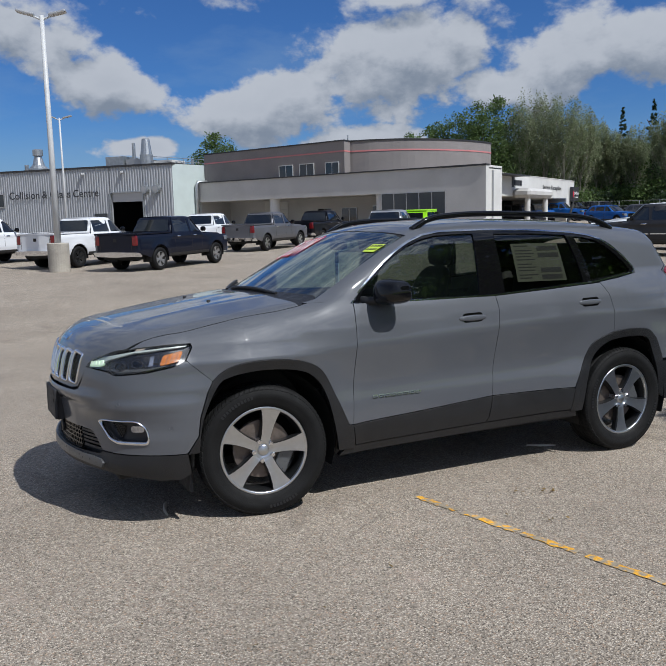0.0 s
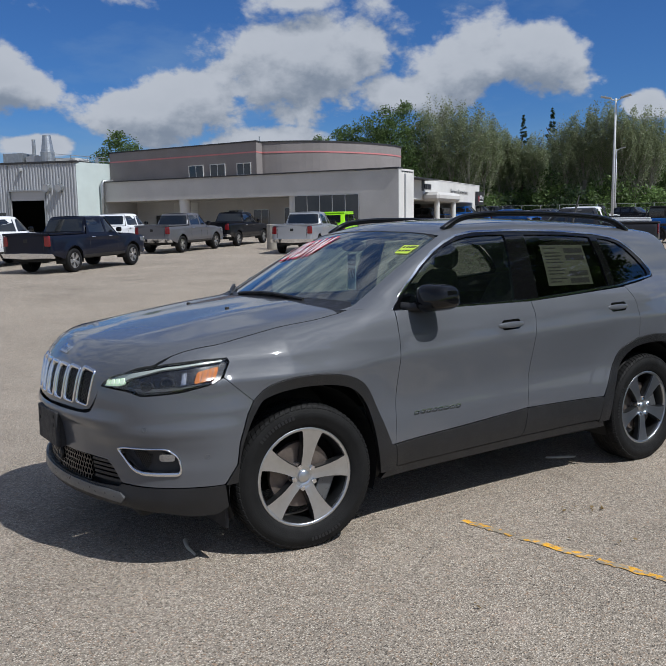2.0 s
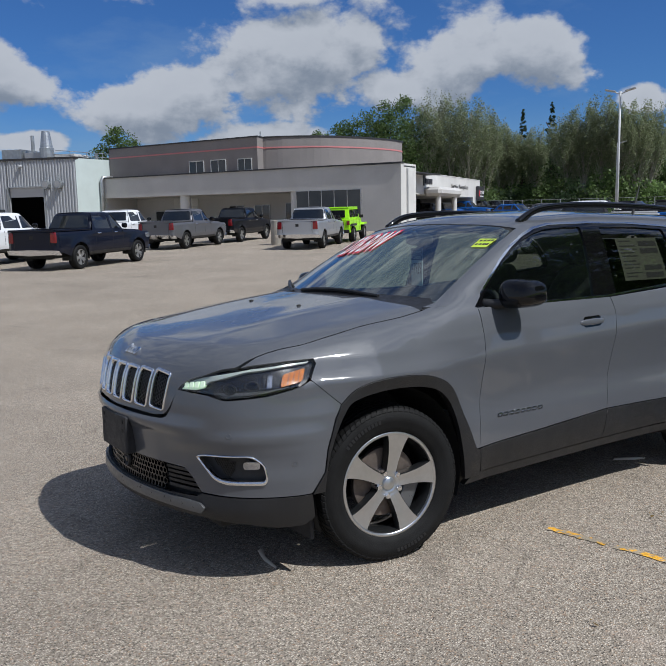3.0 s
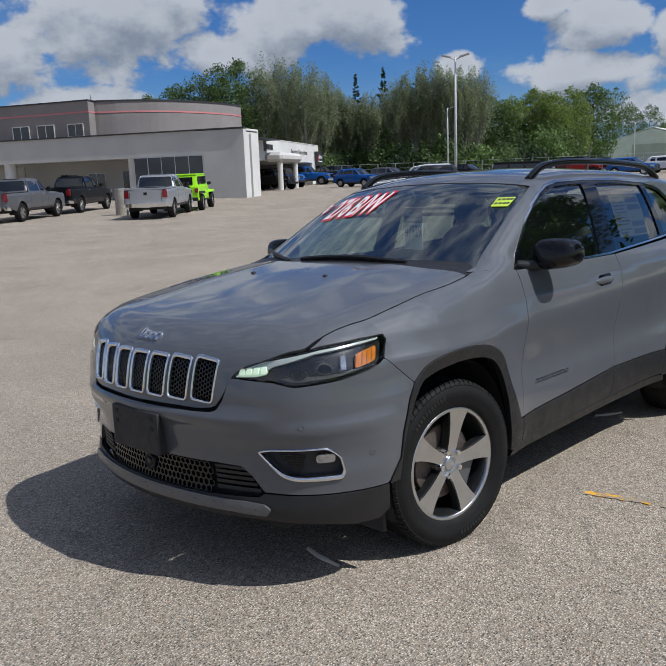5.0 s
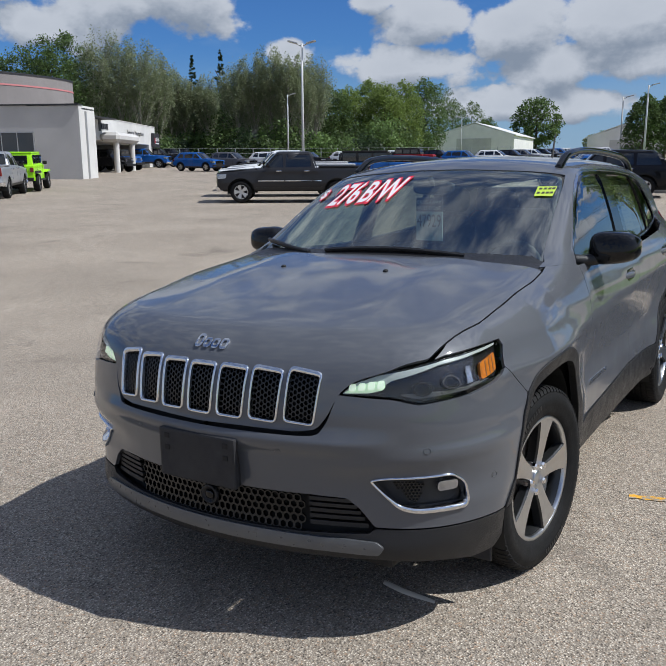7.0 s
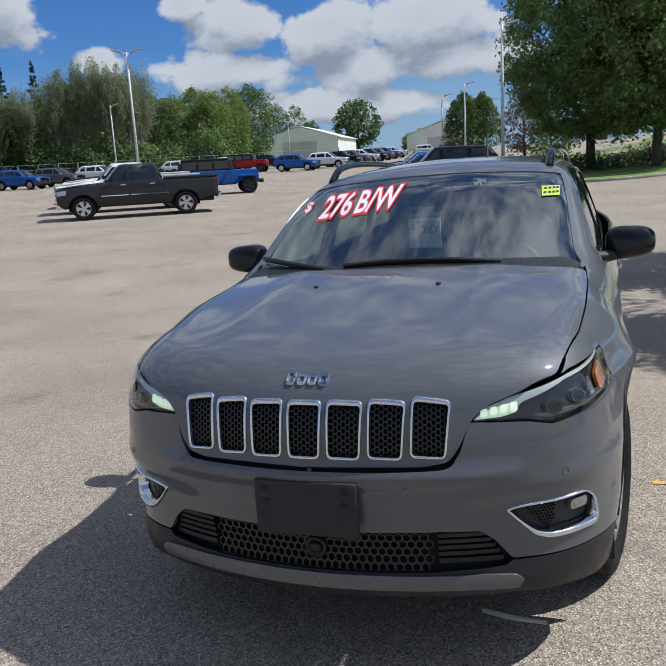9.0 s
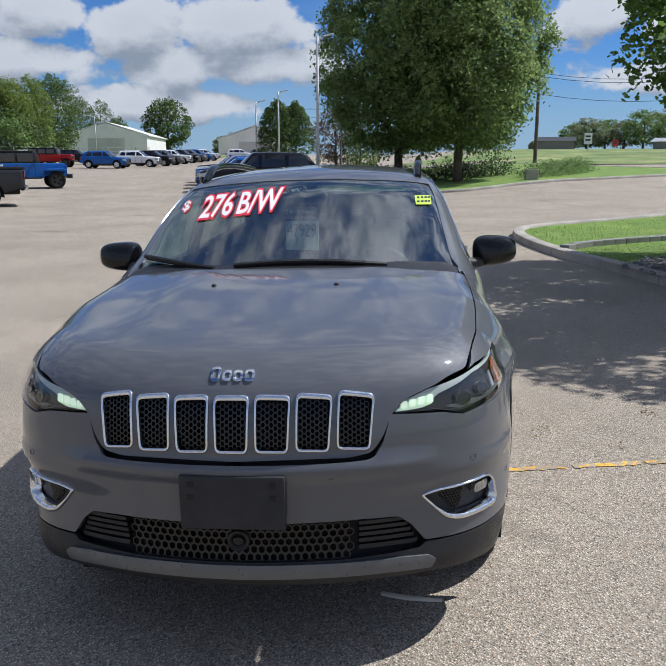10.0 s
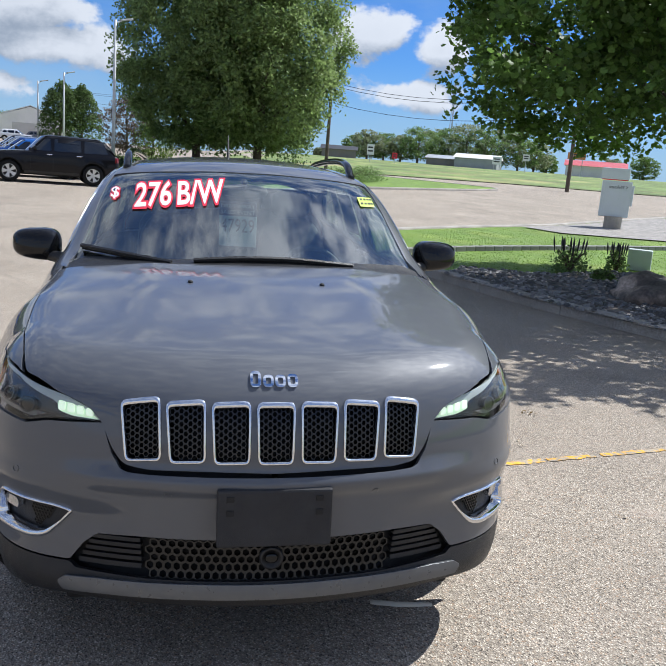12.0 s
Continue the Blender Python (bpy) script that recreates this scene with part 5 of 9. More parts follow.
    BODY.sheet("tail_lamp", round_chart, rounded([(3.235, 1.24), (3.29, 1.275), (3.55, 1.24), (3.53, 1.09), (3.27, 1.095)], 0.02), M_RED, suv, step=0.02, lift=0.006, thick=0.02, mirror=True, label="red tail lamp")
    BODY.sheet("rear_bumper", round_chart, np.array([(3.066, 0.60), (3.50, 0.615), (3.58, 0.735), (4.0996, 0.735), (4.0996, 0.28), (3.6, 0.28), (3.11, 0.32)]), M_CLAD, suv, step=0.05, gap=0.002, mirror=True)
    # black trim
    f_in = [(-0.36, 0.40), (-0.341, 0.573), (-0.274, 0.748), (-0.218, 0.791), (-0.094, 0.814), (0.04, 0.814), (0.176, 0.796), (0.27, 0.757), (0.347, 0.666), (0.405, 0.491), (0.446, 0.30)]
    f_in = [tuple(p) for p in spline(f_in, 4)]
    front_arch = [(-0.409, 0.400), (-0.360, 0.49), (-0.350, 0.592), (-0.316, 0.72)] + arch_top + [(0.535, 0.438), (0.553, 0.30)] + f_in[::-1]
    BODY.sheet("wheel_arch_trim", round_chart, np.array(front_arch), M_CLAD, suv, step=0.022, lift=0.006, gap=0.001, thick=0.03, roll=0.006, mirror=True, label="black plastic arch trim")
    r_in = [(2.30, 0.33), (2.345, 0.58), (2.40, 0.70), (2.50, 0.775), (2.62, 0.80), (2.78, 0.805), (2.90, 0.785), (2.965, 0.70), (3.02, 0.55), (3.06, 0.36)]
    r_in = [tuple(p) for p in spline(r_in, 4)]
    rear_arch = [(2.20, 0.33), (2.228, 0.493)] + r_arch[::-1][1:] + r_top[:-1] + [(3.063, 0.60), (3.10, 0.33)] + r_in[::-1]
    BODY.sheet("wheel_arch_trim", round_chart, np.array(rear_arch), M_CLAD, suv, step=0.022, lift=0.006, gap=0.001, thick=0.03, roll=0.006, mirror=True, label="black plastic arch trim")
    BODY.sheet("door_cladding", round_chart, np.array([(0.539, 0.440), (1.0, 0.465), (1.547, 0.502), (1.522, 0.365), (1.50, 0.338), (0.556, 0.318)]), M_CLAD, suv, step=0.035, gap=0.0015, lift=0.006, thick=0.02, roll=0.005, mirror=True)
    BODY.sheet("door_cladding", round_chart, np.array([(1.551, 0.502), (1.9, 0.497), (2.224, 0.492), (2.20, 0.345), (1.505, 0.338), (1.526, 0.365)]), M_CLAD, suv, step=0.035, gap=0.0015, lift=0.006, thick=0.02, roll=0.005, mirror=True)
    BODY.sheet("sill", round_chart, np.array([(0.50, 0.312), (1.5, 0.332), (2.24, 0.338), (2.26, 0.292), (1.5, 0.286), (0.45, 0.266)]), M_CLAD, suv, step=0.05, thick=0.03, mirror=True)
    # roof and pillars
    roof = [(0.965, 0.0), (0.985, 0.3), (1.045, 0.6), (1.085, 0.668), (1.16, 0.674), (1.63, 0.668), (2.387, 0.678), (2.665, 0.690), (3.02, 0.690), (3.27, 0.64), (3.33, 0.3), (3.345, 0.0)]
    rf = np.array(roof)
    BODY.sheet("roof", top_chart, rounded(np.vstack([rf, rf[-2:0:-1] * (1, -1)]), 0.02, 3), M_PAINT, suv, step=0.04, label="grey painted roof")
    pillar = [(0.742, 1.150), (0.80, 1.168), (0.90, 1.262), (0.995, 1.350), (1.10, 1.440), (1.205, 1.522), (1.262, 1.555), (1.320, 1.556), (1.298, 1.531), (1.177, 1.435), (1.066, 1.277), (0.992, 1.138), (0.90, 1.150)]
    BODY.sheet("windscreen_pillar", pillar_chart, np.array(pillar), M_PAINT, suv, step=0.02, gap=0.0005, mirror=True)
    # glass
    half = [(0.0, 1.575), (0.3, 1.566), (0.58, 1.535), (0.640, 1.515), (0.668, 1.47), (0.735, 1.22), (0.748, 1.165), (0.70, 1.152), (0.0, 1.150)]
    hf = np.array(half)
    screen = GREEN.sheet("windscreen", front_chart, np.vstack([hf, (hf[1:-1] * (-1, 1))[::-1]]), M_WINDSCREEN, suv, step=0.06, lift=-0.003, thick=0.005, label="green-tinted windscreen")
    screen.visible_shadow = False
    band = np.array([(0.0, 1.583), (0.3, 1.574), (0.60, 1.540), (0.655, 1.515), (0.683, 1.47), (0.752, 1.22), (0.765, 1.150), (0.742, 1.150), (0.728, 1.22), (0.660, 1.465), (0.625, 1.515), (0.58, 1.527), (0.3, 1.558), (0.0, 1.567)])
    GREEN.sheet("windscreen_edge", front_chart, band, M_BLACK, suv, step=0.03, lift=-0.005, thick=0.002, mirror=True)
    front_win = [(0.632, 1.152), (0.66, 1.195), (0.73, 1.262), (0.841, 1.350), (0.94, 1.413), (1.034, 1.462), (1.14, 1.497), (1.244, 1.520), (1.40, 1.530), (1.548, 1.530), (1.520, 1.30), (1.500, 1.138)]
    rear_win = [(1.705, 1.146), (1.706, 1.30), (1.712, 1.529), (2.05, 1.527), (2.335, 1.512), (2.38, 1.35), (2.405, 1.194)]
    q_win = [(2.480, 1.206), (2.45, 1.36), (2.405, 1.502), (2.50, 1.496), (2.609, 1.473), (2.70, 1.430), (2.78, 1.373), (2.86, 1.304), (2.893, 1.265), (2.890, 1.243)]
    line = [(0.580, 1.134), (0.64, 1.205), (0.725, 1.278), (0.83, 1.362), (0.941, 1.434), (1.05, 1.488), (1.16, 1.526), (1.30, 1.548), (1.626, 1.556), (2.0, 1.553), (2.387, 1.533), (2.55, 1.512), (2.660, 1.484), (2.765, 1.425), (2.856, 1.360), (2.93, 1.285), (2.942, 1.262), (2.930, 1.240),
            (2.509, 1.188), (2.0, 1.158), (1.616, 1.136), (1.0, 1.132)]
    frame_line = np.array(line)
    windows = [("door_window", front_win, M_SIDEGLASS), ("rear_door_window", rear_win, M_TINT), ("quarter_window", q_win, M_TINT)]
    GREEN.sheet("window_frame", side_chart, frame_line, M_GLOSSBLACK, suv, holes=[rounded(w, 0.012, 2) for _, w, _ in windows], step=0.03, lift=0.001, thick=0.02, mirror=True, label="black window surround")
    GREEN.sheet("window_trim", side_chart, shrunk(turned(frame_line), -0.004), M_TRIMCHROME, suv, holes=[shrunk(turned(frame_line), 0.006)], step=0.02, lift=0.004, thick=0.008, mirror=True, roll=0.003, label="chrome window trim")
    for name, w, glass_kind in windows:
        for ob in GREEN.sheet(name, side_chart, shrunk(rounded(w, 0.012, 2), -0.006), glass_kind, suv, step=0.06, lift=-0.006, thick=0.004, mirror=True):
            ob.visible_shadow = False


def bead(name, chart, outer, inner, high, deep, mat, parent, label=""):
    """A rounded bright frame between two outlines of equal count, with a wall going in."""
    rings = []
    for u, h in ((0.0, -0.004), (0.04, 0.45), (0.18, 0.80), (0.36, 0.98), (0.5, 1.0), (0.64, 0.98), (0.82, 0.80), (0.96, 0.45), (1.0, None)):
        q = outer * (1 - u) + inner * u
        p = BODY.drop(*chart(q))
        lift = -deep if h is None else h * high
        rings.append(p + BODY.normal(p) * lift)
    n = len(outer)
    faces = [(a * n + i, a * n + (i + 1) % n, (a + 1) * n + (i + 1) % n, (a + 1) * n + i) for a in range(len(rings) - 1) for i in range(n)]
    ob = mesh_object(name, np.vstack(rings), faces, mat, parent, smooth=True)
    return tagged(ob, label) if label else ob


def fog_hole(line):
    """The opening of a fog lamp surround: a broad blade below, a thin edge above."""
    q = shrunk(turned(line), 0.009)
    mid = q[:, 1].mean()
    q[:, 1] = mid + np.where(q[:, 1] < mid, 0.80, 1.0) * (q[:, 1] - mid)
    return q


def wide_chart(q):
    """round_chart carried on beyond the middle of the nose to the other side."""
    mid = XA - RA * math.pi / 2
    other = q[:, 0] < mid
    s = np.where(other, 2 * mid - q[:, 0], q[:, 0])
    start, way, reach = round_chart(np.stack([s, q[:, 1]], 1))
    way[other, 1] *= -1
    return start, way, reach


def pillar_chart(q):
    e, w = np.array((0.714, 0.70, 0.0)), np.array((-0.70, 0.714, 0.0))
    start = q[:, :1] * e - 0.5 * w + np.stack([0 * q[:, 0], 0 * q[:, 0], q[:, 1]], 1)
    return start, np.tile(w, (len(q), 1)), 1.1


def honeycomb(name, chart, outline, parent, cell, lift, label=""):
    """A mesh of six-sided holes laid on the skin within an outline."""
    outline = turned(np.array(outline, float))
    lo, hi = outline.min(0), outline.max(0)
    flat, faces = [], []
    wide, row, k = cell * math.sqrt(3), cell * 1.5, 0
    v = lo[1]
    while v < hi[1] + row:
        u = lo[0] + (wide / 2 if k % 2 else 0)
        while u < hi[0] + wide:
            ring = [(u + f * cell * math.sin(a), v + f * cell * math.cos(a)) for f in (1.01, 0.72) for a in (i * math.pi / 3 for i in range(6))]
            if inside(outline, np.array([(u, v)]))[0]:
                b = len(flat)
                flat += ring
                faces += [(b + i, b + (i + 1) % 6, b + 6 + (i + 1) % 6, b + 6 + i) for i in range(6)]
            u += wide
        v, k = v + row, k + 1
    flat = np.array(flat)
    start, way, reach = chart(flat)
    p = BODY.drop(start, way, reach)
    n = BODY.normal(p)
    n_v = len(flat)
    verts = np.vstack([p + n * lift, p + n * (lift - 0.012)])
    walls = []
    for f in faces:
        i, j = f[3], f[2]
        walls.append((i, j, j + n_v, i + n_v))
    ob = mesh_object(name, verts, faces + walls, M_MESH, parent)
    return tagged(ob, label) if label else ob


M_COVER = glass("clear_lamp_cover", (1, 1, 1), 0.0, 0.96, 0.045)
body_panels()


def blob(bm, centre, size, power=3.0, nu=20, nv=12, taper=None):
    """A rounded block (superellipsoid). taper(p) may bend each point, given in -1..1."""
    def sp(c):
        return math.copysign(abs(c) ** (2 / power), c)
    rows = []
    for j in range(nv + 1):
        b = -math.pi / 2 + math.pi * j / nv
        row = []
        for i in range(nu):
            a = 2 * math.pi * i / nu
            q = [sp(math.cos(b)) * sp(math.cos(a)), sp(math.cos(b)) * sp(math.sin(a)), sp(math.sin(b))]
            if taper:
                q = taper(q)
            row.append(bm.verts.new([centre[k] + q[k] * size[k] for k in range(3)]))
        rows.append(row)
    for r0, r1 in zip(rows, rows[1:]):
        for i in range(nu):
            bm.faces.new((r0[i], r0[(i + 1) % nu], r1[(i + 1) % nu], r1[i]))
    bmesh.ops.remove_doubles(bm, verts=list(rows[0] + rows[-1]), dist=1e-5)
    return bm


def put_letters(name, text, place, mat, parent, fat=0.0, shear=0.0, label=""):
    """Writing laid on a surface: place(u, v) turns a letter's plane into points; u runs to 1 over the word, v is in cap heights."""
    data = bpy.data.curves.new(name, "FONT")
    data.body, data.size, data.offset, data.shear, data.resolution_u = text, 1.0, fat, shear, 3
    ob = new(name, data)
    me = bpy.data.meshes.new_from_object(ob.evaluated_get(bpy.context.evaluated_depsgraph_get()))
    bpy.data.objects.remove(ob)
    co = np.array([v.co[:2] for v in me.vertices])
    wide = max(WORD_WIDTH.get(text) or co[:, 0].max(), 1e-3)
    WORD_WIDTH.setdefault(text, wide)
    pts = place(np.stack([co[:, 0] / wide, co[:, 1] / 0.69], 1))
    for v, p in zip(me.vertices, pts):
        v.co = p
    me.materials.clear()
    me.materials.append(mat)
    out = new(name, me)
    out.parent = parent
    return tagged(out, label) if label else out


WORD_WIDTH = {}


def on_screen(y0, y1, z0, z1, rise, lift):
    """A patch of the windscreen as a place for writing."""
    def place(q):
        y = y0 + (y1 - y0) * q[:, 0]
        z = z0 + (z1 - z0) * q[:, 1] + rise * q[:, 0]
        s, w, r = front_chart(np.stack([y, z], 1))
        p = GREEN.drop(s, w, r)
        return p + GREEN.normal(p) * lift
    return place


def build_wheel():
    """A wheel with its outer side towards +y, about the origin."""
    root = new("wheel")
    bm = bmesh.new()
    prof = [(0.249, -0.095), (0.270, -0.110), (0.305, -0.115), (0.340, -0.108), (0.353, -0.098), (0.359, -0.080)]
    for g in (-0.052, -0.018, 0.018, 0.052):
        prof += [(0.362, g - 0.006), (0.3545, g - 0.004), (0.3545, g + 0.004), (0.362, g + 0.006)]
    prof += [(0.359, 0.080), (0.353, 0.098), (0.340, 0.108), (0.322, 0.1135), (0.318, 0.1150), (0.300, 0.1155), (0.296, 0.1140), (0.272, 0.110), (0.253, 0.101), (0.247, 0.094)]
    lathe(bm, prof, 96)
    tyre = part("tyre", bm, M_RUBBER, root, "black road tyre", smooth=True)
    # tread blocks round both shoulders and fine cuts in the ribs, low on the tyre's skin
    bm = bmesh.new()
    n = 76
    for s in (1, -1):
        for k in range(n):
            a0, a1, skew = 2 * math.pi * k / n, 2 * math.pi * (k + 0.74) / n, 0.022
            for row in (((0.060, 0.3645), (0.080, 0.3625), (0.098, 0.3575), (0.108, 0.3460)), ((0.026, 0.3650), (0.046, 0.3645)), ((0.0, 0.3650), (0.012, 0.3650))):
                ends = [[bm.verts.new((r * math.sin(a + skew * i), s * y, r * math.cos(a + skew * i))) for i, (y, r) in enumerate(row)] for a in (a0, a1)]
                root_r = [[bm.verts.new(((r - 0.007) * math.sin(a + skew * i), s * y, (r - 0.007) * math.cos(a + skew * i))) for i, (y, r) in enumerate(row)] for a in (a0, a1)]
                for i in range(len(row) - 1):
                    bm.faces.new((ends[0][i], ends[1][i], ends[1][i + 1], ends[0][i + 1]))
                    for e in (0, 1):
                        bm.faces.new((ends[e][i], ends[e][i + 1], root_r[e][i + 1], root_r[e][i]))
                for i in (0, len(row) - 1):
                    bm.faces.new((ends[0][i], ends[1][i], root_r[1][i], root_r[0][i]))
    bmesh.ops.recalc_face_normals(bm, faces=bm.faces)
    tagged(part("tread", bm, M_RUBBER, tyre), kind="stuff")
    # raised bars where the sidewall is lettered
    bm = bmesh.new()
    for start, count in ((0.6, 11), (3.6, 9)):
        for k in range(count):
            a0, a1 = start + k * 0.062, start + k * 0.062 + 0.040
            bm.faces.new([bm.verts.new((r * math.sin(a), 0.1175, r * math.cos(a))) for r, a in ((0.300, a0), (0.318, a0), (0.318, a1), (0.300, a1))])
    tagged(part("sidewall_relief", bm, M_CLAD, tyre), kind="stuff")
    bm = bmesh.new()
    lathe(bm, [(0.246, -0.09), (0.228, -0.07), (0.217, -0.02), (0.217, 0.05), (0.227, 0.075), (0.233, 0.086)], 64)
    rim = part("rim", bm, M_ALLOYDARK, root, smooth=True)
    bm = bmesh.new()
    lathe(bm, [(0.229, 0.070), (0.2305, 0.092), (0.234, 0.0955), (0.244, 0.0965), (0.2485, 0.094), (0.249, 0.086)], 64)
    part("rim_lip", bm, M_ALLOY, rim, "bright machined rim edge", smooth=True)
    # five broad spokes with a machined face and dark flanks
    bm = bmesh.new()
    shape = [(0.036, 0.0235, 0.074), (0.06, 0.0255, 0.0795), (0.10, 0.0270, 0.083), (0.145, 0.0325, 0.0865), (0.19, 0.0420, 0.090), (0.217, 0.051, 0.0925), (0.232, 0.060, 0.0945)]
    rows = []
    for r, hw, yy in shape:
        rows.append([bm.verts.new((u, yy - d, r)) for u, d in ((-hw - 0.007, 0.040), (-hw - 0.004, 0.008), (-hw, 0.0), (0.0, 0.0015), (hw, 0.0), (hw + 0.004, 0.008), (hw + 0.007, 0.040))])
    for a, b in zip(rows, rows[1:]):
        for i in range(6):
            f = bm.faces.new((a[i], a[i + 1], b[i + 1], b[i]))
            f.material_index = 0 if i in (2, 3) else 1
    me = bpy.data.meshes.new("spoke")
    bm.normal_update()
    bmesh.ops.recalc_face_normals(bm, faces=bm.faces)
    bm.to_mesh(me), bm.free()
    me.materials.append(M_ALLOY), me.materials.append(M_ALLOYDARK)
    for k in range(5):
        ob = new("spoke", me)
        ob.parent = rim
        ob.rotation_euler = (0, radians(72 * k + 12), 0)
    bm = bmesh.new()
    lathe(bm, [(0.068, 0.02), (0.070, 0.060), (0.064, 0.074), (0.050, 0.0765), (0.036, 0.076), (0.032, 0.072), (0.0, 0.072)], 40)
    part("hub", bm, M_ALLOY, rim, smooth=True)
    bm = bmesh.new()
    lathe(bm, [(0.031, 0.070), (0.030, 0.079), (0.026, 0.082), (0.0, 0.083)], 32)
    part("hub_cap", bm, M_ALLOY, rim, "grey centre cap", smooth=True)
    for k in range(5):
        bm = bmesh.new()
        a = radians(72 * k + 48)
        rr = lathe(bm, [(0.0150, 0.055), (0.0150, 0.084), (0.012, 0.091), (0.0, 0.092)], 6)
        bmesh.ops.translate(bm, verts=bm.verts, vec=(0.057 * math.sin(a), 0, 0.057 * math.cos(a)))
        part("wheel_nut", bm, M_CHROME, rim)
    bm = bmesh.new()
    lathe(bm, [(0.06, 0.03), (0.10, 0.032), (0.162, 0.032), (0.164, 0.028), (0.164, 0.004), (0.06, 0.0)], 48)
    part("brake_disc", bm, M_STEEL, root, "worn steel brake disc", smooth=False)
    bm = bmesh.new()
    box(bm, -0.175, -0.095, -0.02, 0.055, -0.09, 0.05, 0.012)
    part("brake_caliper", bm, M_SATIN, root)
    return root


def wheels():
    proto = build_wheel()
    places = [(0, 1), (0, -1), (WHEELBASE, 1), (WHEELBASE, -1)]
    first = True
    for x, s in places:
        steer = 8 if x == 0 else 0
        m = pose(x, s * 0.795, WHEEL_R - 0.004, 0, 0, (0 if s > 0 else 180) - steer) @ pose(0, 0, 0, 0, 23 * s + x * 17, 0)
        if first:
            ob, first = proto, False
            ob.matrix_basis = m
        else:
            ob = copy_thing(proto, m)
        ob.parent = suv
    # the wheel houses
    for x in (0, WHEELBASE):
        for s in (1, -1):
            bm = bmesh.new()
            pts = [(0.425 * math.cos(radians(a)), 0.44 * math.sin(radians(a))) for a in range(-20, 201, 10)]
            rows = [[bm.verts.new((x + u, s * y, 0.37 + v)) for u, v in pts] for y in (0.50, 0.885)]
            for i in range(len(pts) - 1):
                bm.faces.new((rows[0][i], rows[0][i + 1], rows[1][i + 1], rows[1][i]))
            bm.faces.new(rows[0])
            part("wheel_house", bm, M_BLACK, suv)


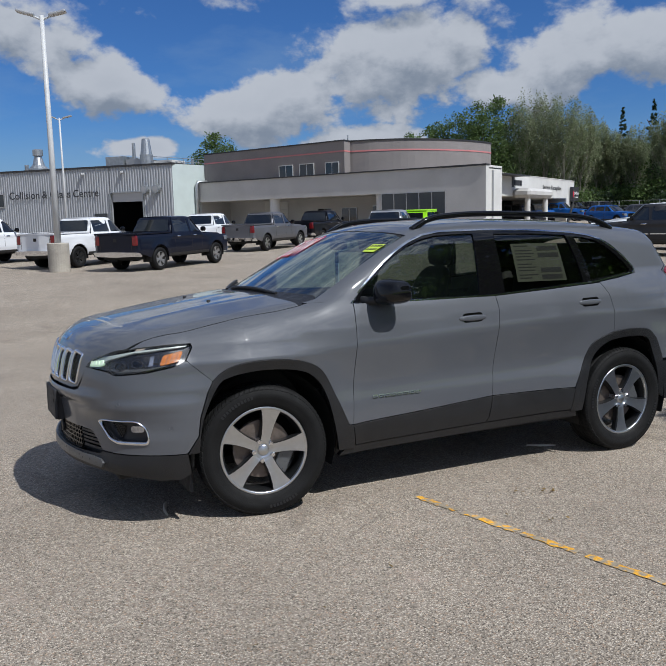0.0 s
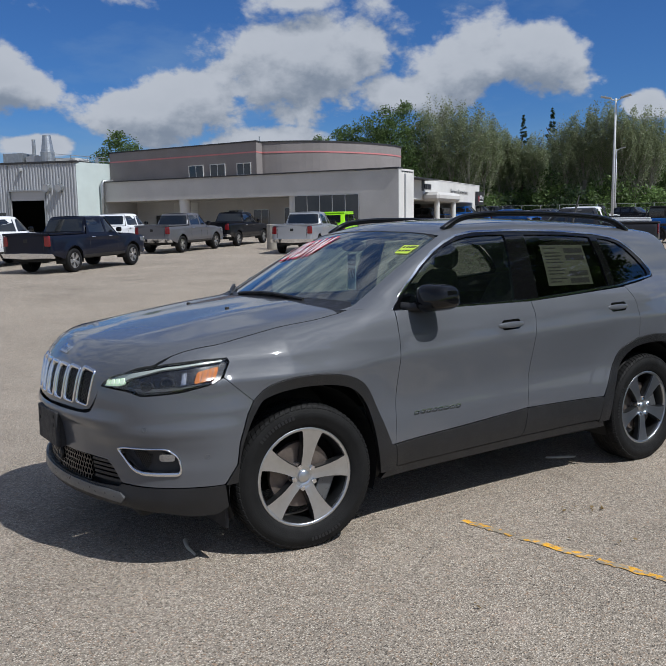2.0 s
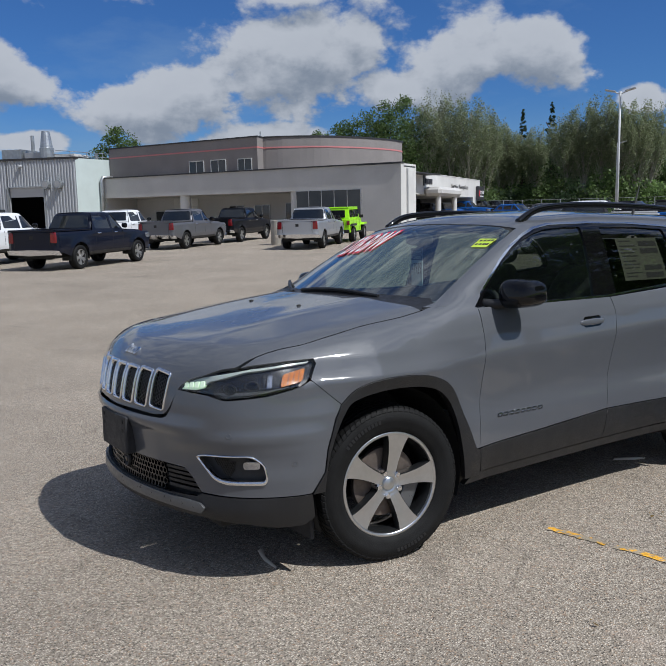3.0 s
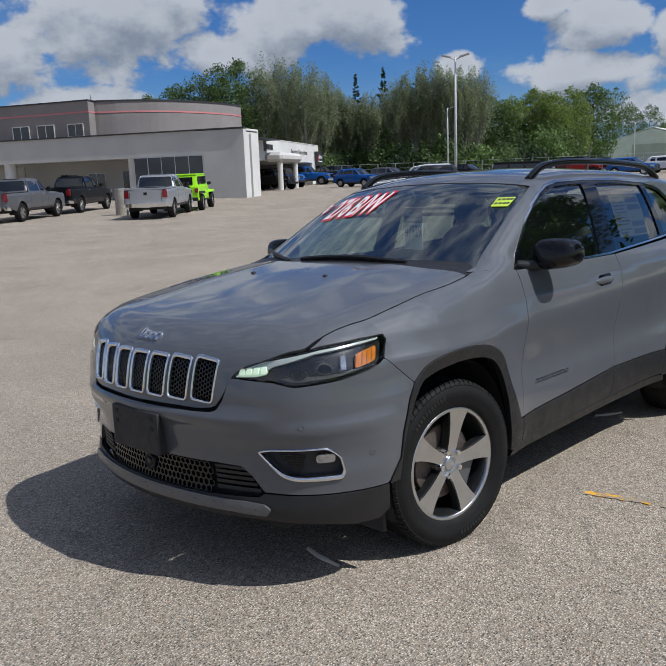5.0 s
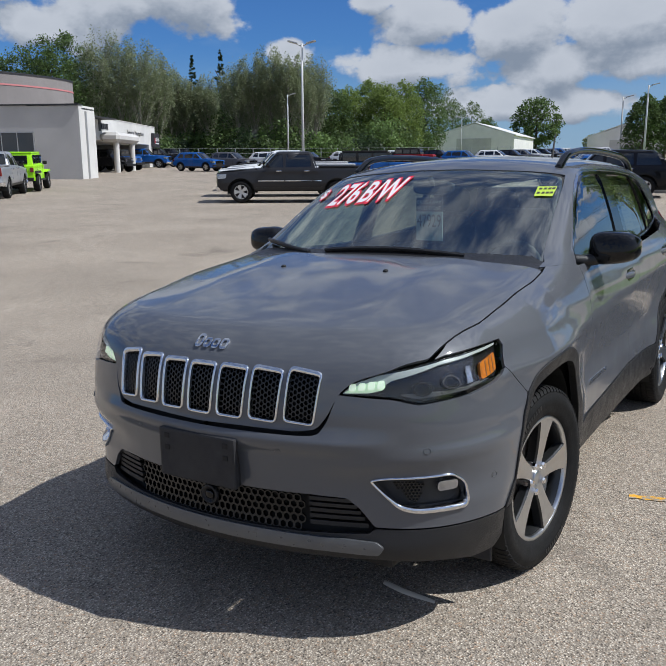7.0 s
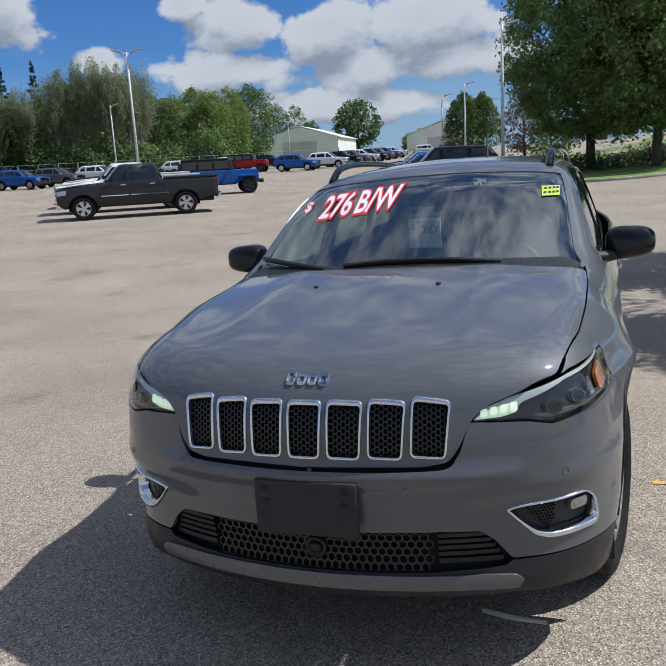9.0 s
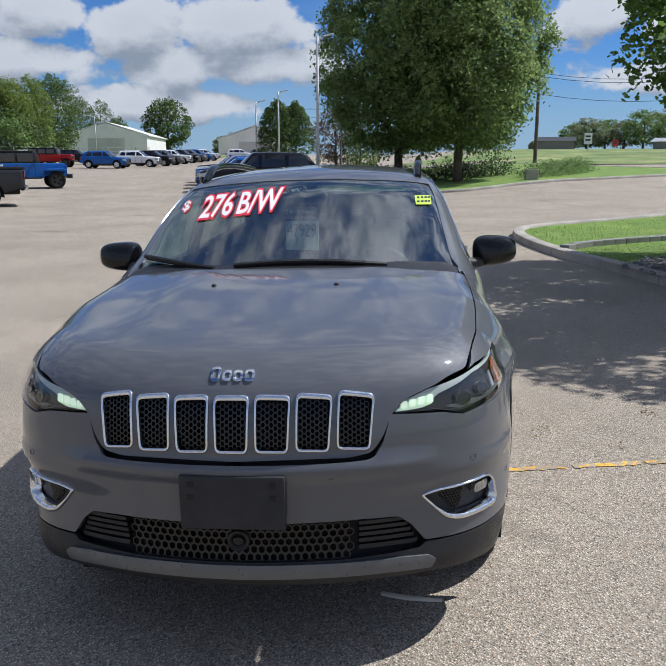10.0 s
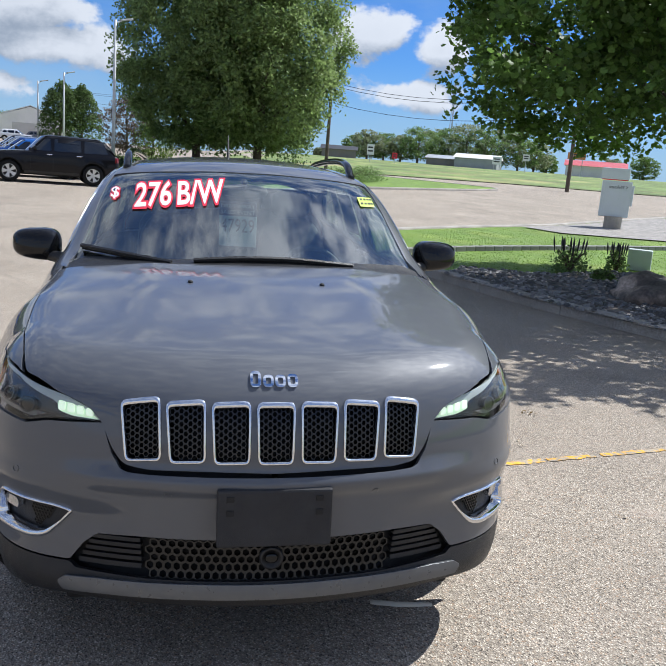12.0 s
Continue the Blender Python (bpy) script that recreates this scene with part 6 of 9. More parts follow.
def body_inside():
    f_in = [(-0.37, 0.30), (-0.36, 0.573), (-0.294, 0.748), (-0.238, 0.80), (-0.094, 0.824), (0.04, 0.824), (0.18, 0.806), (0.285, 0.767), (0.36, 0.67), (0.42, 0.491), (0.455, 0.25)]
    r_in = [(2.28, 0.25), (2.325, 0.58), (2.38, 0.71), (2.48, 0.785), (2.62, 0.81), (2.78, 0.815), (2.92, 0.795), (2.985, 0.70), (3.04, 0.55), (3.08, 0.33)]
    line = [(-1.42, 0.30)] + f_in + r_in + [(4.09, 0.30), (4.09, 1.10), (0.3, 1.08), (0.0, 1.0), (-0.4, 0.90), (-0.9, 0.80), (-1.42, 0.80)]
    # black shell added behind the panels; its colour gives the gaps their shade
    BODY.sheet("body_shell", round_chart, np.array(line), M_BLACK, suv, step=0.07, lift=-0.055, thick=0.002, mirror=True)
    bm = bmesh.new()
    box(bm, -0.75, 3.5, -0.62, 0.62, 0.235, 0.29, 0.02)
    part("floor_pan", bm, M_BLACK, suv)
    bm = bmesh.new()
    box(bm, 0.62, 3.3, -0.76, 0.76, 0.40, 0.50, 0.02)
    part("cabin_floor", bm, M_TRIM, suv)
    # dashboard
    bm = bmesh.new()
    prof = [(0.30, 1.10), (0.45, 1.125), (0.70, 1.118), (0.86, 1.08), (0.90, 0.98), (0.82, 0.80), (0.70, 0.60), (0.45, 0.60)]
    ys = [-0.76, -0.70, -0.37, 0.0, 0.37, 0.70, 0.76]
    rows = [[bm.verts.new((x + 0.16 * y * y, y, z + (0.018 if abs(y + 0.37) < 0.1 and z > 0.95 else 0) - (0.03 if abs(y) > 0.75 else 0))) for x, z in prof] for y in ys]
    for a, b in zip(rows, rows[1:]):
        for i in range(len(prof)):
            bm.faces.new((a[i], b[i], b[(i + 1) % len(prof)], a[(i + 1) % len(prof)]))
    bm.faces.new(rows[0]), bm.faces.new(rows[-1][::-1])
    bmesh.ops.recalc_face_normals(bm, faces=bm.faces)
    part("dashboard", bm, M_TRIM, suv, "black dashboard")
    bm = bmesh.new()
    n, k = 28, 8
    rings = []
    for i in range(n):
        a = 2 * math.pi * i / n
        ring = []
        for j in range(k):
            b = 2 * math.pi * j / k
            r = 0.178 + 0.016 * math.cos(b)
            p = Matrix.Rotation(radians(-62), 3, "Y") @ Vector((r * math.cos(a), r * math.sin(a), 0.016 * math.sin(b)))
            ring.append(bm.verts.new((1.02 + p.x, -0.37 + p.y, 1.03 + p.z)))
        rings.append(ring)
    for i in range(n):
        for j in range(k):
            bm.faces.new((rings[i][j], rings[(i + 1) % n][j], rings[(i + 1) % n][(j + 1) % k], rings[i][(j + 1) % k]))
    tube(bm, [(0.86, -0.37, 0.98), (1.01, -0.37, 1.03)], 0.03)
    tube(bm, [(1.02, -0.54, 1.03), (1.0, -0.37, 1.03), (1.02, -0.20, 1.03)], 0.018)
    part("steering_wheel", bm, M_TRIM, suv, smooth=True)
    for y in (-0.37, 0.37):
        bm = bmesh.new()
        blob(bm, (1.56, y, 0.62), (0.27, 0.25, 0.09), 4)
        seat = part("front_seat", bm, M_SEAT, suv, "dark cloth front seat", smooth=True)
        bm = bmesh.new()
        blob(bm, (1.86, y, 0.96), (0.07, 0.25, 0.34), 3.5, taper=lambda q: (q[0] + 2.1 * q[2], q[1] * (0.92 - 0.12 * q[2]), q[2]))
        part("backrest", bm, M_SEAT, seat, smooth=True)
        bm = bmesh.new()
        blob(bm, (2.03, y, 1.385), (0.05, 0.13, 0.09), 3)
        part("headrest", bm, M_SEAT, seat, smooth=True)
        for d in (-0.05, 0.05):
            bm = bmesh.new()
            tube(bm, [(2.0, y + d, 1.24), (2.03, y + d, 1.36)], 0.007, 6)
            part("headrest_post", bm, M_CHROME, seat)
    bm = bmesh.new()
    blob(bm, (2.60, 0, 0.66), (0.28, 0.66, 0.10), 5)
    bench = part("rear_bench", bm, M_SEAT, suv, smooth=True)
    bm = bmesh.new()
    blob(bm, (2.92, 0, 0.98), (0.07, 0.66, 0.32), 5, taper=lambda q: (q[0] + 1.6 * q[2], q[1], q[2]))
    part("backrest", bm, M_SEAT, bench, smooth=True)
    for y in (-0.38, 0.38):
        bm = bmesh.new()
        blob(bm, (3.05, y, 1.35), (0.05, 0.13, 0.08), 3)
        part("headrest", bm, M_SEAT, bench, smooth=True)
    half = np.array([(1.0, 0.0), (1.03, 0.3), (1.10, 0.58), (1.16, 0.63), (2.6, 0.64), (3.1, 0.6), (3.2, 0.0)])
    GREEN.sheet("headliner", top_chart, np.vstack([half, half[-2:0:-1] * (1, -1)]), M_HEADLINER, suv, step=0.09, lift=-0.045, thick=0.002)
    bm = bmesh.new()
    blob(bm, (0.93, 0.0, 1.475), (0.02, 0.12, 0.035), 3)
    tube(bm, [(0.93, 0, 1.47), (0.88, 0, 1.525)], 0.015)
    part("rear_view_mirror", bm, M_TRIM, suv, smooth=True)


def roof_height(x, y):
    s, w, r = top_chart(np.array([(x, y)]))
    return float(BODY.drop(s, w, r)[0, 2])


def fittings():
    for s in (1, -1):
        # roof rail: a raised bar on two swept feet
        bm = bmesh.new()
        pts = [(1.15, -0.012), (1.20, 0.012), (1.27, 0.040), (1.38, 0.054), (1.6, 0.058), (2.0, 0.058), (2.45, 0.056), (2.66, 0.048), (2.78, 0.026), (2.87, -0.010)]
        path = spline([(x, s * (0.585 + 0.01 * math.sin((x - 1.1) * 1.8)), roof_height(x, 0.585) + d) for x, d in pts], 4)
        rings = []
        for i, p in enumerate(path):
            d = Vector(path[min(i + 1, len(path) - 1)]) - Vector(path[max(i - 1, 0)])
            d.normalize()
            upw = Vector((0, 0, 1))
            side = d.cross(upw).normalized()
            upw = side.cross(d)
            end = min(i, len(path) - 1 - i)
            fat = 1.0 + 0.35 * max(0, 6 - end) / 6
            rings.append([bm.verts.new(Vector(p) + side * 0.021 * math.cos(a) * (1 if abs(math.cos(a)) > 0.5 else 1.3) + upw * 0.019 * fat * math.sin(a)) for a in (2 * math.pi * k / 10 for k in range(10))])
        for a, b in zip(rings, rings[1:]):
            for k in range(10):
                bm.faces.new((a[k], a[(k + 1) % 10], b[(k + 1) % 10], b[k]))
        bm.faces.new(rings[0][::-1]), bm.faces.new(rings[-1])
        bmesh.ops.recalc_face_normals(bm, faces=bm.faces)
        part("roof_rail", bm, M_GLOSSBLACK, suv, "black roof rail", smooth=True)
        # door mirror
        bm = bmesh.new()
        blob(bm, (0.765, s * 0.962, 1.203), (0.085, 0.108, 0.072), 3.2, 28, 16,
             taper=lambda q, s=s: (q[0] * (1 - 0.1 * q[2]) + 0.35 * (q[1] * s + 1) * 0.35 - (0.35 if q[0] < 0 else 0) * (1 - abs(q[1])) * 0.3, q[1], q[2] * (1 - 0.12 * (q[1] * s)) - 0.10 * (1 - q[1] * s) * 0.5))
        mirror = part("door_mirror", bm, M_GLOSSBLACK, suv, "gloss black door mirror", smooth=True)
        bm = bmesh.new()
        tube(bm, spline([(0.655, s * 0.80, 1.148), (0.69, s * 0.86, 1.146), (0.735, s * 0.92, 1.155)], 4), 0.026, 10)
        part("mirror_arm", bm, M_CLAD, mirror, smooth=True)
        bm = bmesh.new()
        blob(bm, (0.835, s * 0.962, 1.200), (0.010, 0.070, 0.045), 3.5)
        part("mirror_glass", bm, M_CHROME, mirror, smooth=True)
        # door handles
        for x, z, hold in ((1.38, 1.012, "front"), (2.35, 1.062, "rear")):
            recess = rounded([(x - 0.075, z - 0.028), (x - 0.075, z + 0.028), (x + 0.075, z + 0.032), (x + 0.075, z - 0.024)], 0.025)
            cup = [o for o in BODY.sheet("handle_cup", side_chart, recess, M_GLOSSBLACK, suv, step=0.02, lift=0.0015, thick=0.004, mirror=True)]
            bpy.data.objects.remove(cup[1 if s > 0 else 0])
            y = 0.921 if hold == "front" else 0.925
            bm = bmesh.new()
            blob(bm, (x, s * (y - 0.006), z), (0.108, 0.018, 0.0185), 3.4, 24, 12, taper=lambda q, s=s: (q[0], q[1] - s * 0.5 * q[0] * q[0], q[2] * (1 - 0.15 * abs(q[0])) + 0.2 * q[0] * 0.5))
            part("door_handle", bm, M_PAINT, suv, "grey pull handle", smooth=True)
        # washer jets
        bm = bmesh.new()
        blob(bm, (-0.093, s * 0.252, 1.153), (0.013, 0.010, 0.007), 2.2, 12, 8)
        part("washer_jet", bm, M_BLACK, suv, smooth=True)
    # wiper arms
    for pts in ([(0.715, 1.208), (0.60, 1.197), (0.46, 1.182), (0.33, 1.168)], [(0.24, 1.180), (0.05, 1.192), (-0.18, 1.192), (-0.44, 1.172)]):
        q = spline(pts, 5)
        s, w, r = front_chart(q)
        p = GREEN.drop(s, w, r)
        n = GREEN.normal(p)
        bm = bmesh.new()
        tube(bm, p + n * 0.022, [0.010] * len(p), 6)
        arm = part("wiper", bm, M_CLAD, suv)
        bm = bmesh.new()
        tube(bm, p + n * 0.008, [0.006] * len(p), 6)
        part("wiper_blade", bm, M_BLACK, arm)
    # cowl under the wipers
    half = np.array([(0.17, 0.0), (0.20, 0.45), (0.262, 0.775), (0.36, 0.775), (0.40, 0.70), (0.28, 0.35), (0.25, 0.0)])
    BODY.sheet("cowl", top_chart, np.vstack([half, half[-2:0:-1] * (1, -1)]), M_CLAD, suv, step=0.05, lift=-0.006, thick=0.02)
    # number plate bracket, with no plate on it
    bm = bmesh.new()
    box(bm, -0.998, -0.976, -0.166, 0.166, 0.512, 0.686, 0.008)
    box(bm, -0.984, -0.945, -0.150, 0.150, 0.507, 0.690, 0.006)
    plate = part("plate_bracket", bm, M_BRACKET, suv, "black plastic number plate bracket, empty")
    for y in (-0.128, 0.128):
        for z in (0.660, 0.618):
            bm = bmesh.new()
            box(bm, -1.0005, -0.992, y - 0.011, y + 0.011, z - 0.009, z + 0.009, 0.002)
            part("clip", bm, M_BLACK, plate)
    # radar window below the bracket
    bm = bmesh.new()
    lathe(bm, [(0.036, 0.0), (0.036, 0.010), (0.029, 0.014), (0.026, 0.006), (0.0, 0.004)], 28)
    bmesh.ops.transform(bm, matrix=pose(-0.930, 0.0, 0.447, 0, 0, 90), verts=bm.verts)
    part("radar_housing", bm, M_CLAD, suv, smooth=True)
    bm = bmesh.new()
    blob(bm, (-0.938, 0.0, 0.447), (0.006, 0.02, 0.016), 2.2, 14, 8)
    part("radar_lens", bm, M_GLOSSBLACK, suv, smooth=True)
    # parking sensors
    mid = XA - RA * math.pi / 2
    for s0, z in ((-1.12, 0.655), (2 * mid + 1.12, 0.655), (-0.70, 0.675), (2 * mid + 0.70, 0.675), (-0.475, 0.545), (2 * mid + 0.475, 0.545)):
        ringo = np.array([(s0 + 0.010 * math.cos(a), z + 0.010 * math.sin(a)) for a in (2 * math.pi * i / 16 for i in range(16))])
        BODY.sheet("parking_sensor", wide_chart, ringo, M_SATIN, suv, holes=[shrunk(ringo, 0.0013)], step=0.01, lift=0.0012, thick=0.002, roll=0.001)
    # maker's plaques as plain shapes
    p0, p1 = hood_p(-0.858, 1.000), hood_p(-0.897, 0.960)
    for y, hgt in ((0.058, 0.0), (0.021, 0.25), (-0.014, 0.25), (-0.050, 0.18)):
        o = rounded([(p0 - (p0 - p1) * hgt, y - 0.015), (p0 - (p0 - p1) * hgt, y + 0.015), (p1, y + 0.015), (p1, y - 0.015)], 0.012, 3)
        BODY.sheet("hood_plaque", hood_chart, o, M_CHROME, suv, holes=[shrunk(o, 0.0075)], step=0.01, lift=0.006, thick=0.006, roll=0.002)
    for i in range(8):
        x = 0.672 + i * 0.0425
        o = rounded([(x, 0.579), (x + 0.001, 0.598), (x + 0.035, 0.598), (x + 0.034, 0.579)], 0.006, 3)
        pair = BODY.sheet("door_plaque", side_chart, o, M_TRIMCHROME, suv, holes=[shrunk(o, 0.0045)], step=0.012, lift=0.004, thick=0.004, roll=0.001, mirror=True)
    # mud flaps before the front wheels
    for s in (1, -1):
        bm = bmesh.new()
        box(bm, -0.425, -0.405, min(s * 0.62, s * 0.84), max(s * 0.62, s * 0.84), 0.175, 0.31, 0.006)
        part("mud_flap", bm, M_BRACKET, suv)
    # aerial on the roof
    bm = bmesh.new()
    z = roof_height(3.02, 0.0)
    tube(bm, [(3.02, 0, z - 0.01), (3.02, 0, z + 0.02), (3.10, 0, z + 0.24)], [0.03, 0.012, 0.004], 8)
    part("roof_aerial", bm, M_BLACK, suv, smooth=True)


def stickers():
    for fat, lift, mat in ((0.075, 0.0025, M_REDV), (0.018, 0.0045, M_WHITE)):
        put_letters("price_decal", "276", on_screen(0.519, 0.342, 1.387, 1.489, 0.017, lift), mat, suv, fat, 0.0, "white figures edged in red on the windscreen")
        put_letters("price_decal", "B/W", on_screen(0.327, 0.094, 1.405, 1.506, 0.022, lift), mat, suv, fat, 0.0, "white letters edged in red on the windscreen")
        put_letters("price_decal", "$", on_screen(0.637, 0.590, 1.424, 1.468, 0.0, lift), mat, suv, fat, 0.0, "white dollar sign edged in red on the windscreen")
    # price card hanging from the mirror
    a, b = Vector((0.965, 0.118, 0.0)), Vector((0.895, -0.065, 0.0))
    out = Vector((b.y - a.y, a.x - b.x, 0.0)).normalized()

    def on_card(u, z, lift):
        p = a.lerp(b, u) + out * lift
        return (p.x, p.y, z)

    def card(name, u0, u1, z0, z1, lift, mat, label=""):
        bm = bmesh.new()
        vs = [bm.verts.new(on_card(u, z, lift - d)) for d in (0.0, 0.003) for u, z in ((u0, z0), (u1, z0), (u1, z1), (u0, z1))]
        for q in ((0, 1, 2, 3), (7, 6, 5, 4), (0, 4, 5, 1), (1, 5, 6, 2), (2, 6, 7, 3), (3, 7, 4, 0)):
            bm.faces.new([vs[k] for k in q])
        bmesh.ops.recalc_face_normals(bm, faces=bm.faces)
        return part(name, bm, mat, suv, label)

    def card_words(name, text, u0, u1, z0, z1, mat):
        put_letters(name, text, lambda q: [on_card(u0 + (u1 - u0) * u, z0 + (z1 - z0) * v, 0.003) for u, v in q], mat, suv)
    card("price_sheet", 0.0, 1.0, 1.200, 1.352, 0.0, M_CARD, "pale price card hanging from the rear-view mirror")
    card("card_header", 0.0, 1.0, 1.352, 1.425, 0.0, M_NAVY, "dark blue printed header of the price card")
    card_words("price_figures", "47929", 0.05, 0.95, 1.272, 1.338, M_INK)
    card_words("price_heading", "SALES EVENT", 0.04, 0.96, 1.362, 1.380, M_PAPER)
    card_words("price_heading", "DRIVE AWAY", 0.04, 0.96, 1.392, 1.410, M_CARD)
    tag = np.array([(-0.568, 1.472), (-0.648, 1.470), (-0.652, 1.427), (-0.574, 1.429)])
    GREEN.sheet("stock_sticker", front_chart, tag, M_YELLOW, suv, step=0.03, lift=0.003, thick=0.001, label="yellow sticker at the windscreen's corner")
    for z in (1.459, 1.440):
        for y in (-0.580, -0.600, -0.618, -0.634):
            bar = np.array([(y, z + 0.006), (y - 0.012, z + 0.006), (y - 0.012, z - 0.002), (y, z - 0.002)])
            GREEN.sheet("print_bar", front_chart, bar, M_INK, suv, step=0.02, lift=0.0045, thick=0.001)
    # window sheet of the rear left door, its print as bars
    sheets = [(np.array([(1.838, 1.463), (2.243, 1.465), (2.262, 1.213), (1.835, 1.214)]), M_STICKER, -0.009)]
    sheets += [(np.array([(2.05, z), (2.23, z), (2.23, z - 0.03), (2.05, z - 0.03)]), M_INK, -0.0075) for z in (1.445, 1.40, 1.30, 1.255)]
    sheets += [(np.array([(1.86, z), (1.86 + w, z), (1.86 + w, z - 0.006), (1.86, z - 0.006)]), M_INK, -0.0075) for z, w in ((1.45, 0.12), (1.42, 0.15), (1.40, 0.16), (1.38, 0.13), (1.36, 0.16), (1.33, 0.12), (1.31, 0.15), (1.29, 0.14), (1.26, 0.16), (1.24, 0.10))]
    for outline, mat, lift in sheets:
        pair = GREEN.sheet("window_sheet" if mat is M_STICKER else "print_bar", side_chart, outline, mat, suv, step=0.06, lift=lift, thick=0.001, mirror=True)
        bpy.data.objects.remove(pair[0])


wheels()
body_inside()
fittings()
stickers()

# ---------------------------------------------------------------- other vehicles
M_CARGLASS = material("dark_car_glass", (0.010, 0.012, 0.013), 0.04, coat=1.0)


def car_paint(name, colour, metal=0.0):
    return material(name + "_car_paint", colour, 0.4, metal, 0.4, spec=0.1)


PAINTS = {"black": car_paint("black", (0.005, 0.005, 0.007)), "navy": car_paint("navy", (0.005, 0.007, 0.016)), "charcoal": car_paint("charcoal", (0.030, 0.030, 0.033), 0.3),
          "grey": car_paint("grey", (0.13, 0.13, 0.14), 0.4), "silver": car_paint("silver", (0.36, 0.37, 0.39), 0.5), "white": car_paint("white", (0.70, 0.71, 0.72)),
          "blue": car_paint("blue", (0.01, 0.09, 0.33)), "deep_blue": car_paint("deep_blue", (0.012, 0.05, 0.20)), "red": car_paint("red", (0.32, 0.012, 0.012)), "lime": car_paint("lime", (0.36, 0.80, 0.02))}


def small_wheel(parent, x, y, side, radius, width, bright):
    bm = bmesh.new()
    w = width / 2
    lathe(bm, [(radius * 0.62, -w), (radius * 0.88, -w * 1.02), (radius * 0.98, -w * 0.85), (radius, -w * 0.4), (radius, w * 0.4), (radius * 0.98, w * 0.85), (radius * 0.88, w * 1.02), (radius * 0.66, w * 0.95), (radius * 0.62, w * 0.8)], 28)
    tyre = part("wheel", bm, M_RUBBER, parent, "black tyre on an alloy rim", smooth=True)
    tyre.matrix_basis = pose(x, y, radius, 0, 0, 0 if side > 0 else 180)
    bm = bmesh.new()
    lathe(bm, [(radius * 0.64, w * 0.82), (radius * 0.60, w * 0.86), (radius * 0.56, w * 0.55), (0.0, w * 0.45)], 24)
    part("rim", bm, M_BLACK, tyre, smooth=True)
    bm = bmesh.new()
    for k in range(5):
        a = 2 * math.pi * k / 5 + x
        c, s = math.cos(a), math.sin(a)
        rows = []
        for r, hw in ((0.02, 0.035), (radius * 0.3, 0.05), (radius * 0.62, 0.09)):
            rows.append([bm.verts.new((r * c - u * s, w * (0.72 + 0.12 * r / radius) - d, r * s + u * c)) for u, d in ((-hw, 0.03), (-hw, 0), (hw, 0), (hw, 0.03))])
        for p, q in zip(rows, rows[1:]):
            for i in range(3):
                bm.faces.new((p[i], p[i + 1], q[i + 1], q[i]))
    lathe(bm, [(radius * 0.64, w * 0.80), (radius * 0.66, w * 0.88), (radius * 0.60, w * 0.88)], 24)
    lathe(bm, [(0.07, w * 0.7), (0.06, w * 0.80), (0.0, w * 0.82)], 12)
    part("spokes", bm, bright, tyre)


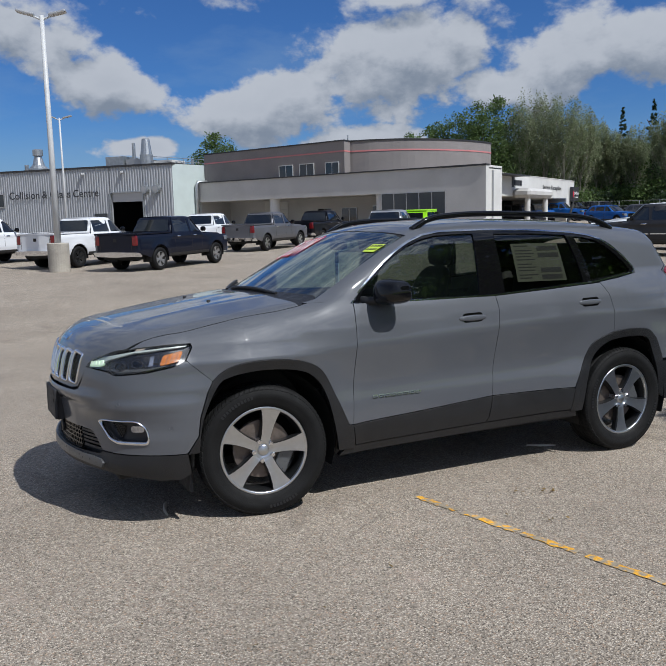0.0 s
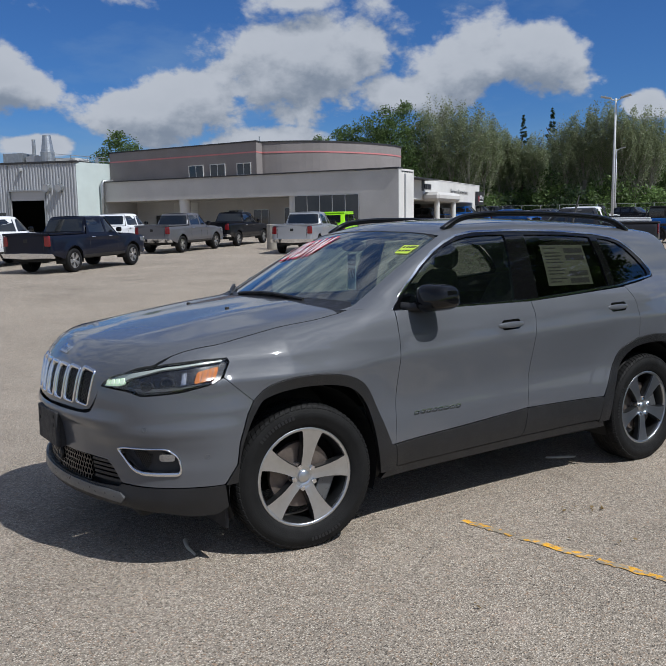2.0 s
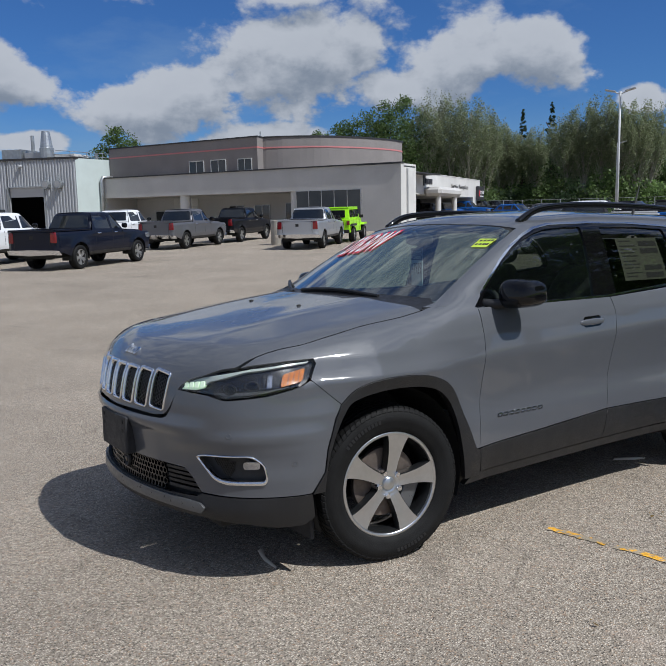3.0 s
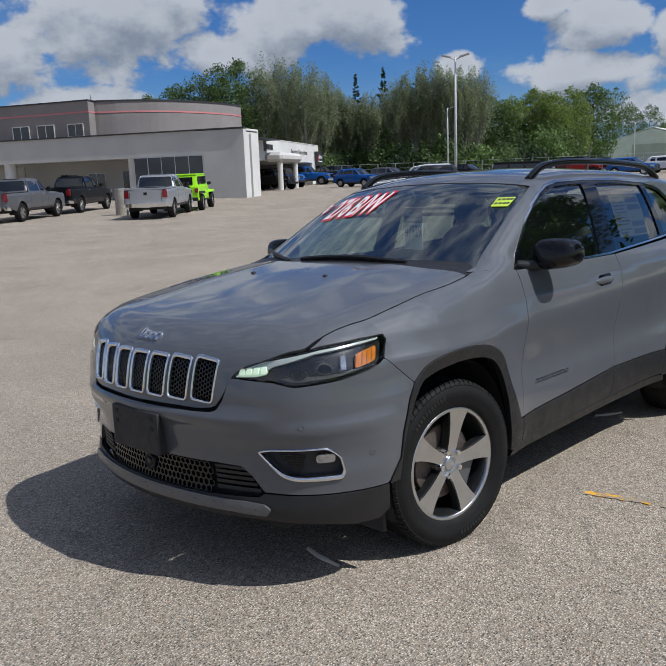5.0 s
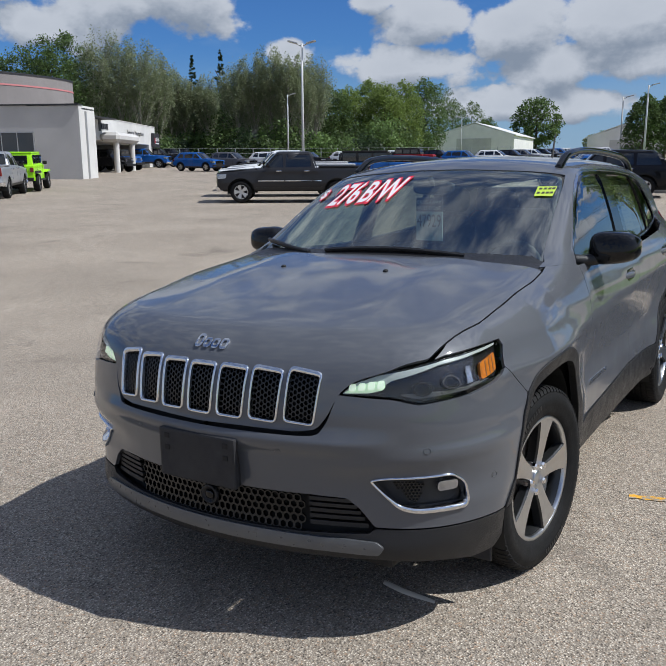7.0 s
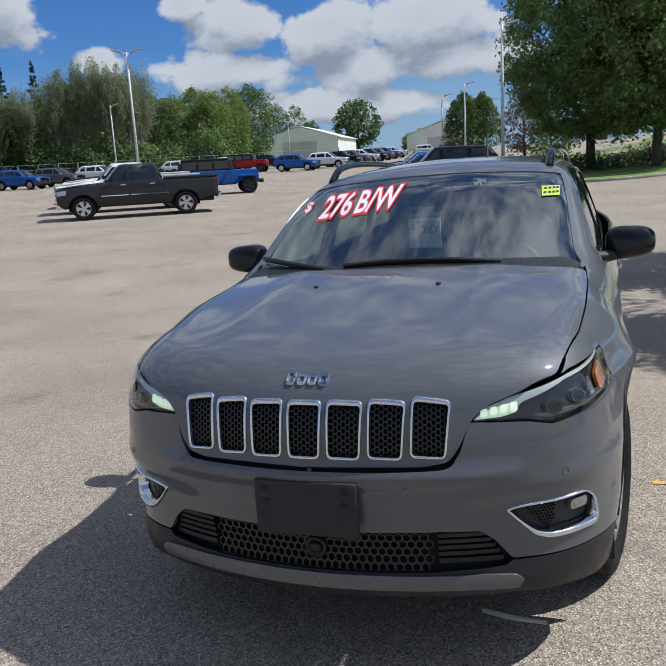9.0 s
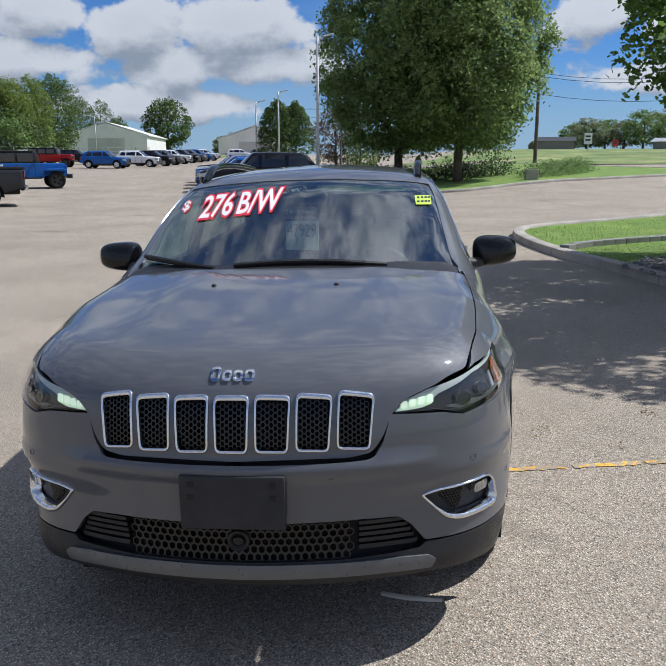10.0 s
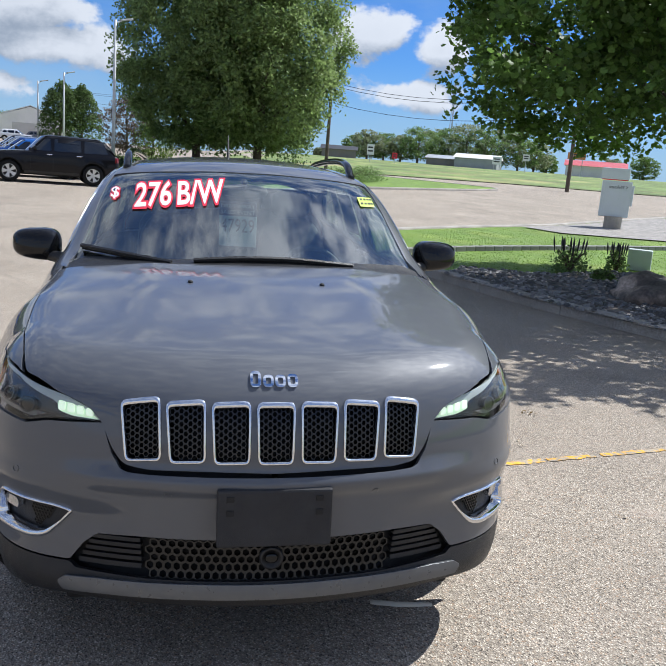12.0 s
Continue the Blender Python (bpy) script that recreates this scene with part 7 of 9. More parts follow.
def vehicle(kind, paint, label, detail=0.12, bright=None):
    """A pickup, estate or small SUV: x from the front axle backwards. Returns its root."""
    V = {"pickup": dict(cat="pickup truck", wb=3.66, rear=4.93, front=-0.98, half=0.985, hood=(1.16, 1.24, 1.30), screen=(0.72, 1.30), roof=1.92, cab=(1.32, 2.62, 2.90), belt=1.30, deck=1.36, wr=0.41, low=0.42, sill=0.48, top_in=0.20),
         "wagon": dict(cat="car", wb=3.12, rear=4.18, front=-0.95, half=0.99, hood=(1.12, 1.18, 1.24), screen=(0.62, 1.25), roof=1.88, cab=(1.25, 3.35, 4.02), belt=1.24, deck=1.24, wr=0.41, low=0.30, sill=0.36, top_in=0.20),
         "suv": dict(cat="car", wb=2.68, rear=3.55, front=-0.90, half=0.90, hood=(0.98, 1.04, 1.10), screen=(0.40, 1.12), roof=1.62, cab=(1.05, 2.80, 3.40), belt=1.10, deck=1.10, wr=0.36, low=0.26, sill=0.33, top_in=0.18)}[kind]
    root = tagged(new("pickup_truck" if kind == "pickup" else "parked_suv"), label, V["cat"], "parked vehicles")
    wb, half, wr = V["wb"], V["half"], V["wr"]
    mat = PAINTS[paint]
    bright = bright or M_ALLOY

    def lower(p):
        x, y, z = p[:, 0], np.abs(p[:, 1]), p[:, 2]
        width = curve(z, (V["low"], V["low"] + 0.15, 0.75, V["belt"] - 0.12, V["belt"] + 0.1), (half - 0.07, half - 0.03, half, half - 0.015, half - 0.08))
        for cx in (0.0, wb):
            r = np.hypot(x - cx, z - wr)
            width = width + 0.022 * np.exp(-(((r - wr - 0.1) / 0.12) ** 2))
        side = y - width
        top = z - curve(x, (V["front"], -0.2, V["screen"][0], V["cab"][0] + 0.3, V["rear"]), (V["hood"][0], V["hood"][1], V["hood"][2], V["deck"], V["deck"])) + 0.04 * y * y
        nose = V["front"] + 0.10 * y**2 + 0.12 * np.clip(0.62 - z, 0, 1) - x
        tail = x - V["rear"] + 0.05 * y**2 + (0.0 if kind == "pickup" else 1) * 0.15 * np.clip(z - 0.9, 0, 1)
        return smax(0.03, smax(0.08, smax(0.10, side, nose, tail), top), V["low"] - z)

    def green(p):
        x, y, z = p[:, 0], np.abs(p[:, 1]), p[:, 2]
        side = y - (half - 0.06 - V["top_in"] * (z - V["belt"]) / (V["roof"] - V["belt"]) * 1.0)
        s0, s1 = V["screen"]
        screen = (s0 + (z - s1) * (V["cab"][0] - s0) / (V["roof"] - s1) + 0.22 * y**2 - x) * 0.6
        roof = z - V["roof"] + 0.06 * y**2 + 0.03 * np.clip(x - V["cab"][0] - 0.6, 0, 5) ** 2 * (0.5 if kind != "pickup" else 0.1)
        back = (x - (V["cab"][2] - (z - V["belt"]) * (V["cab"][2] - V["cab"][1]) / (V["roof"] - V["belt"]) * 0.8)) * 0.85
        return smax(0.05, smax(0.10, side, roof, back, screen), V["belt"] - 0.15 - z)

    body, cab = Skin(lambda p: smin(0.03, lower(p), green(p))), Skin(green)
    xa, ra, xb, rb = -0.35, 0.9, V["rear"] - 0.55, 0.9

    def chart(q):
        s, z = q[:, 0], q[:, 1]
        a, b = np.clip((xa - s) / ra, 0, 2), np.clip((s - xb) / rb, 0, 2)
        return np.stack([np.clip(s, xa, xb), 0 * s, z], 1), np.stack([np.sin(b) - np.sin(a), np.cos(a) * np.cos(b), 0 * s], 1), 1.6

    fs, rs = xa - ra * math.pi / 2, xb + rb * math.pi / 2
    arc = [(a, radians(a)) for a in range(-5, 186, 15)]

    def arch(cx, r):
        return [(cx - r * math.cos(t), max(wr + r * math.sin(t), V["sill"])) for _, t in arc]
    z1 = V["belt"] - 0.02
    if kind == "pickup":
        line = [(fs, 0.55)] + arch(0, wr + 0.10) + arch(wb, wr + 0.10) + [(xb + 0.25, 0.62), (rs, 0.62), (rs, V["deck"] - 0.03), (V["cab"][2] + 0.1, V["deck"] - 0.03), (V["cab"][2], z1), (0.72, z1), (xa, V["hood"][1] - 0.09), (fs, V["hood"][0] - 0.05)]
    else:
        line = [(fs, 0.50)] + arch(0, wr + 0.08) + arch(wb, wr + 0.08) + [(xb + 0.25, 0.50), (rs, 0.50), (rs, z1), (0.6, z1), (xa, V["hood"][1] - 0.08), (fs, V["hood"][0] - 0.05)]
    body.sheet("body_side", chart, np.array(line), mat, root, step=detail, thick=0.03, mirror=True)

    def top(q):
        return np.stack([q[:, 0], q[:, 1], 0 * q[:, 0] + 0.7], 1), np.tile((0.0, 0.0, 1.0), (len(q), 1)), 1.5
    h = np.array([(V["front"] + 0.10, 0.0), (V["front"] + 0.16, half * 0.6), (xa, half - 0.14), (V["screen"][0] - 0.05, half - 0.10), (V["screen"][0] - 0.05, 0.0)])
    body.sheet("hood", top, np.vstack([h, h[-2:0:-1] * (1, -1)]), mat, root, step=detail, thick=0.05)
    w = half - 0.08 - V["top_in"]
    c0, c1 = V["cab"][0] + 0.02, V["cab"][1] - 0.02
    cab.sheet("roof", top, rounded([(c0, -w), (c0, w), (c1, w), (c1, -w)], 0.15), mat, root, step=detail, thick=0.03)

    def flank(q):
        return np.stack([q[:, 0], 0 * q[:, 0], q[:, 1]], 1), np.tile((0.0, 1.0, 0.0), (len(q), 1)), 1.6
    zt, zb = V["roof"] - 0.13, V["belt"] + 0.02
    s0 = V["screen"][0]
    slope = (V["cab"][0] - s0) / (V["roof"] - V["screen"][1])
    front_x = s0 + 0.22 + (zt - zb) * slope
    cab_side = np.array([(s0 + 0.02, V["belt"] - 0.05), (V["cab"][0] + 0.06, V["roof"] - 0.05), (c1 - 0.02, V["roof"] - 0.05), (V["cab"][2] - 0.04, V["belt"] - 0.05)])
    cuts = {"pickup": ((s0 + 0.25, 1.62), (1.70, 2.66)), "wagon": ((s0 + 0.25, 1.55), (1.65, 2.68), (2.78, 3.72)), "suv": ((s0 + 0.22, 1.32), (1.42, 2.30), (2.40, 2.98))}[kind]
    outlines = []
    for i, (a, b) in enumerate(cuts):
        back = -0.22 if (i == len(cuts) - 1 and kind != "pickup") else -0.03
        outlines.append(rounded([(a, zb), (front_x if i == 0 else a + 0.02, zt), (b + back, zt), (b, zb + (0.02 if i else 0))], 0.05))
    cab.sheet("cab_side", flank, cab_side, mat, root, holes=outlines, step=detail, thick=0.02, mirror=True)
    for o in outlines:
        cab.sheet("side_window", flank, shrunk(turned(o), -0.01), M_CARGLASS, root, step=0.2, lift=-0.012, thick=0.004, mirror=True)

    def ahead(q):
        return np.stack([0 * q[:, 0] + 2.2, q[:, 0], q[:, 1]], 1), np.tile((-1.0, 0.0, 0.0), (len(q), 1)), 2.6

    def behind(q):
        return np.stack([0 * q[:, 0] + 1.8, q[:, 0], q[:, 1]], 1), np.tile((1.0, 0.0, 0.0), (len(q), 1)), 3.5
    sc = rounded([(-(half - 0.18), V["screen"][1] - 0.02), (-(w + 0.02), V["roof"] - 0.07), (w + 0.02, V["roof"] - 0.07), (half - 0.18, V["screen"][1] - 0.02)], 0.06)
    cab.sheet("windscreen", ahead, sc, M_CARGLASS, root, step=0.2, lift=0.004, thick=0.01)
    rw = rounded([(-(half - 0.22), V["belt"] + 0.08), (-(w + 0.0), V["roof"] - 0.12), (w, V["roof"] - 0.12), (half - 0.22, V["belt"] + 0.08)], 0.06)
    cab.sheet("rear_frame", behind, np.array([(-(half - 0.08), V["belt"] - 0.1), (-(w + 0.06), V["roof"] - 0.04), (w + 0.06, V["roof"] - 0.04), (half - 0.08, V["belt"] - 0.1)]), mat, root, step=detail, lift=-0.002, thick=0.02)
    cab.sheet("rear_window", behind, rw, M_CARGLASS, root, step=0.2, lift=0.006, thick=0.01)
    bm = bmesh.new()
    box(bm, V["front"] + 0.25, V["rear"] - 0.2, -half + 0.25, half - 0.25, V["low"], V["belt"] - 0.35, 0.05)
    box(bm, V["screen"][0] + 0.1, V["cab"][2] - 0.12, -half + 0.22, half - 0.22, V["belt"] - 0.4, V["belt"] + 0.1, 0.05)
    part("underbody", bm, M_BLACK, root)
    # lamps, grille, bumpers
    zl = V["hood"][0] - 0.18
    body.sheet("headlamp", chart, rounded([(fs + 0.85, zl - 0.10), (fs + 0.85, zl + 0.08), (fs + 1.25, zl + 0.10), (fs + 1.22, zl - 0.06)], 0.03), M_LENS, root, step=0.1, lift=0.008, thick=0.03, mirror=True)
    body.sheet("grille", chart, np.array([(fs, zl - 0.28), (fs + 0.72, zl - 0.22), (fs + 0.78, zl + 0.08), (fs, zl + 0.12)]), M_GLOSSBLACK, root, step=0.12, lift=0.012, thick=0.03, mirror=True)
    body.sheet("front_bumper", chart, rounded([(fs, 0.42), (fs, 0.60), (fs + 1.0, 0.60), (fs + 1.05, 0.45)], 0.03), M_CHROME if kind == "pickup" else M_CLAD, root, step=0.12, lift=0.04, thick=0.08, mirror=True)
    if kind == "pickup":
        zz = V["deck"]
        body.sheet("tail_lamp", chart, rounded([(rs - 0.985, zz - 0.42), (rs - 0.985, zz - 0.08), (rs - 0.855, zz - 0.08), (rs - 0.855, zz - 0.42)], 0.02), M_RED, root, step=0.1, lift=0.012, thick=0.03, mirror=True)
        body.sheet("rear_bumper", chart, rounded([(rs, 0.52), (rs, 0.72), (rs - 1.0, 0.70), (rs - 1.05, 0.56)], 0.03), M_CHROME, root, step=0.12, lift=0.10, thick=0.16, mirror=True)
        body.sheet("tailgate_groove", chart, np.array([(rs - 0.835, 0.76), (rs - 0.835, zz - 0.05), (rs - 0.825, zz - 0.05), (rs - 0.825, 0.76)]), M_BLACK, root, step=0.2, lift=0.003, thick=0.004, mirror=True)
        body.sheet("tailgate_handle", chart, rounded([(rs, zz - 0.18), (rs, zz - 0.30), (rs - 0.12, zz - 0.30), (rs - 0.12, zz - 0.18)], 0.02), M_BLACK, root, step=0.1, lift=0.006, thick=0.01, mirror=True)
        # load bed
        bm = bmesh.new()
        x0, x1, yy, zf = V["cab"][2] + 0.06, V["rear"] - 0.10, half - 0.14, 0.85
        for q in (((x0, -yy, zf), (x1, -yy, zf), (x1, yy, zf), (x0, yy, zf)), ((x0, -yy, zf), (x0, -yy, zz), (x1, -yy, zz), (x1, -yy, zf)), ((x0, yy, zf), (x1, yy, zf), (x1, yy, zz), (x0, yy, zz)),
                  ((x0, -yy, zf), (x0, yy, zf), (x0, yy, zz), (x0, -yy, zz)), ((x1, -yy, zf), (x1, -yy, zz), (x1, yy, zz), (x1, yy, zf))):
            bm.faces.new([bm.verts.new(v) for v in q])
        part("load_bed", bm, M_CLAD, root)
        bm = bmesh.new()
        for s in (1, -1):
            box(bm, x0, x1 + 0.06, min(s * yy, s * (yy + 0.10)), max(s * yy, s * (yy + 0.10)), zz - 0.05, zz + 0.01, 0.012)
        box(bm, x1 - 0.02, x1 + 0.10, -yy - 0.05, yy + 0.05, zz - 0.06, zz + 0.005, 0.012)
        part("bed_rail", bm, mat, root)
    else:
        zz = V["belt"]
        body.sheet("tail_lamp", chart, rounded([(rs - 1.12, zz - 0.28), (rs - 1.12, zz - 0.08), (rs - 0.62, zz - 0.08), (rs - 0.66, zz - 0.24)], 0.03), M_RED, root, step=0.1, lift=0.008, thick=0.02, mirror=True)
    if paint == "charcoal" and kind == "pickup":
        for a, b in ((0.66, 1.63), (1.69, 2.69), (2.75, 3.05)):
            body.sheet("side_moulding", chart, np.array([(a, 0.80), (a, 0.835), (b, 0.835), (b, 0.80)]), M_CHROME, root, step=0.3, lift=0.012, thick=0.012, mirror=True, label="bright chrome side moulding")
    # door seams, handles, sill, mirrors
    for x in ((1.0, 1.66, 2.72) if kind == "pickup" else (0.78, cuts[1][0] - 0.05, cuts[1][1] + 0.05)):
        body.sheet("door_seam", chart, np.array([(x, V["sill"] + 0.06), (x - 0.012, z1 - 0.03), (x + 0.002, z1 - 0.03), (x + 0.014, V["sill"] + 0.06)]), M_BLACK, root, step=0.3, lift=0.003, thick=0.004, mirror=True)
    body.sheet("sill_trim", chart, np.array([(wr + 0.12, V["sill"]), (wr + 0.14, V["sill"] + 0.10), (wb - wr - 0.14, V["sill"] + 0.10), (wb - wr - 0.12, V["sill"])]), M_CLAD, root, step=0.2, lift=0.008, thick=0.03, mirror=True)
    for s in (1, -1):
        for x in ((1.45, 2.5) if kind == "pickup" else (cuts[0][1] - 0.08, cuts[1][1] - 0.1)):
            bm = bmesh.new()
            blob(bm, (x, s * (half - 0.005), V["belt"] - 0.12), (0.11, 0.03, 0.022), 3, 12, 8)
            part("door_handle", bm, M_CHROME if kind != "suv" else mat, root, smooth=True)
        bm = bmesh.new()
        blob(bm, (s0 + 0.32, s * (half + 0.09), V["belt"] + 0.10), (0.06, 0.11, 0.09), 3, 14, 10)
        part("door_mirror", bm, M_GLOSSBLACK, root, smooth=True)
        for x in (0.0, wb):
            small_wheel(root, x, s * (half - 0.13), s, wr, 0.27, bright)
            bm = bmesh.new()
            pts = [((wr + 0.11) * math.cos(radians(a)), (wr + 0.11) * math.sin(radians(a))) for a in range(-10, 191, 20)]
            rows = [[bm.verts.new((x + u, s * y, wr + v)) for u, v in pts] for y in (half - 0.4, half - 0.02)]
            for i in range(len(pts) - 1):
                bm.faces.new((rows[0][i], rows[0][i + 1], rows[1][i + 1], rows[1][i]))
            bm.faces.new(rows[0])
            part("wheel_house", bm, M_BLACK, root)
    return root


def offroader(paint, label):
    """A boxy four-door off-roader with separate wings and a spare wheel; x from the front axle backwards."""
    root = tagged(new("parked_offroader"), label, "car", "parked vehicles")
    mat = PAINTS[paint]

    def block(name, dims, m, bevel=0.04, taper=None, parent=None):
        bm = bmesh.new()
        box(bm, *dims, bevel, taper)
        return part(name, bm, m, parent or root)
    block("tub", (0.55, 3.62, -0.78, 0.78, 0.52, 1.24), mat, 0.05)
    block("hood", (-0.48, 0.62, -0.62, 0.62, 0.62, 1.24), mat, 0.06, (0.98, 0.92))
    block("grille", (-0.55, -0.46, -0.60, 0.60, 0.62, 1.16), mat, 0.03)
    for y in (-0.27, -0.18, -0.09, 0, 0.09, 0.18, 0.27):
        block("grille_slot", (-0.560, -0.54, y - 0.025, y + 0.025, 0.78, 1.08), M_BLACK, 0.008)
    for s in (1, -1):
        bm = bmesh.new()
        tube(bm, [(-0.57, s * 0.44, 0.98), (-0.545, s * 0.44, 0.98)], 0.11, 16)
        part("headlamp", bm, M_LENS, root)
        for x0, x1 in ((-0.52, 0.62), (2.42, 3.60)):
            a, b = min(s * 0.60, s * 0.95), max(s * 0.60, s * 0.95)
            block("wing", (x0, x1, a, b, 0.86, 0.98), mat if x0 < 0 else M_CLAD, 0.04, (0.75, 1.0))
        for a, b in ((1.05, 1.78), (1.90, 2.58), (2.72, 3.42)):
            block("side_window", (a, b, s * 0.735 - 0.012, s * 0.735 + 0.012, 1.32, 1.72), M_CARGLASS, 0.004)
        block("door_mirror", (0.92, 1.04, min(s * 0.80, s * 1.0), max(s * 0.80, s * 1.0), 1.25, 1.42), M_BLACK, 0.03)
        for x in (0.98, 1.84, 2.62):
            block("door_seam", (x, x + 0.014, min(s * 0.78, s * 0.783), max(s * 0.78, s * 0.783), 0.6, 1.22), M_BLACK, 0.0)
        block("step_bar", (0.70, 2.35, min(s * 0.74, s * 0.88), max(s * 0.74, s * 0.88), 0.48, 0.56), M_BLACK, 0.02)
        for x in (0.0, 2.98):
            small_wheel(root, x, s * 0.78, s, 0.42, 0.28, M_ALLOYDARK if paint != "lime" else M_ALLOY)
    block("cabin", (0.72, 3.58, -0.745, 0.745, 1.22, 1.80), M_BLACK if paint in ("red", "blue") else mat, 0.05, (0.86, 0.90))
    block("roof", (1.02, 3.42, -0.69, 0.69, 1.78, 1.86), mat if paint in ("lime", "black", "charcoal") else M_BLACK, 0.03)
    block("windscreen", (0.80, 0.90, -0.62, 0.62, 1.28, 1.74), M_CARGLASS, 0.01)
    block("rear_window", (3.50, 3.585, -0.5, 0.5, 1.32, 1.70), M_CARGLASS, 0.01)
    block("front_bumper", (-0.78, -0.58, -0.75, 0.75, 0.50, 0.70), M_CLAD, 0.03)
    block("rear_bumper", (3.60, 3.78, -0.75, 0.75, 0.50, 0.68), M_CLAD, 0.03)
    bm = bmesh.new()
    lathe(bm, [(0.0, 0.12), (0.30, 0.12), (0.40, 0.10), (0.41, 0.0), (0.40, -0.12), (0.2, -0.13)], 24)
    bmesh.ops.transform(bm, matrix=pose(3.82, 0, 1.05, 0, 0, -90), verts=bm.verts)
    part("spare_wheel", bm, M_RUBBER, root, smooth=True)
    for s in (1, -1):
        block("tail_lamp", (3.61, 3.66, min(s * 0.6, s * 0.76), max(s * 0.6, s * 0.76), 0.92, 1.14), M_RED, 0.01)
    return root


def stand(ob, at, heading, side, wb, which="rear", half=0.86):
    """Puts a vehicle by the ground point of one wheel: heading in degrees, side +1 where that wheel is on its left."""
    h = Vector((math.cos(radians(heading)), math.sin(radians(heading))))
    left = Vector((-h.y, h.x))
    p = Vector(at) - left * side * half
    if which == "rear":
        p = p + h * wb
    q = p - h * wb
    z0, z1 = float(ground_z(p.x, p.y)), float(ground_z(q.x, q.y))
    ob.matrix_basis = pose(p.x, p.y, z0, 0, -math.degrees(math.atan2(z1 - z0, wb)), heading + 180)
    return ob


def park():
    P = "pickup"
    stand(vehicle(P, "navy", "dark navy crew-cab pickup truck parked in the lot"), (5.86, 23.53), 38, -1, 3.66)
    w = stand(vehicle(P, "white", "white crew-cab pickup truck parked in the row", bright=M_ALLOYDARK), (3.6, 27.0), 40, -1, 3.66)
    for at in ((-0.2, 30.2), (11.4, 35.0)):
        stand(copy_thing(w, pose(0, 0, 0)), at, 40, -1, 3.66)
    stand(vehicle(P, "grey", "grey crew-cab pickup truck parked in the row"), (13.7, 32.4), 38, -1, 3.66)
    b = stand(vehicle(P, "black", "black crew-cab pickup truck parked before the showroom"), (18.8, 36.3), 38, -1, 3.66)
    stand(vehicle(P, "silver", "silver crew-cab pickup truck with a black rear bumper step"), (18.35, 27.28), 43, -1, 3.66)
    stand(offroader("lime", "lime green four-door off-roader"), (22.6, 30.6), 43, -1, 2.98)
    c = stand(vehicle(P, "charcoal", "charcoal crew-cab pickup truck with chrome trim"), (21.2, 17.2), 123, 1, 3.66, "front")
    stand(copy_thing(w, pose(0, 0, 0)), (24.2, 19.6), 123, 1, 3.66, "front")
    stand(copy_thing(w, pose(0, 0, 0)), (28.0, 22.2), 123, 1, 3.66, "front")
    stand(copy_thing(c, pose(0, 0, 0)), (31.5, 24.6), 123, 1, 3.66, "front")
    bw = stand(offroader("blue", "bright blue four-door off-roader"), (35.4, 17.2), -57, -1, 2.98, "front")
    stand(offroader("charcoal", "dark grey four-door off-roader by the service wing"), (47.0, 49.6), -75, 1, 2.98, "front")
    stand(copy_thing(bw, pose(0, 0, 0)), (51.5, 53.0), -75, 1, 2.98, "front")
    stand(offroader("red", "red four-door off-roader in the far row"), (71.9, 33.0), -80, -1, 2.98, "front")
    bs = stand(vehicle("suv", "blue", "bright blue small SUV in the far row"), (69.3, 26.9), -88, -1, 2.68, "front")
    ws = vehicle("suv", "white", "white small SUV in the far row")
    ks = vehicle("suv", "black", "black small SUV in the far row")
    gs = vehicle("suv", "grey", "grey small SUV in the far row")
    used = set()
    far = [(ws, 74.5, 25.5), (ks, 78.5, 25.3), (gs, 83, 25.6), (ws, 88, 26), (ks, 93, 26.4), (gs, 98, 26.8), (bs, 104, 27.5), (ws, 110, 28), (ws, 66, 37.5), (ks, 62, 40.0), (ws, 58, 41.5), (gs, 54, 43.0), (bs, 50.5, 44.0), (ks, 84, 36), (ws, 78, 38), (ws, 116, 24), (gs, 124, 22)]
    for proto, x, y in far:
        ob = proto if proto not in used and proto is not bs else copy_thing(proto, pose(0, 0, 0))
        used.add(proto)
        stand(ob, (x, y), -85, -1, 2.68, "front")
    bt = stand(vehicle(P, "blue", "bright blue pickup truck by the wood"), (59.0, 57.0), -60, 1, 3.66, "front")
    for at in ((62.5, 58.3), (66.0, 59.6), (69.6, 61.0)):
        stand(copy_thing(b, pose(0, 0, 0)), at, -60, 1, 3.66, "front")
    wg = stand(vehicle("wagon", "black", "black full-size SUV with bright trim"), (29.7, 7.4), 103, 1, 3.12, "front")
    stand(copy_thing(bs, pose(0, 0, 0)), (33.2, 8.6), 103, 1, 2.68, "front")
    dk = stand(vehicle("suv", "deep_blue", "deep blue SUV in the row behind"), (36.5, 9.5), 103, 1, 2.68, "front")
    stand(copy_thing(ws, pose(0, 0, 0)), (39.8, 10.4), 103, 1, 2.68, "front")
    stand(copy_thing(ks, pose(0, 0, 0)), (43.0, 11.2), 103, 1, 2.68, "front")


dealership()
collision_shop()
metal_shed("metal_shed", (182.6, 62.0), (-4.0, 18.5), (32.0, 5.5), 4.6, 7.4, "beige gabled metal shed beyond the far rows", float(ground_z(182, 62)) - 0.2)
metal_shed("metal_shed", (178.0, 27.0), (-3.0, 16.0), (30.0, 6.0), 3.8, 6.6, "low pale metal shed in the distance", float(ground_z(178, 27)) - 0.3)
park()

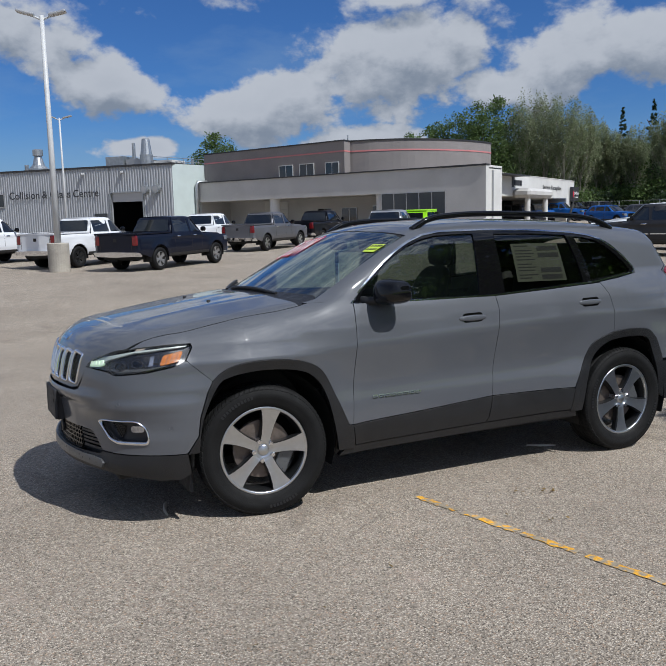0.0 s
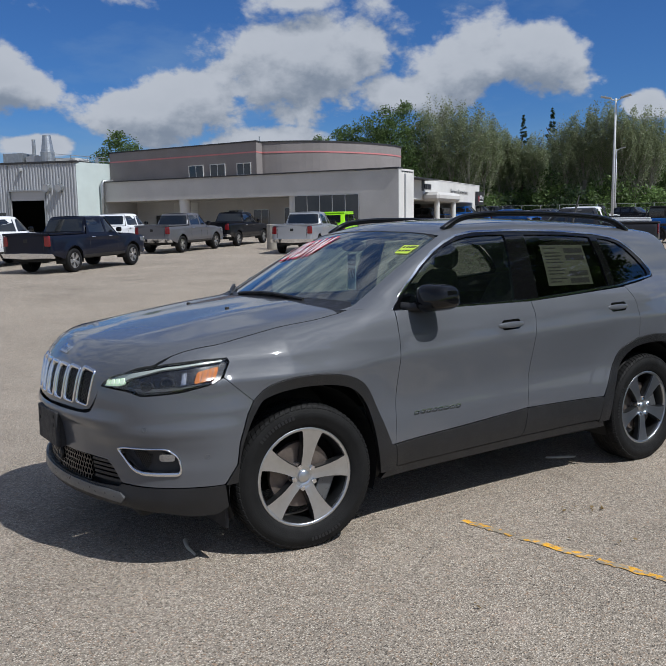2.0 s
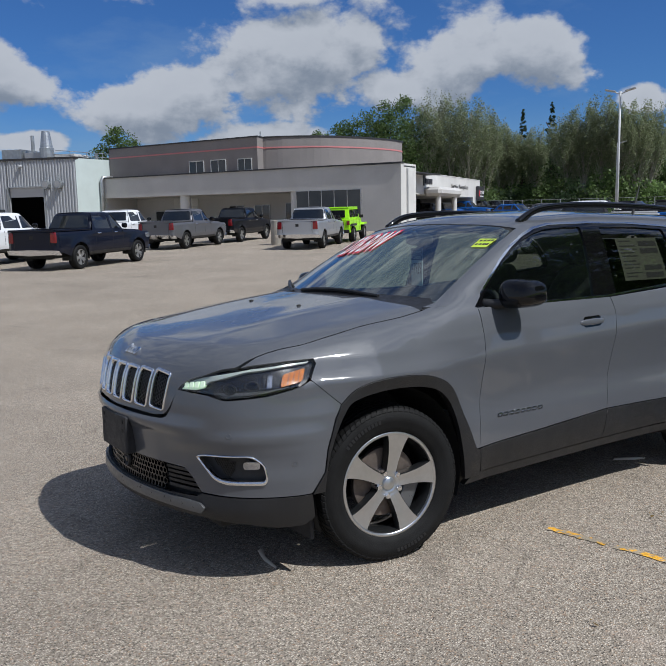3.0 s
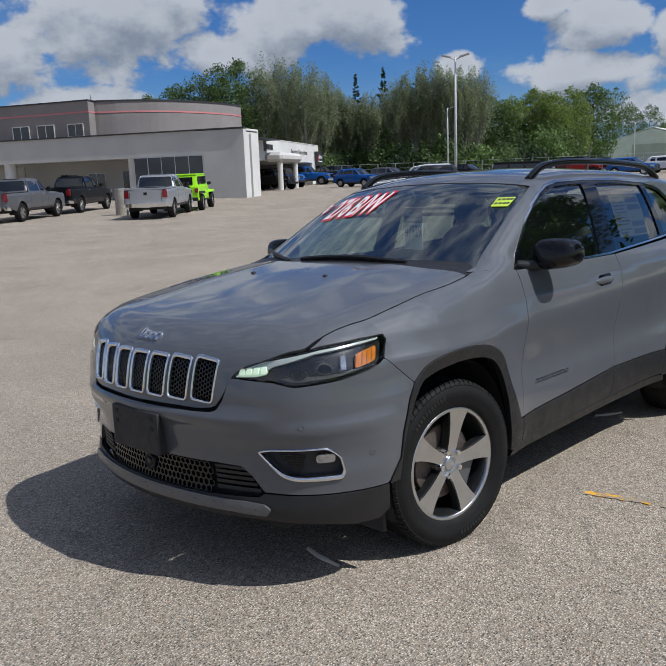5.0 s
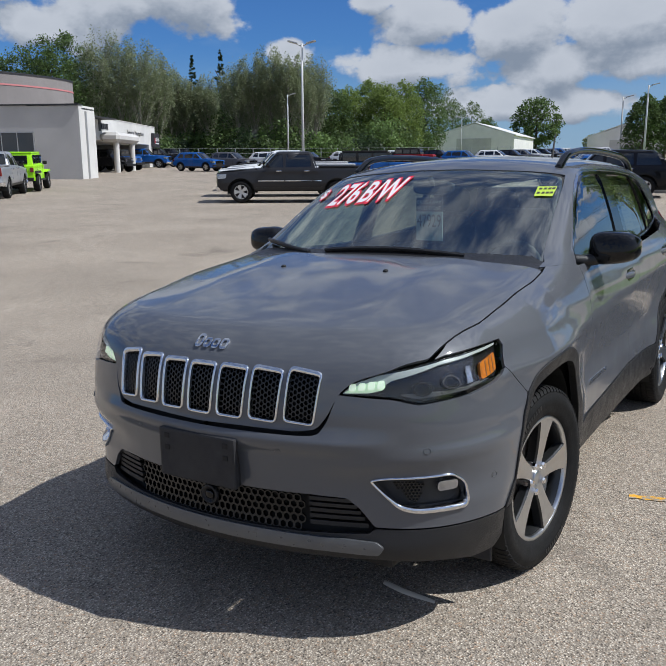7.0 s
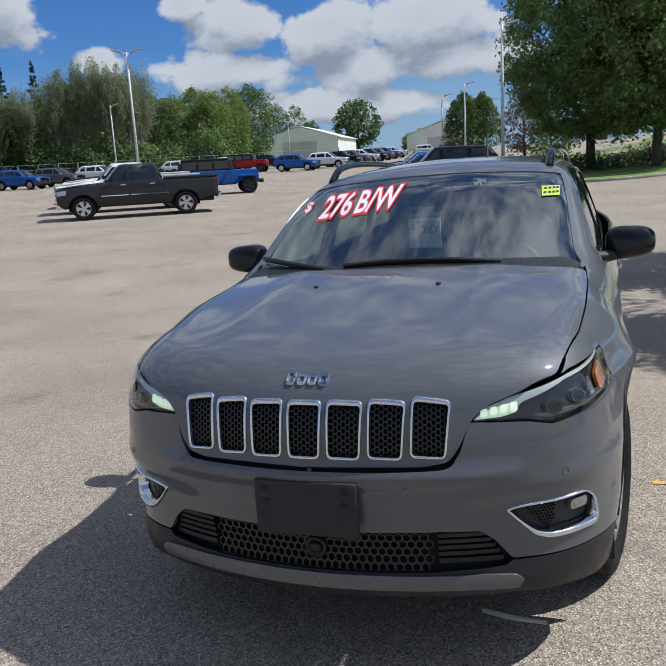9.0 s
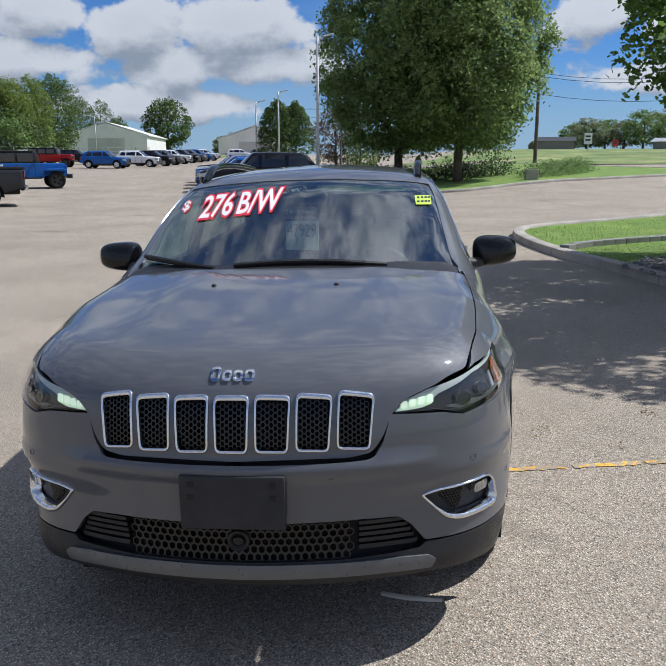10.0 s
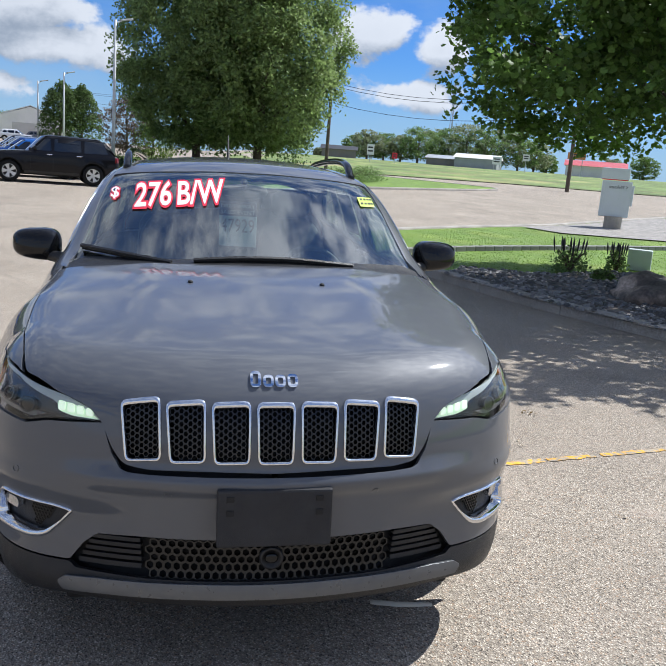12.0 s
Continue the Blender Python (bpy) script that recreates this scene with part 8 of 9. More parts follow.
# ---------------------------------------------------------------- trees
def leaf_material(name, colour, spread=0.45):
    m = island_tinted(name, colour, spread, 0.55)
    p = m.node_tree.nodes["Principled BSDF"]
    p.inputs["Specular IOR Level"].default_value = 0.35
    nt = m.node_tree
    out = nt.nodes["Material Output"]
    tr = nt.nodes.new("ShaderNodeBsdfTranslucent")
    nt.links.new(p.inputs["Base Color"].links[0].from_socket, tr.inputs[0])
    mx = nt.nodes.new("ShaderNodeMixShader")
    mx.inputs[0].default_value = 0.48
    nt.links.new(p.outputs[0], mx.inputs[1]), nt.links.new(tr.outputs[0], mx.inputs[2])
    nt.links.new(mx.outputs[0], out.inputs[0])
    return m


M_LEAF = leaf_material("ash_leaves", (0.155, 0.240, 0.075))
M_MAPLE = leaf_material("maple_leaves", (0.12, 0.21, 0.048))
M_BRIGHT = leaf_material("bright_leaves", (0.175, 0.240, 0.060), 0.35)
M_WILLOW = leaf_material("grey_leaves", (0.235, 0.270, 0.150), 0.28)
M_WOOD = leaf_material("wood_leaves", (0.10, 0.155, 0.05), 0.6)
M_ASH = leaf_material("drooping_ash_leaves", (0.23, 0.315, 0.115), 0.4)
M_SPRUCE = leaf_material("needles", (0.042, 0.072, 0.032), 0.3)
M_BRONZE = leaf_material("bronze_leaves", (0.16, 0.11, 0.085))
M_BARK = material("bark", (0.11, 0.085, 0.065), 0.9, vary=0.3, vary_scale=2, bump=0.8, bump_scale=12)
M_PALEBARK = material("pale_bark", (0.34, 0.31, 0.26), 0.9, vary=0.3, vary_scale=2)

LEAF_PLAIN = np.array([(0, -0.5), (0.30, -0.15), (0.26, 0.2), (0, 0.55), (-0.26, 0.2), (-0.30, -0.15)])
LEAF_THIN = np.array([(0, -0.7), (0.13, 0.0), (0, 0.75), (-0.13, 0.0)])
LEAF_FAR = np.array([(0, -0.5), (0.32, 0.02), (0, 0.55), (-0.32, 0.02)])
LEAF_MAPLE = np.array([(0, -0.55), (0.48, -0.36), (0.30, -0.02), (0.58, 0.18), (0, 0.62), (-0.58, 0.18), (-0.30, -0.02), (-0.48, -0.36)])


def scatter(points, sizes, rng, shape, droop=0.5, flat=0.0):
    """Leaf blades at points: verts and faces."""
    n, k = len(points), len(shape)
    a = rng.normal(size=(n, 3))
    a[:, 2] = np.abs(a[:, 2]) + 0.4 + flat
    a /= np.linalg.norm(a, axis=1, keepdims=True)
    t = rng.normal(size=(n, 3))
    t[:, 2] -= droop
    t -= a * np.sum(t * a, 1, keepdims=True)
    t /= np.linalg.norm(t, axis=1, keepdims=True)
    b = np.cross(a, t)
    v = points[:, None] + (b[:, None] * shape[None, :, :1] + t[:, None] * shape[None, :, 1:]) * sizes[:, None, None]
    bend = (np.abs(shape[:, 0]) * 0.35)[None, :, None]
    v = v + a[:, None] * bend * sizes[:, None, None] * rng.uniform(-0.5, 1.0, (n, 1, 1))
    return v.reshape(-1, 3)


def leaf_mesh(name, verts, k, mat, parent):
    """Loose blades of k corners each."""
    n = len(verts) // k
    me = bpy.data.meshes.new(name)
    me.vertices.add(n * k), me.loops.add(n * k), me.polygons.add(n)
    me.vertices.foreach_set("co", np.ascontiguousarray(verts, np.float32).ravel())
    me.loops.foreach_set("vertex_index", np.arange(n * k, dtype=np.int32))
    me.polygons.foreach_set("loop_start", np.arange(0, n * k, k, dtype=np.int32))
    me.update(calc_edges=True)
    me.materials.append(mat)
    ob = new(name, me)
    ob.parent = parent
    return ob


def tree(name, label, at, height, spread, mat, bark, seed, leaves=2500, leaf=0.3, base=0.25, trunk=0.28, limbs=9, kind="round", shape=LEAF_PLAIN, clump=0.20):
    """A tapered trunk, limbs and a crown of clumped leaves with an uneven outline and gaps."""
    rng = np.random.default_rng(seed)
    root = tagged(new(name), label, "tree", "trees")
    root.location = (*at, float(ground_z(*at)) - 0.05)
    bm = bmesh.new()
    top = height * 0.82
    bends = [Vector((rng.normal() * 0.04 * z, rng.normal() * 0.04 * z, z)) for z in np.linspace(0, top, 7)]
    bends[0].xy = (0, 0)
    tube(bm, spline([tuple(b) for b in bends], 3), list(np.linspace(trunk, trunk * 0.18, 19)), 9)
    ends = []
    for i in range(limbs):
        f = (i + 0.5) / limbs
        z0 = height * (base + (0.78 - base) * f)
        a = i * 2.4 + rng.uniform(-0.4, 0.4)
        reach = spread * (1.0 - 0.55 * f if kind == "round" else (0.55 + 0.2 * math.sin(3 * f) if kind == "vase" else 1.0 - 0.9 * f)) * rng.uniform(0.75, 1.0)
        lift = height * (0.10 + 0.10 * (1 - f)) * (2.0 if kind == "vase" else (1.0 if kind == "round" else -0.1))
        p0 = Vector((0, 0, z0)) + Vector((bends[min(6, int(7 * z0 / top))].x, bends[min(6, int(7 * z0 / top))].y, 0))
        reach *= 0.8 if kind == "round" else 0.9
        p3 = p0 + Vector((math.cos(a) * reach, math.sin(a) * reach, lift))
        mid = p0.lerp(p3, 0.5) + Vector((0, 0, lift * 0.15))
        tube(bm, spline([tuple(p0), tuple(mid), tuple(p3)], 4), list(np.linspace(trunk * 0.36 * (1 - 0.5 * f), trunk * 0.06, 9)), 6)
        for g in (0.45, 0.65, 0.85, 1.0):
            ends.append((p0.lerp(p3, g) + Vector((0, 0, lift * 0.1)), reach))
            for _ in range(2):
                q = p0.lerp(p3, g) + Vector(rng.normal(size=3) * 0.14 * reach)
                tube(bm, [tuple(p0.lerp(p3, g * 0.8)), tuple(q)], [trunk * 0.08, trunk * 0.025], 4)
                ends.append((q, reach))
    part("trunk", bm, bark, root, smooth=True)
    # clumps of leaves gather at the limbs' ends and over the crown's skin
    cores = np.array([e[0] for e in ends])
    size = spread * clump
    if kind == "round":
        n_skin = int(6.0 / clump**2)
        d = rng.normal(size=(n_skin, 3))
        d /= np.linalg.norm(d, axis=1, keepdims=True)
        r = rng.uniform(0.70, 1.0, (n_skin, 1)) ** 0.4
        mid_z = height * (base + 1.0) / 2
        wave = 1 + 0.10 * np.sin(d[:, :1] * 5 + seed) * np.cos(d[:, 1:2] * 4 + seed) + 0.06 * np.sin(d[:, 2:] * 9 + d[:, :1] * 6)
        low = d[:, 2] < 0
        flat = np.sqrt(np.maximum(1 - d[:, 2] ** 2, 1e-4))
        d[low, :2] *= (flat[low] ** -0.65)[:, None]
        skin = d * r * wave * (spread * 0.88, spread * 0.88, height * (1.0 - base) / 2 * 0.92)
        skin[:, 2] += mid_z
        cores = np.vstack([cores, skin])
    elif kind == "cone":
        z = rng.uniform(base, 1.0, 160) ** 0.8
        a = rng.uniform(0, 6.3, 160)
        rr = spread * (1.02 - z) * rng.uniform(0.5, 1.1, 160)
        cores = np.vstack([cores, np.column_stack([rr * np.cos(a), rr * np.sin(a), z * height])])
    else:
        rise = [cores + rng.normal(size=cores.shape) * (spread * 0.12, spread * 0.12, 0) + np.array((0, 0, height * f)) for f in (0.05, 0.10, 0.16)]
        cores = np.vstack([cores] + rise)
    # each clump is a dome: most of its leaves on its upper and outer side
    pick = rng.integers(0, len(cores), leaves)
    d = rng.normal(size=(leaves, 3))
    d /= np.linalg.norm(d, axis=1, keepdims=True)
    d[:, 2] = np.where(d[:, 2] < -0.3, -d[:, 2], d[:, 2])
    grow = rng.uniform(0.65, 1.25, len(cores))[pick][:, None]
    pts = cores[pick] + d * rng.uniform(0.05, 1.0, (leaves, 1)) ** 0.45 * size * grow * ((1, 1, 0.8) if kind != "vase" else (0.6, 0.6, 1.8))
    if kind == "cone":
        thin = np.clip(1.08 - cores[pick][:, 2:] / height, 0.06, 1.0)
        pts = cores[pick] + (pts - cores[pick]) * thin
    pts = pts[pts[:, 2] > height * base * 0.55]
    dome = 1.0 - (0.34 * (np.hypot(pts[:, 0], pts[:, 1]) / spread) ** 2 + 0.10 * np.sin(np.arctan2(pts[:, 1], pts[:, 0]) * 3 + seed) if kind == "vase" else 0.0)
    pts[:, 2] = np.where(pts[:, 2] > height * dome, height * dome * rng.uniform(0.72, 1.02, len(pts)), pts[:, 2])
    v = scatter(pts, leaf * rng.uniform(0.6, 1.25, len(pts)), rng, shape)
    leaf_mesh("crown", v, len(shape), mat, root)
    return root


def full_tree(name, label, at, height, radius, mat, bark, seed, leaves=9000, leaf=0.3, base=0.1, trunk=0.28, widest=0.36, tuft=0.45, point=2.2, tufts=700, sag=0.6, shape=LEAF_FAR):
    """A broad dense crown: hanging tufts of leaves all over an uneven dome, dark within, on a forked trunk."""
    rng = np.random.default_rng(seed)
    root = tagged(new(name), label, "tree", "trees")
    root.location = (*at, float(ground_z(*at)) - 0.05)
    bm = bmesh.new()
    lean = [(rng.normal() * 0.02 * z, rng.normal() * 0.02 * z, z) for z in np.linspace(0, height * 0.8, 6)]
    tube(bm, spline([(0, 0, 0)] + lean[1:], 3), list(np.linspace(trunk, trunk * 0.2, 16)), 9)
    for i in range(11):
        f = (i + 0.5) / 11
        z0, a = height * (base * 0.8 + 0.55 * f), i * 2.4 + rng.uniform(-0.4, 0.4)
        out = radius * (0.75 - 0.3 * f)
        tube(bm, spline([(0, 0, z0), (math.cos(a) * out * 0.5, math.sin(a) * out * 0.5, z0 + height * 0.08), (math.cos(a) * out, math.sin(a) * out, z0 + height * 0.2)], 3),
             list(np.linspace(trunk * 0.4, trunk * 0.06, 7)), 6)
    part("trunk", bm, bark, root, smooth=True)

    def girth(t):
        low = 1 - 0.55 * (np.clip(widest - t, 0, 1) / widest) ** 2
        high = np.clip(1 - (np.clip(t - widest, 0, 1) / (1 - widest)) ** point, 0, 1) ** 0.6
        return radius * np.where(t < widest, low, high)

    t = np.sqrt(rng.uniform(0, 1, tufts * 3)) if point < 1.6 else rng.uniform(0, 1, tufts * 3)
    t = t[rng.uniform(0, 1, len(t)) < girth(t) / radius + 0.1][:tufts]
    a = rng.uniform(0, 2 * math.pi, len(t))
    wave = 1 + 0.06 * np.sin(3 * a + seed + 4 * t) + 0.07 * np.sin(7 * a - 9 * t + seed) + 0.07 * np.sin(17 * t + 5 * a)
    r = girth(t) * wave * rng.uniform(0.80, 1.0, len(t)) ** 0.6
    cores = np.column_stack([r * np.cos(a), r * np.sin(a), height * (base + (1 - base) * t)])
    fill = rng.uniform(0.2, 0.8, (len(t) // 2, 1)) * (1, 1, 0) + (0, 0, 1)
    cores = np.vstack([cores, cores[:len(t) // 2] * fill])
    pick = rng.integers(0, len(cores), leaves)
    grow = rng.uniform(0.6, 1.35, len(cores))[pick][:, None]
    d = rng.normal(size=(leaves, 3))
    d /= np.linalg.norm(d, axis=1, keepdims=True)
    d[:, 2] = np.where((d[:, 2] < 0) & (rng.uniform(0, 1, leaves) < 0.75), -d[:, 2], d[:, 2])
    shell = rng.uniform(0.1, 1.0, (leaves, 1)) ** 0.35
    d = d * shell
    d[:, 2] -= sag * (d[:, 0] ** 2 + d[:, 1] ** 2) * 0.9
    pts = cores[pick] + d * tuft * grow
    pts = pts[pts[:, 2] > height * base * 0.5]
    v = scatter(pts, leaf * rng.uniform(0.6, 1.25, len(pts)), rng, shape, 1.2)
    leaf_mesh("crown", v, len(shape), mat, root)
    return root


def bush(name, label, at, radius, high, mat, seed, leaves=500, leaf=0.12):
    rng = np.random.default_rng(seed)
    root = tagged(new(name), label, "bush", "bushes")
    root.location = (*at, float(ground_z(*at)) + 0.05)
    bm = bmesh.new()
    tips = []
    for i in range(9):
        a = i * 0.7 + rng.uniform(-0.3, 0.3)
        p = (math.cos(a) * radius * 0.7, math.sin(a) * radius * 0.7, high * rng.uniform(0.6, 0.95))
        tube(bm, [(0, 0, 0), (p[0] * 0.4, p[1] * 0.4, p[2] * 0.6), p], [0.03, 0.02, 0.008], 5)
        tips.append(p)
    tagged(part("stem_cluster", bm, M_BARK, root), kind="stuff")
    d = rng.normal(size=(leaves, 3))
    d /= np.linalg.norm(d, axis=1, keepdims=True)
    d[:, 2] = np.abs(d[:, 2])
    pts = d * rng.uniform(0.35, 1.0, (leaves, 1)) ** 0.5 * (radius, radius, high) * (1 + 0.15 * np.sin(d[:, :1] * 8 + seed))
    v = scatter(pts, leaf * rng.uniform(0.6, 1.2, leaves), rng, LEAF_PLAIN)
    leaf_mesh("crown", v, len(LEAF_PLAIN), mat, root)
    return root


def from_eye(bearing, dist):
    return (-3.0 + dist * math.cos(radians(bearing)), -1.0 + dist * math.sin(radians(bearing)))


def plant():
    rng = random.Random(11)
    # the pair of big trees on the far island
    for at, hgt, seed in (((43.5, 0.25), 13.4, 21), ((41.0, -2.95), 12.8, 22)):
        full_tree("ash_tree", "large dense green ash tree on the island", at, hgt, 4.15, M_ASH, M_BARK, seed, 98000, 0.19, 0.15, 0.27, 0.36, 0.80, 2.4, 480, 0.3)
    # the maple that hangs over the kerbside bed
    tree("maple_tree", "spreading green maple overhanging the lot", (7.95, -7.4), 6.9, 4.85, M_MAPLE, M_BARK, 31, 84000, 0.086, 0.30, 0.20, 19, shape=LEAF_MAPLE, clump=0.105)
    # small dense trees and a bronze-leaved one by the rows
    full_tree("linden_tree", "dark dense rounded tree behind the parked row", from_eye(10.05, 74), 6.1, 1.75, M_WOOD, M_BARK, 41, 9000, 0.19, 0.10, 0.16, 0.30, 0.30, 1.5, 380)
    full_tree("linden_tree", "dark dense rounded tree behind the parked row", from_eye(8.70, 75), 6.0, 1.70, M_WOOD, M_BARK, 42, 9000, 0.19, 0.10, 0.16, 0.30, 0.30, 1.5, 380)
    full_tree("crab_apple_tree", "small bronze-leaved ornamental tree by the drive", from_eye(5.9, 63), 4.9, 1.9, M_BRONZE, M_BARK, 43, 6500, 0.15, 0.18, 0.14, 0.42, 0.36, 2.2, 170, 0.2)
    full_tree("small_tree", "green bushy tree beside the drive", from_eye(4.2, 62), 3.3, 1.5, M_BRIGHT, M_BARK, 44, 4000, 0.15, 0.08, 0.12, 0.36, 0.32, 2.2, 150, 0.2)
    # the lone round tree by the shed
    full_tree("poplar_tree", "tall round green tree by the metal shed", from_eye(17.3, 240), 15.5, 6.6, M_WOOD, M_BARK, 45, 9000, 0.62, 0.12, 0.4, 0.45, 1.1, 2.4, 300, 0.3)
    # the wood behind the lot, by bearing and height of its tops
    tops = ((69.5, 6.3, 100, "round"), (57, 5.4, 108, "round"), (55.5, 5.9, 104, "round"), (53.4, 6.6, 100, "round"), (51.8, 7.3, 98, "round"), (50.3, 7.9, 97, "round"), (48.9, 8.1, 99, "round"), (47.2, 8.1, 97, "vase"),
            (45.7, 8.1, 98, "vase"), (44.5, 7.7, 97, "vase"), (43.4, 6.9, 100, "vase"), (42.4, 6.1, 104, "vase"), (41.5, 5.4, 104, "vase"), (40.9, 7.1, 106, "cone"), (40.0, 5.6, 104, "vase"), (38.95, 7.5, 106, "cone"), (37.9, 6.4, 100, "vase"),
            (36.7, 6.8, 100, "vase"), (35.5, 7.4, 100, "vase"), (34.4, 6.9, 99, "vase"), (33.4, 6.9, 100, "vase"), (32.5, 6.8, 102, "vase"), (31.4, 5.0, 112, "round"), (30.2, 4.9, 114, "round"), (28.7, 5.3, 118, "round"),
            (27.6, 5.1, 112, "round"), (26.4, 5.2, 116, "round"), (24.9, 5.4, 122, "round"), (24.0, 5.2, 235, "round"), (23.0, 4.0, 240, "round"), (21.7, 3.9, 245, "round"), (20.6, 2.9, 250, "round"))
    for i, (brg, elev, dist, kind) in enumerate(tops):
        p = from_eye(brg, dist)
        hgt = 1.6 + dist * math.tan(radians(elev)) - float(ground_z(*p))
        name, lab = {"vase": ("willow_tree", "tall grey-green willow with bare limbs in the wood"), "cone": ("spruce_tree", "dark pointed spruce in the wood"), "round": ("poplar_tree", "full green broadleaf tree in the wood")}[kind]
        if kind == "round":
            full_tree(name, lab, p, hgt, hgt * 0.30, M_BRIGHT if 25 < brg < 31 else M_WOOD, M_BARK, 100 + i, 15000, 0.26, 0.04, 0.26, 0.42, 0.75, 1.9, 330, 0.35)
        elif kind == "vase":
            tree(name, lab, p, hgt, hgt * 0.26, M_WILLOW, M_PALEBARK, 100 + i, 15000, 0.17, 0.05, 0.20, 24, kind, LEAF_FAR, 0.16)
        else:
            tree(name, lab, p, hgt, hgt * 0.15, M_SPRUCE, M_BARK, 100 + i, 8000, 0.30, 0.05, 0.24, 14, kind, LEAF_THIN, 0.26)
    # the deeper, darker part of the wood
    for i in range(17):
        p = from_eye(33 + i * 1.12 + rng.uniform(-0.2, 0.2), 112 + rng.uniform(0, 6))
        hgt = 1.6 + 112 * math.tan(radians(rng.uniform(4.5, 5.3))) - float(ground_z(*p))
        full_tree("poplar_tree", "full green broadleaf tree deep in the wood", p, hgt, hgt * 0.30, M_WOOD, M_BARK, 150 + i, 6500, 0.45, 0.04, 0.26, 0.42, 0.8, 1.9, 260, 0.3)
    # undergrowth that closes the wood below
    for i in range(34):
        if i < 5:
            continue
        brg = 20 + i * 1.1 + rng.uniform(-0.3, 0.3)
        d = 97 + rng.uniform(0, 8) + max(0, 30 - brg) * 3
        bush("thicket", "dense green undergrowth at the wood's edge", from_eye(brg, d), rng.uniform(2.6, 3.8), rng.uniform(3.0, 6.0), (M_SPRUCE, M_WOOD, M_WOOD, M_LEAF)[i % 4], 200 + i, 2200, 0.36)
    # far trees along the highway
    for i, (brg, elev, dist) in enumerate(((-9.6, 1.4, 210), (-10.8, 2.4, 215), (-11.6, 2.8, 200), (-12.8, 2.7, 205), (-14.0, 2.6, 200), (-15.2, 3.3, 195), (-16.2, 3.2, 205), (-17.4, 3.4, 200), (-18.6, 3.7, 195), (-19.8, 3.6, 195),
                                           (-21.0, 3.6, 200), (-22.2, 3.5, 200), (-23.3, 2.9, 205), (-24.2, 2.0, 230), (-28.5, 2.0, 230), (-30.5, 2.3, 220), (-33, 2.4, 220), (12.5, 2.0, 230), (13.5, 1.7, 240), (1.0, 1.5, 230), (-1.0, 1.4, 240), (-5, 1.5, 230), (-8.2, 1.3, 230))):
        p = from_eye(brg, dist)
        hgt = max(2.5, 1.6 + dist * math.tan(radians(elev)) - float(ground_z(*p)))
        tree("roadside_tree", "green roadside tree beyond the highway", p, hgt, hgt * 0.60, M_WILLOW if i % 2 == 0 else M_LEAF, M_BARK, 300 + i, 4500, 0.45, 0.02, 0.3, 7, "round", LEAF_FAR)
    # shrubs under the pair of trees
    for i in range(12):
        a = rng.uniform(0, 6.3)
        bush("juniper", "low dark spreading juniper under the trees", (41.5 + rng.uniform(-3, 5), -5.5 + i * 0.95 + rng.uniform(-0.4, 0.4)), rng.uniform(1.0, 1.6), rng.uniform(0.7, 1.3), M_SPRUCE, 400 + i, 1200, 0.11)
    for i, (x, y) in enumerate(((41.0, -7.4), (43.0, -8.6), (45.0, -9.6), (47.0, -10.4), (46.0, 3.4), (45.0, 5.0))):
        bush("hedge_bush", "clipped green bush on the island", (x, y), 1.3, 0.9, M_BRIGHT if i > 3 else M_LEAF, 430 + i, 1600, 0.09)
    # leafy flower clumps in the stone bed
    for i, (x, y, r, h) in enumerate(((9.9, -6.3, 0.34, 0.50), (10.7, -7.65, 0.22, 0.42), (8.9, -6.4, 0.20, 0.2))):
        c = bush("flower_clump", "dark-spiked green perennial in the stone bed", (x, y), r, h, M_LEAF, 450 + i, 520, 0.065)
        c.location.z += 0.06
        for k in range(12 if i < 2 else 0):
            bm = bmesh.new()
            a, q = k * 2.4, r * (0.2 + 0.06 * k)
            tube(bm, [(math.cos(a) * q, math.sin(a) * q, h * 0.7), (math.cos(a) * q * 1.1, math.sin(a) * q * 1.1, h * 1.05), (math.cos(a) * q * 1.15, math.sin(a) * q * 1.15, h * 1.25)], [0.008, 0.018, 0.004], 5)
            part("flower_spike", bm, M_INK, c)


plant()

# ---------------------------------------------------------------- lamp posts, signs, fence and small things
def street_lamp(at, high, arms=2, pedestal=0.0, turn=0.0, girth=0.09):
    root = tagged(new("lamp_post"), "tall pale lamp post with flat heads" + (" on a round concrete pedestal" if pedestal else ""), "lamp post", "lot lights")
    root.matrix_basis = pose(*at, float(ground_z(*at)), 0, 0, turn)
    if pedestal:
        bm = bmesh.new()
        lathe(bm, [(0.0, 0.0), (0.38, 0.0), (0.38, pedestal - 0.03), (0.35, pedestal), (0.0, pedestal)], 28, "z")
        part("pedestal", bm, M_CONCRETE, root, "weathered round concrete pedestal")
    bm = bmesh.new()
    tube(bm, [(0, 0, pedestal * 0.9), (0, 0, high * 0.5), (0, 0, high)], [girth, girth * 0.8, girth * 0.62], 10)
    part("pole", bm, M_POLE, root, smooth=True)
    for k in range(arms):
        s = 1 if k == 0 else -1
        bm = bmesh.new()
        tube(bm, [(0, 0, high - 0.15), (s * 0.30, 0, high - 0.02)], 0.035, 6)
        arm = part("arm", bm, M_POLE, root)
        bm = bmesh.new()
        box(bm, min(s * 0.25, s * 0.85), max(s * 0.25, s * 0.85), -0.17, 0.17, high - 0.04, high + 0.05, 0.03)
        bmesh.ops.rotate(bm, verts=bm.verts, cent=(s * 0.25, 0, high), matrix=Matrix.Rotation(radians(-14 * s), 3, "Y"))
        part("lamp_head", bm, M_FRAME, arm)
    return root


